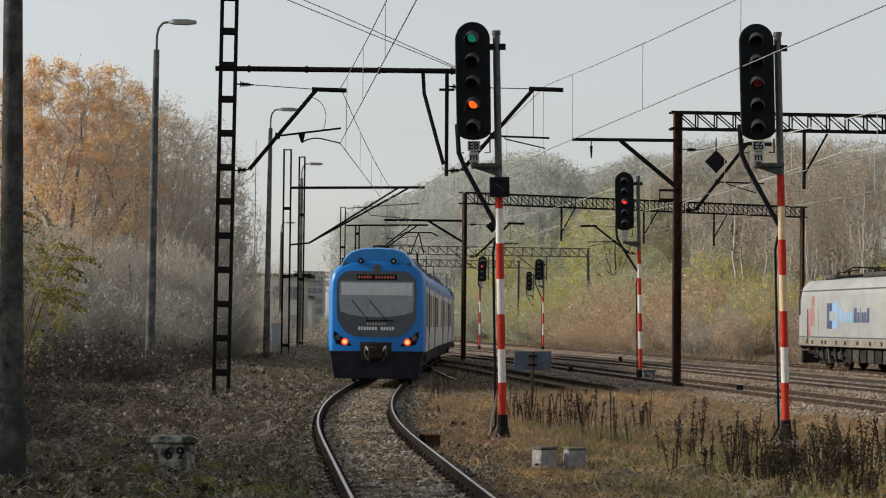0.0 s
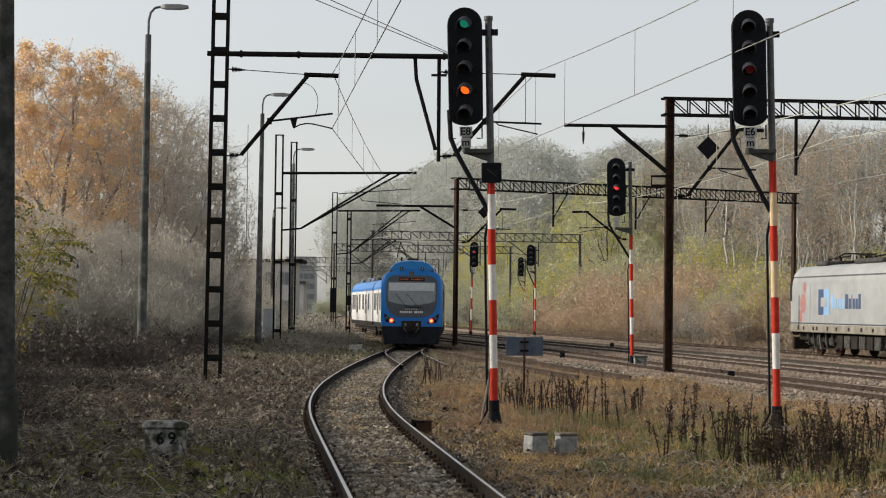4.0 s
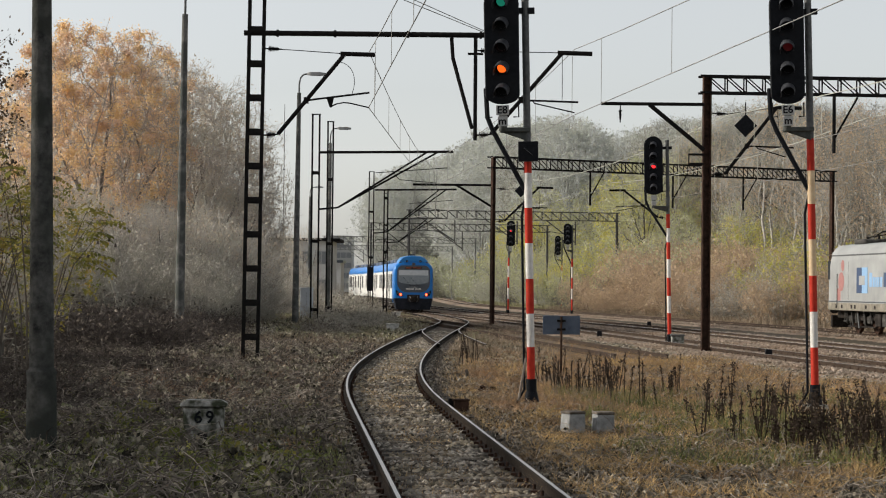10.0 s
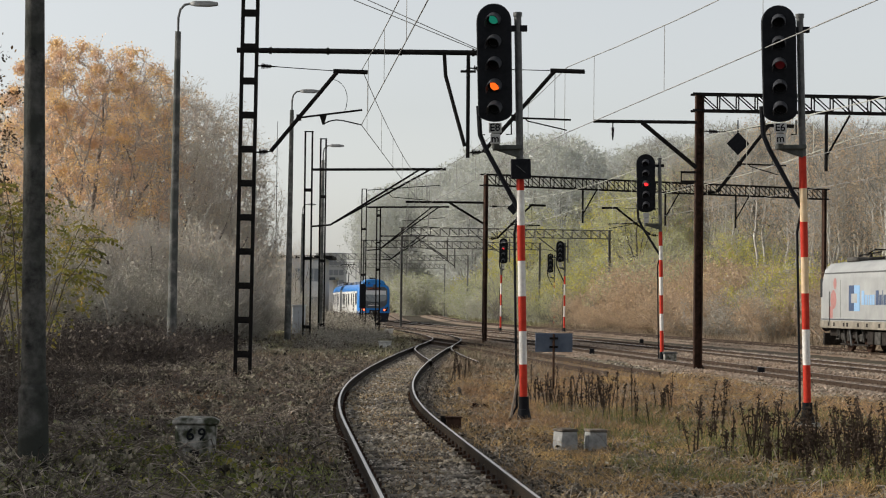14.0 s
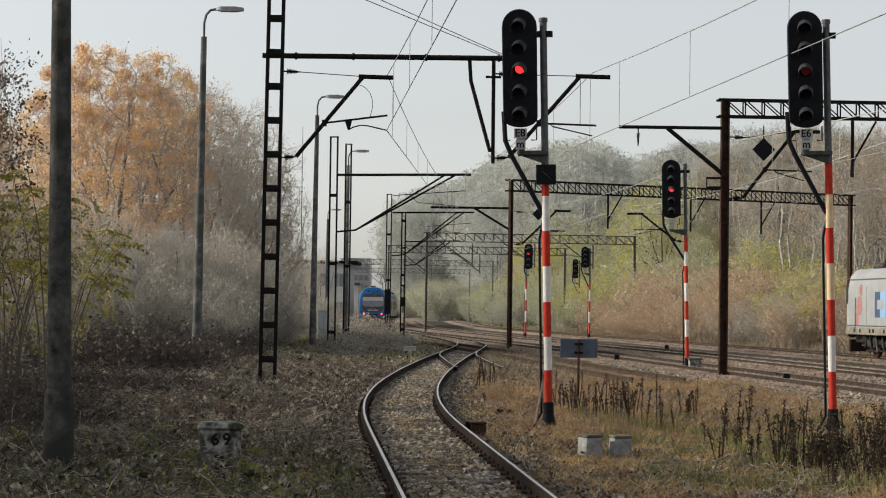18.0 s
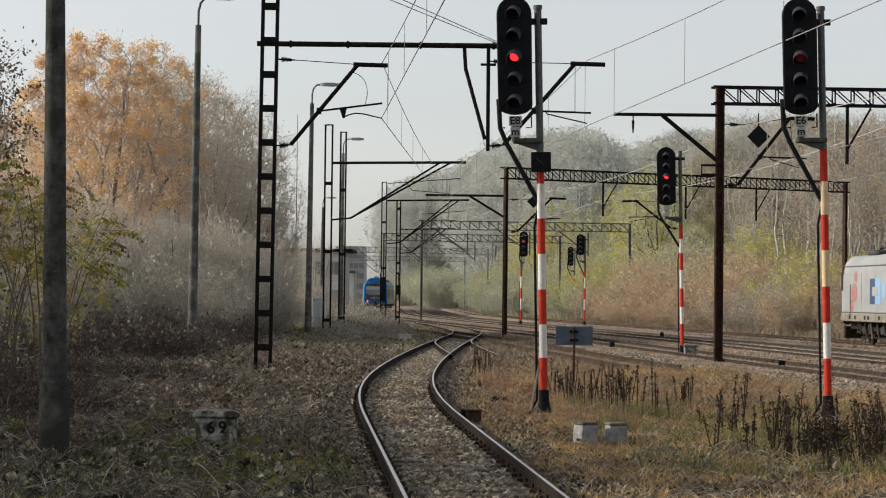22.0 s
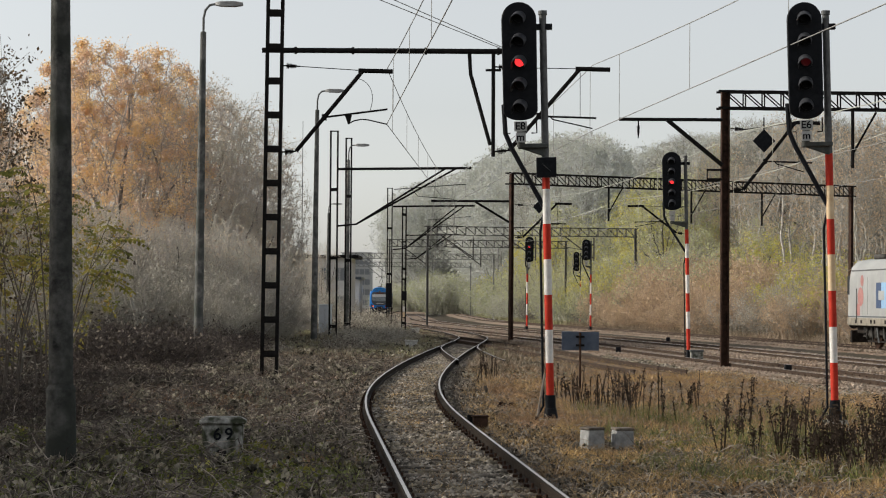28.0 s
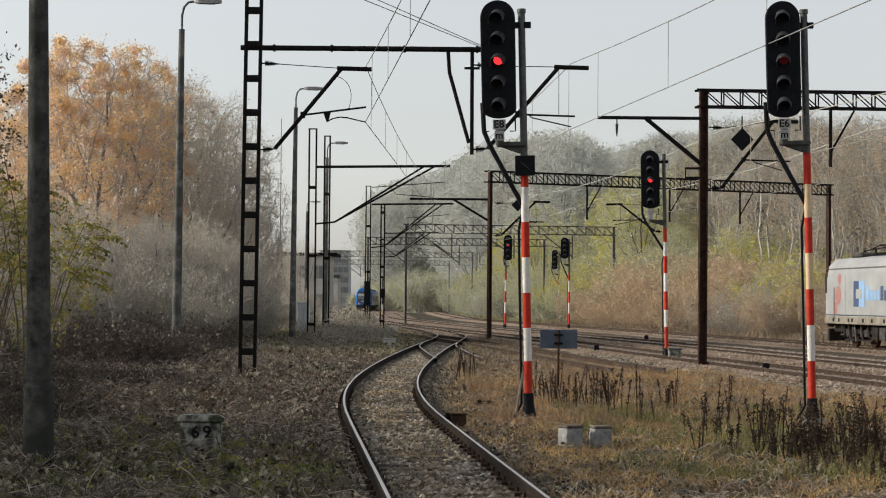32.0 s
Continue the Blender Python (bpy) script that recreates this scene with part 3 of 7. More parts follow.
siding_bed = bed("track_bed", "A", 0, -25, 108, 1.05, BALLAST_BED, 0.03, "stony ballast bed of the curved siding")
for sh, wd, up in ((0.0, 2.1, 0.10), (4.6, 2.5, 0.12), (12.4, 2.0, 0.13)):
    bed("main_track_bed", "M", sh, -25, 500, wd, RUST_BED, up, "rust-brown ballast of the main tracks", 0.35)
bed("branch_bed", "M", -4.6, 58, 175, 1.5, RUST_BED, 0.03, "rust-brown ballast of the overgrown branch", 0.3)
bed("junction_bed", "A", 0, 108, 178, 1.9, RUST_BED, 0.045, "sandy brown ballast at the junction", 0.3)
build_track("A", 0, -22, 500, "curved single siding track, worn rails on old sleepers", 92, clips_to=45)
build_track("B", 0, 66, 90, "turnout leg that branches off the siding and sinks into grass", 90)
build_track("M", -4.6, 58, 160, "overgrown branch track beside the main line", 0)
build_track("M", 0, -20, 178, "main line track on grey ballast, dark clips along its rails", 75, clips_to=80)
build_track("M", 4.6, -20, 330, "second main line track on rust-brown ballast", 0)
build_track("M", 12.4, -20, 400, "far loop track on which the locomotive stands", 0)
stones("ballast_stones", "A", 0, -8, 66, 1.0, 140, 0.06, 3, "loose grey ballast stones between the rails", owner=siding_bed)
stones("shoulder_stones", "A", 0, -8, 60, 1.9, 46, 0.05, 5, "dirty loose ballast over the sleeper ends")
stones("shoulder_stones", "M", -1.5, 38, 82, 1.15, 90, 0.058, 4, "pale loose ballast on the shoulder", False)
stones("ballast_stones", "A", 0, 66, 110, 1.0, 60, 0.06, 9, "grey ballast stones at the turnout")
stones("rusty_stones", "M", -4.6, 58, 130, 1.4, 34, 0.055, 10, "rust-stained ballast of the overgrown branch", mat=RUST_STONE, lift=0.04)
stones("rusty_stones", "M", 12.4, 60, 170, 2.1, 24, 0.07, 11, "loose rust-stained ballast on the loop track", mat=RUST_STONE, lift=0.14)
stones("rusty_stones", "A", 0, 108, 178, 1.9, 22, 0.07, 12, "loose rust-stained ballast at the junction", mat=RUST_STONE, lift=0.06)
stones("rusty_stones", "M", 0.0, 104, 185, 2.0, 24, 0.07, 13, "loose rust-stained ballast on the far main track", mat=RUST_STONE, lift=0.11)
stones("rusty_stones", "M", 0.0, 36, 105, 1.9, 42, 0.052, 6, "loose rust-stained ballast on the main track", mat=RUST_STONE, lift=0.11)
stones("rusty_stones", "M", 4.6, 50, 180, 2.4, 34, 0.06, 7, "loose rust-stained ballast on the second track", mat=RUST_STONE, lift=0.13)


# ---- overhead line masts ----
def lattice_mast(x, y, height, width, label, group="lattice masts", gap=0.891, lean=0.0):
    m = thing("lattice_mast", pose(x, y, gz(x, y) - 0.05, 0, lean, 0), label, "catenary mast", group)
    leg = Shape()
    t, d = 0.085, 0.16
    e = 0.014
    prof = [(-t / 2, -d / 2), (t / 2, -d / 2), (t / 2, -d / 2 + e), (-t / 2 + e, -d / 2 + e), (-t / 2 + e, d / 2 - e), (t / 2, d / 2 - e), (t / 2, d / 2), (-t / 2, d / 2)]
    leg.loft([[Vector((px, py, z)) for px, py in prof] for z in (0, height)])
    me = leg.mesh("leg", IRON, 0, False)
    part("leg", me, None, m, at=pose(-width / 2, 0, 0))
    part("leg", me, None, m, at=pose(width / 2, 0, 0, 0, 0, 180))
    plate = Shape().box(-width / 2 - 0.02, -d / 2 - 0.012, -0.085, width / 2 + 0.02, -d / 2 - 0.003, 0.085).box(-width / 2 - 0.02, d / 2 + 0.003, -0.085, width / 2 + 0.02, d / 2 + 0.012, 0.085).mesh("batten_plate", IRON, 0, False)
    z = 0.77
    while z < height:
        part("batten_plate", plate, None, m, at=pose(0, 0, z))
        z += gap
    part("cap", Shape().box(-width / 2 - 0.05, -0.1, height, width / 2 + 0.05, 0.1, height + 0.05), IRON, m)
    part("foundation", Shape().box(-0.45, -0.4, -0.5, 0.45, 0.4, 0.12), PALE_CONCRETE, m, "mossy concrete footing", 0.03)
    return m


def insulator(s, a, b, r=0.055):
    """Ribbed porcelain between two points, turned in one piece."""
    a, b = Vector(a), Vector(b)
    q = (b - a).to_track_quat("Z", "Y")
    ln = (b - a).length
    prof = [(0.0, 0.02), (0.28, 0.02)]
    for k in range(7):
        u = 0.30 + 0.075 * k
        prof += [(u, 0.03), (u + 0.012, r * (1.0 - 0.06 * k)), (u + 0.045, r * (0.8 - 0.06 * k)), (u + 0.06, 0.03)]
    prof += [(0.86, 0.02), (1.0, 0.02)]
    s.loft([[a + q @ Vector((rad * math.cos(j * math.tau / 10), rad * math.sin(j * math.tau / 10), u * ln)) for j in range(10)] for u, rad in prof])
    return s


def cantilever(name, x0, y, z_low, z_top, x_tip, z_tip, z_tie, x_wire, z_wire, label, drop=False):
    """A swinging bracket: stay tube, top tie, steady arm, insulators and drop bracket. x0 is where it hangs."""
    sgn = 1 if x_tip > x0 else -1
    c = thing(name, pose(x0, y, z_low), label, "catenary bracket", "catenary brackets")
    L = lambda x, z: Vector((x - x0, 0, z - z_low))
    a, knee = L(x0 + sgn * 0.42, z_low + 0.03), L(x_tip - sgn * 0.78, z_tip)
    part("stay_tube", Shape().rod(a, knee, 0.055, n=10), IRON, c)
    part("top_tube", Shape().rod(knee - Vector((sgn * 0.12, 0, 0)), L(x_tip, z_tip - 0.02), 0.06, n=10), IRON, c)
    part("foot_insulator", insulator(Shape(), (0, 0, 0), a, 0.10), IRON, c, "dark ribbed insulator")
    part("tie_wire", Shape().rod(L(x0 + sgn * 0.5, z_tie), knee, 0.012, n=6), IRON, c)
    part("tie_insulator", insulator(Shape(), L(x0, z_tie + 0.02), L(x0 + sgn * 0.5, z_tie), 0.085), IRON, c, "dark ribbed insulator")
    w = L(x_wire, z_wire)
    if drop:
        s0 = a.lerp(knee, 0.42)
        s1 = Vector((s0.x + sgn * 1.65, 0, s0.z + 0.22))
        d0 = s0.lerp(s1, 0.38)
        part("drop_bracket", Shape().plate([(d0.x - 0.10, d0.z), (d0.x + 0.10, d0.z), (d0.x + 0.04, d0.z - 0.26), (d0.x - 0.01, d0.z - 0.26)], -0.03, 0.03), IRON, c)
        bend = [d0 + Vector((0.02, 0, -0.24)), d0 + Vector((sgn * 0.16, 0, -0.17)), d0 + Vector((sgn * 0.34, 0, -0.13)), d0 + Vector((sgn * 0.52, 0, -0.145)), w]
        part("steady_arm", Shape().tube(bend, 0.017), IRON, c)
        j0, j1 = a.lerp(knee, 0.9), s0.lerp(s1, 0.72)
        loop = [j0.lerp(j1, u) + Vector((sgn * 0.62 * u * (1 - u) * (0.6 + u), 0, 0.85 * u * (1 - u))) for u in np.linspace(0, 1, 12)]
        part("jumper", Shape().tube(loop, 0.008, 4), IRON, c)
    else:
        s0 = a.lerp(knee, 0.42)
        s1 = Vector((s0.x + sgn * 1.5, 0, s0.z - 0.04))
        part("steady_arm", Shape().tube([s0.lerp(s1, 0.2), s0.lerp(s1, 0.24) + Vector((0, 0, -0.07)), w], 0.017), IRON, c)
        part("jumper", Shape().rod(knee, s0.lerp(s1, 0.72), 0.008, n=4), IRON, c)
    part("steady_tube", Shape().rod(s0, s1, 0.026, n=8), IRON, c)
    part("tube_clamp", Shape().box(s0.x - 0.06, -0.06, s0.z - 0.08, s0.x + 0.06, 0.06, s0.z + 0.08), IRON, c)
    return c


D1 = 53.0
mast_one = lattice_mast(-5.235, D1, 11.2, 0.38, "tall dark lattice steel mast with batten plates beside the siding", lean=0.45)
boom = part("arm", Shape().rod((-0.28, 0, 0), (6.07, 0, 0.0), 0.07, n=12), IRON, mast_one, "long dark steel arm over the siding", at=pose(-0.05, 0, 8.42 - mast_one.location.z, 0, -0.45, 0))
for q in (0.6, 2.1, 4.0, 5.9):
    part("collar", Shape().rod((q - 0.03, 0, 0), (q + 0.03, 0, 0), 0.095, n=12), IRON, boom)
part("hanger", Shape().rod((5.77, 0, 0.05), (5.78, 0, -2.75), 0.052, n=10), IRON, boom)
part("hanger_stop", Shape().box(5.57, -0.03, -0.52, 5.97, 0.03, -0.46), IRON, boom)
part("brace", Shape().tube([(5.14, 0, -0.02), (5.18, 0, -0.6), (5.70, 0, -2.45)], 0.05, 8), IRON, boom)
cantilever("cantilever_bracket", -5.0, D1, 5.75, 8, -2.07, 7.90, 8.0, -2.22, 6.5, "dark steel swinging bracket on the lattice mast", True)
cantilever("cantilever_bracket", 0.55, D1, 5.80, 8, 3.60, 7.98, 8.0, 3.15, 6.42, "dark steel swinging bracket hung from the long arm")

for x, y, h, w in ((-7.235, 107, 11.03, 0.37), (-6.89, 114, 11.2, 0.30), (-4.43, 135, 8.5, 0.24), (-6.4, 160, 11.1, 0.36), (-6.4, 195, 11.0, 0.30)):
    lattice_mast(x, y, h, w, "dark lattice steel mast among the siding bushes", gap=3.6)


def long_bracket(x0, y, z_low, z_top, x_tip, label):
    c = thing("mast_bracket", pose(x0, y, z_top), label, "catenary bracket", "catenary brackets")
    part("top_tube", Shape().rod((0, 0, 0), (x_tip - x0, 0, 0.1), 0.07, n=8), IRON, c)
    for d in (0.0, 0.55):
        part("stay_tube", Shape().tube([(0, 0, z_low - z_top), (1.0, 0, z_low - z_top + 0.1), (x_tip - x0 - 1.4 + d, 0, 0.05)], 0.05, 8), IRON, c)
    part("steady_tube", Shape().rod(((x_tip - x0) * 0.42, 0, -1.05), (x_tip - x0 - 0.3, 0, -0.75), 0.022), IRON, c)
    part("steady_arm", Shape().tube([((x_tip - x0) * 0.55, 0, -1.0), ((x_tip - x0) * 0.6, 0, -1.4), (x_tip - x0 - 0.9, 0, -1.55)], 0.018), IRON, c)
    return c


long_bracket(-7.05, 107, 5.85, 8.85, 0.0, "long dark double-stayed bracket on a lattice mast")
long_bracket(-6.15, 160, 6.0, 9.4, 0.3, "long dark bracket on a far lattice mast")
long_bracket(-6.2, 195, 6.0, 8.3, -1.0, "long dark bracket on a far lattice mast")


# ---- portal gantries ----
def gantry(x0, y0, x1, y1, top, depth, label, post_right=True, w=0.26):
    g = thing("portal_gantry", pose(x0, y0, 0), label, "catenary gantry", "portal gantries")
    ang = math.atan2(y1 - y0, x1 - x0)
    ln = math.hypot(x1 - x0, y1 - y0)
    rot = Matrix.Rotation(ang, 4, "Z")
    z0 = gz(x0, y0)
    # farther gantries take the steel with haze mixed into its colour
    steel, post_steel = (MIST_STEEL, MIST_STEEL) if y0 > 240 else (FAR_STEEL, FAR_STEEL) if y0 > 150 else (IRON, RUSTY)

    def post(px, zb):
        h, e = w / 2, 0.05
        prof = [(-h, -0.12), (-h + e, -0.12), (-h + e, -0.016), (h - e, -0.016), (h - e, -0.12), (h, -0.12), (h, 0.12), (h - e, 0.12), (h - e, 0.016), (-h + e, 0.016), (-h + e, 0.12), (-h, 0.12)]
        s = Shape().loft([[Vector((px + a, b, z)) for a, b in prof] for z in (zb, top)])
        part("post", s, post_steel, g, "" if y0 > 190 else "rust-brown double-channel post", 0, False, at=rot)

    post(0, z0 - 0.2)
    if post_right:
        post(ln, gz(x1, y1) - 0.2)
    for yy in (-0.2, 0.2):
        for zz in (top, top - depth):
            part("chord", Shape().box(-0.25, yy - 0.035, zz - 0.035, ln + 0.2, yy + 0.035, zz + 0.035), steel, g, at=rot, smooth=False)
    n = max(4, int(ln / (depth * 1.15)))
    for k in range(n):
        a, b = k * ln / n, (k + 1) * ln / n
        s = Shape()
        for yy in (-0.2, 0.2):
            s.bar((a, yy, top), (b, yy, top - depth), 0.035, 0.035)
            s.bar((b, yy, top), (b, yy, top - depth), 0.04, 0.04)
        s.bar((b, -0.2, top), (b, 0.2, top), 0.04, 0.04)
        part("lacing", s, steel, g, at=rot, smooth=False)
    return g


gantry(8.1, 65.0, 25.2, 66.0, 8.66, 0.53, "rusty portal gantry with a truss beam over the main tracks")
gantry(2.12, 107.0, 21.8, 117.0, 8.70, 0.57, "dark portal gantry with a truss beam over the main tracks", w=0.17)
gantry(-3.66, 172.0, 14.1, 174.5, 8.3, 0.7, "far portal gantry with a truss beam", w=0.17)
gantry(-8.2, 205.0, 9.7, 208.0, 8.2, 0.7, "far portal gantry with a truss beam", w=0.17)
gantry(-16.5, 262.0, 3.0, 266.0, 8.2, 0.7, "far portal gantry with a truss beam", w=0.17)
gantry(-20.0, 320.0, 0.0, 324.0, 8.2, 0.7, "far portal gantry with a truss beam", w=0.17)

c = thing("post_bracket", pose(8.0, 64.9, 7.75), "dark bracket on the rusty gantry post", "catenary bracket", "catenary brackets")
part("top_tube", Shape().rod((0, 0, 0), (-3.3, 0, 0.0), 0.055, n=8), IRON, c)
part("stay_tube", Shape().rod((0, 0, -1.45), (-1.75, 0, -0.02), 0.07, n=8), IRON, c)
part("hanging_insulator", insulator(Shape(), (-2.68, 0, -0.03), (-2.68, 0, -0.6), 0.06), IRON, c, "dark ribbed insulator")
part("stirrup", Shape().tube([(0, 0, -1.6), (-0.48, 0, -1.6), (-0.48, 0, -1.9), (0, 0, -1.9)], 0.04, 6), IRON, c)
cantilever("cantilever_bracket", 8.25, 64.9, 5.5, 7.4, 11.1, 7.68, 7.45, 10.6, 6.1, "dark steel swinging bracket on the rusty gantry post")
dm = thing("diamond_board", pose(9.28, 64.6, 7.06), "dark diamond-shaped line sign board hung from the bracket", "railway sign")
part("board", Shape().plate([(-0.36, 0), (0, -0.37), (0.36, 0), (0, 0.37)], -0.02, 0.02), BLACK, dm)
part("hanger", Shape().rod((0, 0.03, 0.2), (0, 0.03, 0.75), 0.02), IRON, dm)
c = thing("post_bracket", pose(2.0, 106.8, 7.2), "dark bracket on the gantry post", "catenary bracket", "catenary brackets")
part("top_tube", Shape().rod((0, 0, 0), (-4.1, 0, 0.0), 0.06, n=8), IRON, c)
part("stay_tube", Shape().rod((0, 0, -1.1), (-1.8, 0, -0.02), 0.06, n=8), IRON, c)
for x, y, z in ((16.3, 114.2, 8.05), (12.1, 111.9, 8.05), (7.4, 109.6, 8.05), (16.8, 65.4, 8.0), (12.2, 65.2, 8.0)):
    c = thing("drop_post", pose(x, y, z), "dark drop post with a strut under the gantry beam", "catenary bracket", "drop posts")
    part("tube", Shape().rod((0, 0, 0.1), (0, 0, -1.75), 0.055, n=8), IRON, c)
    part("strut", Shape().rod((0.75, 0, 0.05), (0, 0, -1.3), 0.035, n=8), IRON, c)


cantilever("cantilever_bracket", 2.3, 106.8, 5.3, 7.0, 5.3, 7.1, 7.0, 4.6, 6.0, "dark swinging bracket on the far gantry post")
dm = thing("diamond_board", pose(3.56, 106.5, 6.9), "dark diamond-shaped line sign board on the far bracket", "railway sign")
part("board", Shape().plate([(-0.33, 0), (0, -0.34), (0.33, 0), (0, 0.34)], -0.02, 0.02), BLACK, dm)
part("hanger", Shape().rod((0, 0.03, 0.2), (0, 0.03, 0.6), 0.02), IRON, dm)
cantilever("cantilever_bracket", 11.7, 111.8, 5.75, 7.2, 8.6, 7.25, 7.2, 9.0, 6.1, "dark swinging bracket under the far gantry")
for gx, gy, tip in ((0.2, 172.5, -2.6), (5.5, 173.2, 2.8), (10.5, 173.8, 8.0), (-4.5, 205.6, -7.0), (1.0, 206.4, -1.6), (-11.0, 263.2, -13.6), (-5.0, 264.2, -7.4), (-14.0, 321.0, -16.4)):
    c = thing("drop_post", pose(gx, gy, 7.4), "dark drop post and bracket under a far gantry beam", "catenary bracket", "drop posts")
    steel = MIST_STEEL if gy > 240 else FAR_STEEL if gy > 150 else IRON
    part("tube", Shape().rod((0, 0, 0.1), (0, 0, -1.9), 0.06, n=8), steel, c)
    part("stay_tube", Shape().rod((0, 0, -1.7), (tip - gx, 0, 0.2), 0.05, n=8), steel, c)
    part("steady_tube", Shape().rod(((tip - gx) * 0.4, 0, -0.95), (tip - gx, 0, -0.7), 0.03, n=6), steel, c)
for mx, my, z0, z1 in ((-6.4, 159.7, 1.7, 3.6), (-6.35, 194.7, 2.3, 3.2)):
    c = thing("mast_signal", pose(mx, my, gz(mx, my)), "dark trackside signal box clamped to a lattice mast", "mast signal", "mast signals")
    part("box", Shape().box(-0.26, -0.3, z0, 0.24, -0.05, z1), BLACK, c, "", 0.03)
    if my > 180:
        part("band", Shape().box(-0.12, -0.32, 1.2, 0.12, -0.1, 1.7), WHITE, c, "pale banded plate", 0.01)
        part("band", Shape().box(-0.12, -0.32, 0.7, 0.12, -0.1, 1.15), ORANGE, c, "orange-cream banded plate", 0.01)
    part("rail", Shape().rod((0, -0.12, 0.3), (0, -0.12, 4.4), 0.04), IRON, c)

# ---- overhead wires ----
def wire_run(name, pts, label, r=0.011, droppers=True, lift=1.45, step=6.9, mat=None, slack=0.38):
    """Contact wire through pts, a messenger above that sags between the supports, and droppers."""
    w = thing(name, pose(*pts[0]), label, "overhead wire", "overhead wires")
    mat = mat or WIRE
    o = Vector(pts[0])
    P = [Vector(p) - o for p in pts]
    part("contact_wire", Shape().tube(P, 0.011, 5), WIRE, w)
    if not droppers:
        return w
    line, ties = [], []
    for a, b in zip(P, P[1:]):
        ln = (b - a).length
        sag = slack * 4 * min(1, ln / 55)
        n = 10
        line += [a.lerp(b, k / n) + Vector((0, 0, lift * (1 - sag * k / n * (1 - k / n)))) for k in range(n)]
        d = 3.4
        while d < ln:
            u = 1 - d / ln
            ties.append((a.lerp(b, u), lift * (1 - sag * u * (1 - u))))
            d += step
    line.append(P[-1] + Vector((0, 0, lift)))
    part("messenger_wire", Shape().tube(line, r, 5), mat, w)
    for p, q in ties:
        part("dropper", Shape().rod(p, p + Vector((0, 0, q)), r * 0.6, n=4), mat, w)
    return w


def at_m(y, shift, z):
    return (float(line_x("M", y)) + shift, y, z)


wire_run("siding_wire", [(3.1, -8, 6.5), (-2.22, 53, 6.5), (-0.85, 107, 6.5), (-1.4, 160, 6.6)], "contact and messenger wire over the siding")
wire_run("branch_wire", [(11.0, -6, 6.36), (3.15, 53, 6.36), (-1.9, 107, 6.6), (-3.2, 160, 6.8)], "contact and messenger wire over the branch track", lift=1.72, step=7.2, slack=0.34)
for sh in (0.0, 4.6):
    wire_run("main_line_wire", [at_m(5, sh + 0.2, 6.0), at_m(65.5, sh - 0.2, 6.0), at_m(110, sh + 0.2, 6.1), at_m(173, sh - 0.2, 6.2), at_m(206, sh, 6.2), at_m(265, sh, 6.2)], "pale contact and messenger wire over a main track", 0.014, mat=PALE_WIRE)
for dz in (0, 0.14):
    wire_run("feeder_cable", [(-10.6, 22, 8.95 + dz), (-2.15, 45, 8.6 + dz), (0.80, 53, 8.48 + dz * 0.3)], "slack feeder cable strung across the tracks", 0.011, False)



# ---- signals ----
def lens_unit(parent, m, colour):
    """A lens that turns in its chamber: one face dark glass, the other lit."""
    me = Shape().rod((0, -0.012, 0), (0, 0, 0), 0.085, n=20).rod((0, 0.001, 0), (0, 0.012, 0), 0.085, n=20).mesh("lens", [colour, DARKGLASS])
    for p in me.polygons:
        p.material_index = 0 if p.normal.y < -0.9 and p.center.y < -0.005 else 1
    return part("lens", me, None, parent, "", at=m)


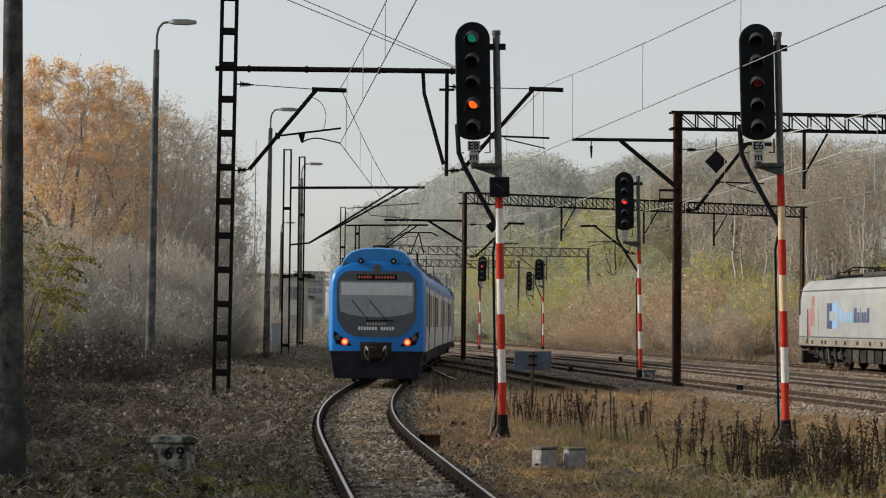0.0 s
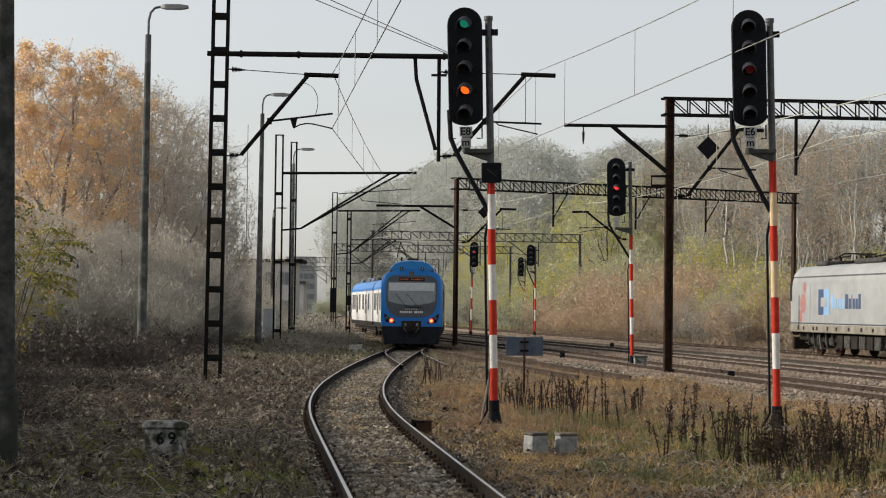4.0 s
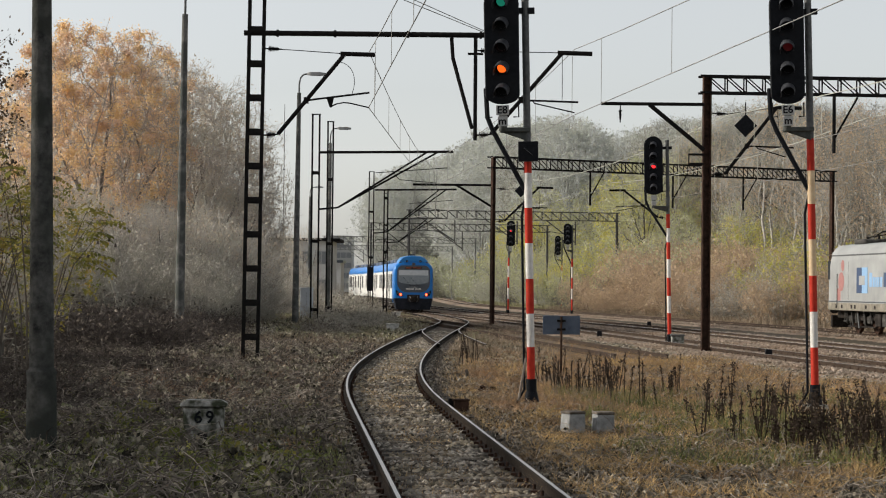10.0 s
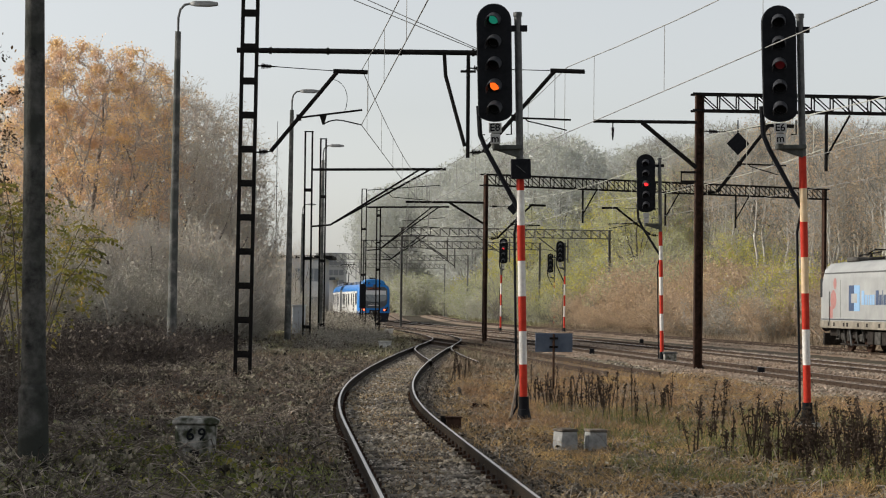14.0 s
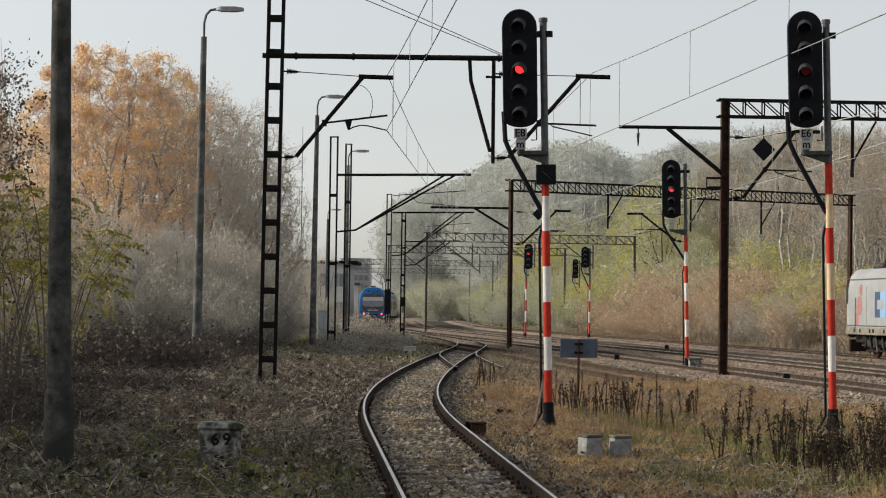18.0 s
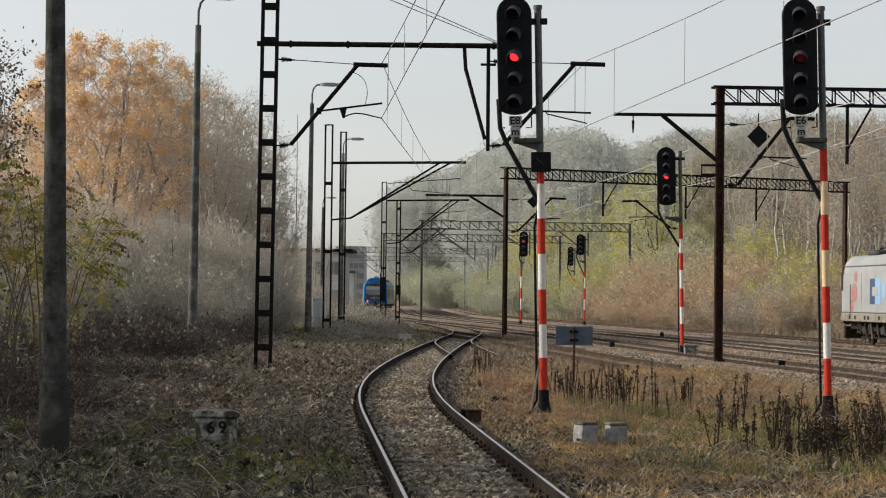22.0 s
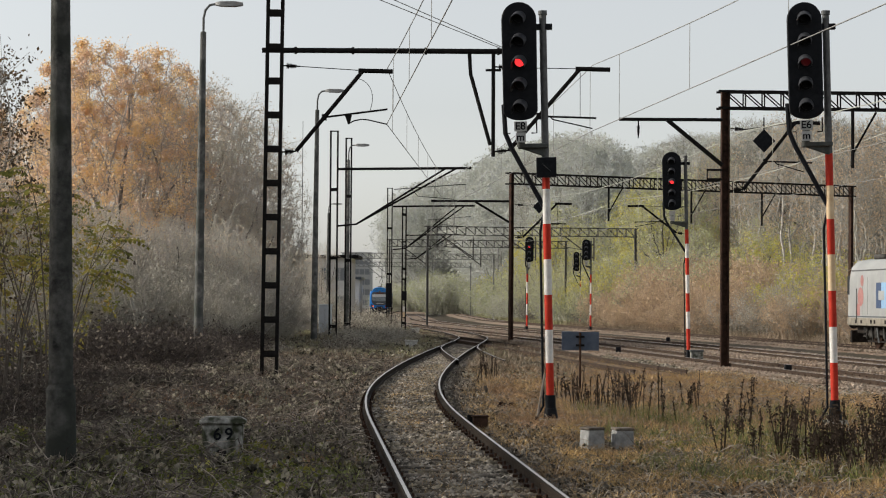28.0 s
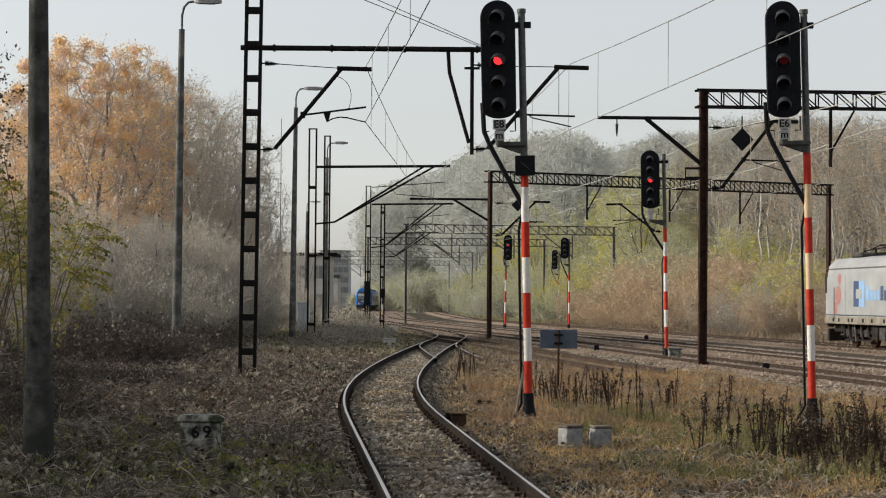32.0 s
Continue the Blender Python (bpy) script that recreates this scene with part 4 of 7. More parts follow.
def signal(x, y, base, height, lean, lenses, stripes, lit, label, head_w=0.60, head_h=2.03, head_dx=-0.42, plaque=0, letters="", arm=True):
    """A colour-light signal: striped mast, oval head with hooded lenses, name plates, bracket and strut. lit: lens number -> material."""
    s = thing("railway_signal", pose(x, y, base, 0, lean, 0), label, "railway signal", "colour-light signals")
    turning = {}
    r = 0.067
    low = -0.25
    for top, mat in stripes:
        rr = r if mat is not BLACK else r * 1.35
        part("mast_band", Shape().rod((0, 0, low), (0, 0, top), rr, n=16), mat, s)
        low = top
    part("mast_top", Shape().rod((0, 0, low), (0, 0, height), r * 0.93, n=16), GALV, s, "grey galvanised mast top")
    part("mast_cap", Shape().rod((0, 0, height), (0, 0, height + 0.07), r * 1.15, n=16), GALV, s)
    part("top_clamp", Shape().box(-0.2, -0.05, height - 0.26, 0.16, 0.05, height - 0.16), BLACK, s)
    part("foot_collar", Shape().rod((0, 0, -0.2), (0, 0, 0.16), 0.16, 0.10, 16), BLACK, s, "tarred flared mast foot")
    part("footing", Shape().box(-0.2, -0.2, -0.5, 0.2, 0.2, -0.02), PALE_CONCRETE, s, "", 0.02)
    hz0 = height + 0.19 - head_h
    w = head_w / 2
    arc = [(w * math.cos(a), w * math.sin(a)) for a in np.linspace(0, math.pi, 13)]
    out = [(head_dx + px, hz0 + head_h - w + pz) for px, pz in arc] + [(head_dx + px * 0.98, hz0 + w * 0.55 - pz * 0.55) for px, pz in reversed(arc)]
    head = part("head", Shape().plate(out, -0.30, -0.22), BLACK, s, "black oval backing board", 0.012)
    part("chamber_box", Shape().box(head_dx - w * 0.72, -0.22, hz0 + 0.12, head_dx + w * 0.72, 0.05, hz0 + head_h - 0.16), BLACK, head, "", 0.02)
    n = lenses
    gap = (head_h - 2 * w * 0.86) / (n - 1)
    for k in range(n):
        cz = hz0 + head_h - w * 0.92 - k * gap
        hood = Shape()
        arcs = [Vector((head_dx + 0.125 * math.cos(a), 0, cz + 0.125 * math.sin(a))) for a in np.linspace(radians(-5), radians(205), 15)]
        inner = [Vector((head_dx + 0.112 * math.cos(a), 0, cz + 0.112 * math.sin(a))) for a in np.linspace(radians(-5), radians(205), 15)]
        dep = [0.24 + 0.12 * math.sin(a) for a in np.linspace(radians(-5), radians(205), 15)]
        hood.loft([[arcs[j] + Vector((0, -0.30, 0)), arcs[j] + Vector((-0.05, -0.30 - dep[j], -0.10)), inner[j] + Vector((-0.05, -0.30 - dep[j], -0.10)), inner[j] + Vector((0, -0.30, 0))] for j in range(15)])
        part("hood", hood, HOOD, head, "black lamp hood")
        part("ring", Shape().rod((head_dx, -0.318, cz), (head_dx, -0.30, cz), 0.118, 0.122, n=20), BLACK, head)
        turning[k] = lens_unit(head, pose(head_dx, -0.335, cz), lit.get(k, DARKGLASS))
    for k in (0, 1):
        pl = part("name_plate", Shape().box(head_dx - 0.115 + 0.025 * k, -0.30, hz0 - 0.19 - 0.19 * k, head_dx + 0.105 - 0.025 * k, -0.285, hz0 - 0.02 - 0.19 * k), PLATE, s, "white enamel name plate", 0.004)
        if letters:
            cu = bpy.data.curves.new("plate_text", "FONT")
            cu.body = letters[k]
            cu.size, cu.align_x, cu.align_y, cu.extrude = 0.18, "CENTER", "CENTER", 0.002
            cu.offset = 0.003
            cu.materials.append(BLACK)
            tx = new("plate_text", cu)
            tx.parent = pl
            tx.matrix_basis = pose(head_dx - 0.01, -0.305, hz0 - 0.105 - 0.19 * k, 90, 0, 0)
    frame_pts = [(head_dx - 0.27, -0.27, hz0 + 0.02), (head_dx - 0.27, -0.27, hz0 - 0.22), (head_dx - 0.18, -0.27, hz0 - 0.22)]
    part("plate_frame", Shape().tube(frame_pts, 0.013, 5), IRON, s)
    part("plate_frame", Shape().tube([(2 * head_dx - p[0], p[1], p[2]) for p in frame_pts], 0.013, 5), IRON, s)
    bz = hz0 - 0.42
    if arm:
        part("arm", Shape().box(head_dx - 0.05, -0.16, bz - 0.05, 0.05, 0.06, bz + 0.03).plate([(head_dx, bz - 0.05), (0, bz - 0.20), (0, bz + 0.03)], -0.1, -0.02), ARM_GREY, s, "grey cast arm below the head", 0.015)
        part("arm_elbow", Shape().rod((head_dx, -0.12, bz - 0.02), (head_dx, -0.2, bz + 0.24), 0.07, n=12), ARM_GREY, s)
    part("strut", Shape().tube([(head_dx - 0.28, 0, hz0 + 0.3), (head_dx - 0.26, 0, hz0 - 0.2), (head_dx - 0.16, 0, hz0 - 0.45), (-0.03, 0.02, hz0 - 1.5)], 0.042, 8), BLACK, s)
    part("cable", Shape().tube([(-0.03, 0.02, hz0 - 1.5), (-0.115, 0.03, hz0 - 1.9), (-0.12, 0.05, 0.2), (-0.3, 0.05, -0.1)], 0.022, 6), BLACK, s)
    if plaque:
        part("indicator_box", Shape().box(-0.165, -0.26, plaque - 0.17, 0.175, -0.10, plaque + 0.17), BLACK, s, "square black indicator box", 0.008)
        part("indicator_stroke", Shape().bar((-0.07, -0.265, plaque + 0.06), (0.08, -0.265, plaque - 0.07), 0.035, 0.006), GALV, s)
    return s, turning


STRIPES1 = [(0.38, BLACK), (0.93, RED), (1.50, WHITE), (2.10, RED), (2.71, WHITE), (3.32, RED), (3.92, WHITE), (4.38, RED)]
STRIPES2 = [(0.33, BLACK), (0.98, RED), (1.60, WHITE), (2.23, RED), (2.86, ORANGE), (3.48, RED), (4.06, ORANGE), (4.62, RED)]
sig1, turn1 = signal(1.39, 35.0, -0.10, 6.93, -1.5, 5, STRIPES1, {0: GREEN_GLOW, 2: RED_GLOW, 3: AMBER_GLOW}, "tall red and white banded signal with a black five-lamp head", plaque=4.28, letters=("E8", "m"))
sig2, turn2 = signal(6.35, 35.5, -0.12, 7.05, -1.5, 5, STRIPES2, {2: DIM_RED_GLOW}, "tall red and cream banded signal with an unlit black head", letters=("E6", "m"))
part("cable_guard", Shape().rod((-0.09, -0.06, 0.74), (-0.23, -0.14, 0.02), 0.020, 0.024, 8), SLEEPER_MAIN, sig1, "pale leaning cable guard at the mast foot")
STRIPES3 = [(0.45, BLACK), (1.2, RED), (1.8, WHITE), (2.45, RED), (3.1, WHITE), (3.7, RED), (4.2, WHITE), (4.7, RED)]
sig3, turn3 = signal(7.72, 72.0, -0.2, 7.25, -1.2, 5, STRIPES3, {2: RED_GLOW}, "red and white banded signal showing one red lamp", head_w=0.66, head_h=2.06, head_dx=-0.52)
STRIPES4 = [(0.4, BLACK), (1.2, RED), (2.0, WHITE), (2.8, RED), (3.6, WHITE), (4.2, RED)]
sig4, turn4 = signal(4.1, 148.0, -0.2, 6.7, 0.3, 4, STRIPES4, {1: RED_GLOW}, "far red and white banded signal showing red", head_w=0.62, head_h=1.85, head_dx=0.12)
sig5, turn5 = signal(8.85, 150.0, -0.2, 6.6, 0.0, 4, STRIPES4, {}, "far unlit signal on a cream banded mast", head_w=0.6, head_h=1.55, head_dx=-0.36)
sig6, turn6 = signal(10.25, 190.0, -0.2, 6.7, 0.0, 4, STRIPES4, {}, "far unlit signal on a thin banded mast", head_w=0.55, head_h=1.8, head_dx=-0.4)


# ---- lamp posts ----
def lamp_post(x, y, height, label):
    p = thing("lamp_post", pose(x, y, gz(x, y) - 0.1, 0, 0.35, 0), label, "lamp post", "lamp posts")
    part("pole", Shape().rod((0, 0, -0.4), (0, 0, height - 0.9), 0.165, 0.095, 14), CONCRETE, p, "weathered concrete pole")
    b = height - 0.9
    part("bracket", Shape().tube([(0, 0, b), (0.0, 0, b + 0.45), (0.06, 0, b + 0.72), (0.2, 0, b + 0.88), (0.42, 0, b + 0.92)], 0.04, 8), GALV, p)
    part("lamp_head", Shape().loft([[Vector((q, a * w, c * h + 0.92 + b)) for a, c in ((-1, -1), (1, -1), (0.8, 1), (-0.8, 1))] for q, w, h in ((0.38, 0.06, 0.05), (0.55, 0.13, 0.08), (1.0, 0.14, 0.085), (1.28, 0.08, 0.05))]), LAMP_GREY, p, "pale grey metal lamp head", 0.01)
    return p


lamp_post(-8.835, 66.0, 11.75, "tall weathered concrete lamp post with a curved grey lamp")
lamp_post(-7.46, 97.0, 12.2, "tall weathered concrete lamp post with a curved grey lamp")
lamp_post(-7.75, 127.0, 11.9, "tall concrete lamp post behind the lattice masts")
lamp_post(-13.9, 197.0, 11.6, "far slender lamp post")
pole = thing("concrete_pole", pose(-4.655, 23.2, gz(-4.66, 23.2) - 0.05, 0, -0.75, 0), "thick weathered grey pole with a wider base sleeve", "pole")
part("sleeve", Shape().rod((0, 0, -0.3), (0, 0, 1.0), 0.182, 0.166, 24).rod((0, 0, 1.0), (0, 0, 1.04), 0.172, 0.17, 24).rod((0, 0, 1.04), (0, 0, 1.09), 0.168, 0.142, 24), POLE, pole, "wider concrete base sleeve")
part("shaft", Shape().rod((0, 0, 1.0), (0, 0, 9.0), 0.141, 0.084, 24), POLE, pole)
part("foot_band", Shape().rod((0, 0, -0.25), (0, 0, 0.16), 0.185, 0.182, 20), UNDER, pole, "tarred dark foot")


# ---- trackside bits ----
def stone():
    s = thing("distance_stone", pose(-3.10, 25.6, gz(-3.10, 25.6) - 0.03, 0, 0, 4), "mossy concrete distance stone with black painted figures", "distance stone")
    b = Shape().loft([[Vector((a * w, c * 0.14, z)) for a, c in ((-1, -1), (1, -1), (1, 1), (-1, 1))] for z, w in ((-0.1, 0.22), (0.32, 0.25), (0.54, 0.26))])
    part("block", b, PALE_CONCRETE, s, "", 0.025)
    part("cap_slab", Shape().loft([[Vector((a * w, c * 0.18, z)) for a, c in ((-1, -1), (1, -1), (1, 1), (-1, 1))] for z, w in ((0.54, 0.29), (0.58, 0.30), (0.625, 0.22))]), PALE_CONCRETE, s, "lichen-grey sloped cap", 0.015)
    for k, ch in enumerate("69"):
        cu = bpy.data.curves.new("figure", "FONT")
        cu.body, cu.size, cu.align_x, cu.align_y, cu.extrude = ch, 0.21, "CENTER", "CENTER", 0.004
        cu.offset = 0.004
        cu.materials.append(BLACK)
        t = new("figure", cu)
        t.parent = s
        t.matrix_basis = pose(-0.065 + 0.145 * k, -0.146, 0.41, 90, 0, 0)
    part("worn_mark", Shape().box(-0.06, -0.150, 0.14, 0.05, -0.142, 0.22), BLACK, s, "illegible worn black mark", 0.01)


stone()
for x, y, a in ((1.79, 29.8, 27), (2.24, 29.9, 13)):
    s = thing("cable_box", pose(x, y, gz(x, y) - 0.02, 0, 0, a), "small concrete cable box with a dark lid in the grass", "cable box", "cable boxes")
    part("body", Shape().loft([[Vector((p * w, q * 0.13, z)) for p, q in ((-1, -1), (1, -1), (1, 1), (-1, 1))] for z, w in ((-0.1, 0.150), (0.28, 0.130))]), BOX_CONCRETE, s, "", 0.012)
    part("lid", Shape().box(-0.138, -0.14, 0.28, 0.138, 0.14, 0.32), SLEEPER, s, "dark weathered lid", 0.01)
s = thing("point_box", pose(0.16, 32.6, -0.08, 0, 0, 8), "rusty iron box beside the rail", "track box")
part("body", Shape().box(-0.12, -0.1, -0.1, 0.12, 0.1, 0.11), RUSTY, s, "", 0.012)
part("lid", Shape().box(-0.14, -0.12, 0.11, 0.14, 0.12, 0.135), RUSTY, s, "", 0.006)
part("hinge", Shape().box(-0.20, -0.04, -0.05, -0.12, 0.04, 0.14), IRON, s)
s = thing("sign_board", pose(2.56, 47.5, gz(2.56, 47.5)), "grey back of a wide track sign on a thin post", "railway sign")
part("board", Shape().box(-0.43, -0.02, 1.0, 0.44, 0.0, 1.44), PLATE_BACK, s, "bluish grey sheet seen from behind", 0.006)
part("post", Shape().rod((0.0, -0.05, -0.2), (0.0, -0.05, 1.42), 0.027, n=8), RUSTY, s)
for z in (1.12, 1.32):
    part("clamp", Shape().box(-0.1, -0.075, z - 0.025, 0.1, -0.02, z + 0.025), IRON, s)
s = thing("switch_cabinet", pose(-8.35, 117.0, gz(-8.35, 117.0)), "light grey switch cabinet with a flat lid on the verge", "cabinet")
part("body", Shape().box(-0.36, -0.25, -0.2, 0.36, 0.25, 1.76), CABINET, s, "", 0.015)
part("lid", Shape().box(-0.41, -0.29, 1.76, 0.41, 0.29, 1.84), CABINET, s, "", 0.01)
part("door_gap", Shape().box(-0.005, -0.256, 0.1, 0.005, -0.249, 1.55), IRON, s)
for x, y, tilt in ((0.40, 45.9, 14),):
    s = thing("marker_post", pose(x, y, gz(x, y), 0, -tilt, 0), "short leaning weathered wooden stake", "wooden stake")
    part("stake", Shape().box(-0.035, -0.025, -0.2, 0.035, 0.025, 0.24), SLEEPER, s, "", 0.005)
for x, y in ((-3.5, 129.2), (-2.55, 88.0)):
    s = thing("fouling_marker", pose(x, y, gz(x, y) + 0.16), "low whitewashed concrete marker on the verge", "track marker", "track markers")
    part("block", Shape().loft([[Vector((p * w, q * 0.16, z)) for p, q in ((-1, -1), (1, -1), (1, 1), (-1, 1))] for z, w in ((-0.3, 0.17), (0.26, 0.28))]), WHITEWASH, s, "", 0.02)
    part("top", Shape().box(-0.30, -0.2, 0.26, 0.30, 0.2, 0.31), WHITEWASH, s, "", 0.015)
for x, y, q in ((0.62, 41.3, 0.09), (0.83, 41.5, 0.11)):
    s = thing("iron_lump", pose(x, y, gz(x, y)), "rusty iron track fitting lying in the grass", "track fitting", "loose fittings")
    part("body", Shape().rod((-q, 0, 0.03), (q, 0.05, 0.05), 0.07, 0.09, 8), RUSTY, s, "", 0.01)
    part("lug", Shape().box(-0.03, -0.08, 0.02, 0.05, 0.03, 0.15), RUSTY, s, "", 0.008)
for x, y in ((9.25, 59.4), (5.98, 82.3), (10.42, 107.4)):
    s = thing("track_lantern", pose(x, y, -0.22), "small dark point lantern beside the track", "point lantern", "point lanterns")
    part("box", Shape().box(-0.1, -0.1, 0.12, 0.1, 0.1, 0.34), BLACK, s, "", 0.015)
    part("stem", Shape().rod((0, 0, -0.1), (0, 0, 0.14), 0.04, n=8), BLACK, s)
s = thing("relay_box", pose(7.95, 71.6, -0.22), "small grey relay box at the signal foot", "relay box")
part("body", Shape().box(-0.22, -0.15, 0, 0.22, 0.15, 0.42), PALE_CONCRETE, s, "", 0.02)
part("lid", Shape().box(-0.25, -0.18, 0.42, 0.25, 0.18, 0.48), GALV, s, "", 0.01)



# ---- the blue train ----
CAR = 18.9
PITCH = 19.35
PROFILE = [(1.34, 0.62), (1.42, 0.95), (1.44, 1.3), (1.44, 2.75), (1.42, 3.1), (1.33, 3.36), (1.12, 3.54), (0.8, 3.64), (0.4, 3.69), (0.0, 3.70)]


def ring(y, wf=1.0, zf=1.0, lo=0, hi=10, rake=0.0):
    pts = [(px * wf, 0.62 + (pz - 0.62) * zf) for px, pz in PROFILE[lo:hi]]
    full = pts + [(-px, pz) for px, pz in reversed(pts) if px > 0]
    return [Vector((px, y + rake * (pz - 0.9), pz)) for px, pz in full]


def build_car(cab, label):
    c = thing("train_car", pose(0, 0, 0), label, "train car", "cars of the train")
    h = CAR / 2
    start = -h + (1.7 if cab else 0.0)
    part("body", Shape().loft([ring(y) for y in (start, h)]), TRAINWHITE, c, "off-white car sides")
    roof = [(px * 1.004, pz) for px, pz in PROFILE[4:]]
    full = roof + [(-px, pz) for px, pz in reversed(roof) if px > 0]
    part("roof", Shape().loft([[Vector((px, y, pz + 0.012)) for px, pz in full] for y in (start, h)]), BLUE, c, "blue roof shoulders")
    part("skirt_stripe", Shape().box(-1.45, start, 0.66, 1.45, h, 0.93), UNDER, c, "dark grey lower sides")
    part("underframe", Shape().box(-1.2, start + 0.3, 0.35, 1.2, h - 0.3, 0.7), UNDER, c, "", 0.05)
    for y in (-h + 3.2, h - 3.2):
        b = part("bogie", Shape().box(-1.05, y - 1.7, 0.35, 1.05, y + 1.7, 0.62), BOGIE, c, "", 0.05)
        for dy in (-1.3, 1.3):
            for sx in (-0.75, 0.75):
                part("wheel", Shape().rod((sx - 0.06, y + dy, 0.46), (sx + 0.06, y + dy, 0.46), 0.46, n=20), RUSTY, b)
    # windows and doors along both sides
    def side_box(name, sx, y0, z0, y1, z1, d0, d1, mat, parent, label=""):
        return part(name, Shape().box(min(sx * d0, sx * d1), y0, z0, max(sx * d0, sx * d1), y1, z1), mat, parent, label, 0.006)

    for sx in (-1, 1):
        for y in (-6.3, -1.6, 1.6, 6.3, 8.1):
            side_box("window", sx, y - 0.66, 1.68, y + 0.66, 2.76, 1.43, 1.447, GLASS, c, "dark side window")
        for y in (-4.0, 4.0):
            d = side_box("door", sx, y - 0.68, 0.95, y + 0.68, 2.98, 1.43, 1.450, TRAINWHITE, c, "off-white sliding double door")
            for q in (-0.69, 0.0, 0.69):
                side_box("door_seal", sx, y + q - 0.025, 0.95, y + q + 0.025, 2.98, 1.44, 1.453, UNDER, d)
            for q in (-0.34, 0.34):
                side_box("door_window", sx, y + q - 0.2, 1.45, y + q + 0.2, 2.72, 1.44, 1.458, GLASS, d)
        side_box("side_band", sx, start, 2.95, h, 3.12, 1.405, 1.446, BLUE, c, "blue band under the roof edge")
        if cab:
            side_box("cab_window", sx, -h + 2.0, 1.75, -h + 2.7, 2.75, 1.43, 1.449, GLASS, c, "dark cab side window")
    for y, ln, w in ((-6.0, 1.6, 0.9), (-3.6, 2.2, 1.0), (-0.5, 2.4, 1.05), (3.2, 1.8, 0.9), (6.4, 2.2, 1.0)):
        part("roof_unit", Shape().box(-w, y - ln / 2, 3.5, w, y + ln / 2, 3.86), PLATE_BACK if w > 0.95 else BOGIE, c, "roof equipment case", 0.08)
    part("gangway", Shape().box(-0.75, h - 0.05, 0.9, 0.75, h + 0.45, 3.2), UNDER, c, "black bellows", 0.05)
    if not cab:
        part("gangway", Shape().box(-0.75, -h - 0.45, 0.9, 0.75, -h + 0.05, 3.2), UNDER, c, "black bellows", 0.05)
        return c
    # the driver's cab end
    rk = 0.05
    front = -h + 0.02
    part("cab_shell", Shape().loft([ring(front, 0.885, 0.965, rake=rk), ring(front + 0.035, 0.935, 0.982, rake=rk), ring(front + 0.11, 0.972, 0.992, rake=rk), ring(front + 0.26, 0.998, 0.998, rake=rk), ring(front + 0.55, 1.010, 1.0, rake=rk * 0.6), ring(start + 0.05, 1.004, 1.002)]), BLUE, c, "glossy blue cab end with rounded edges")
    fy = lambda z: front + rk * (z - 0.9)

    def face(name, outline, mat, parent, d0, d1, label="", bevel=0.0):
        n = len(outline)
        vs = [(x, fy(z) - d1, z) for x, z in outline] + [(x, fy(z) - d0, z) for x, z in outline]
        s = Shape().add(vs, [tuple(range(n)), tuple(reversed(range(n, 2 * n)))] + [((k + 1) % n, k, k + n, (k + 1) % n + n) for k in range(n)])
        return part(name, s, mat, parent, label, bevel)

    def rounded(x0, z0, x1, z1, r, top=None):
        out = []
        for cx, cz, a0, rr in ((x1 - r, z0 + r, -90, r), (x1 - (top or r), z1 - (top or r), 0, top or r), (x0 + (top or r), z1 - (top or r), 90, top or r), (x0 + r, z0 + r, 180, r)):
            out += [(cx + rr * math.cos(radians(a0 + k * 15)), cz + rr * math.sin(radians(a0 + k * 15))) for k in range(7)]
        return out

    panel = face("front_panel", rounded(-1.19, 1.40, 1.19, 3.36, 0.72, 0.42), TRAINGREY, c, -0.01, 0.02, "dark grey glazed front panel")
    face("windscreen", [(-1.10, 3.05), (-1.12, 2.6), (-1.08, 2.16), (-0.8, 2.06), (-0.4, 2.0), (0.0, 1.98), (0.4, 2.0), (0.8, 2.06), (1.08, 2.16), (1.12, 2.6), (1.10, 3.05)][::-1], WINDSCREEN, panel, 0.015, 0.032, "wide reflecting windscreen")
    face("blind", [(-1.06, 2.64), (1.06, 2.64), (1.06, 3.01), (-1.06, 3.01)], BLIND, panel, 0.03, 0.036, "pale roller blind")
    face("display", [(-0.6, 3.09), (0.6, 3.09), (0.6, 3.26), (-0.6, 3.26)], BLACK, panel, 0.02, 0.03)
    for k in range(13):
        if k != 5:
            x = -0.56 + 0.086 * k
            face("display_bar", [(x, 3.14), (x + 0.05, 3.14), (x + 0.05, 3.21 + 0.02 * (k % 3 == 0)), (x, 3.21)], DISPLAY, panel, 0.03, 0.034, "illegible amber display")
    for k in range(13):
        if k != 7:
            x = -0.54 + 0.084 * k
            face("number_bar", [(x, 1.60), (x + 0.062, 1.60), (x + 0.062, 1.70), (x, 1.70)], WHITE, panel, 0.02, 0.026, "illegible pale running number")
    for k in range(7):
        x = -0.29 + 0.085 * k
        face("number_bar", [(x, 1.76), (x + 0.05, 1.76), (x + 0.05, 1.815), (x, 1.815)], PLATE, panel, 0.02, 0.026, "illegible pale running number")
    for x in (-0.75, -0.22):
        a, b = (x, 2.5), (x + 0.55, 1.85)
        part("wiper", Shape().bar((a[0], fy(a[1]) - 0.05, a[1]), (b[0], fy(b[1]) - 0.05, b[1]), 0.02), BLACK, panel)
    part("wiper_base", Shape().box(-0.3, fy(1.9) - 0.05, 1.86, 0.5, fy(1.9) - 0.02, 1.90), BLACK, panel)
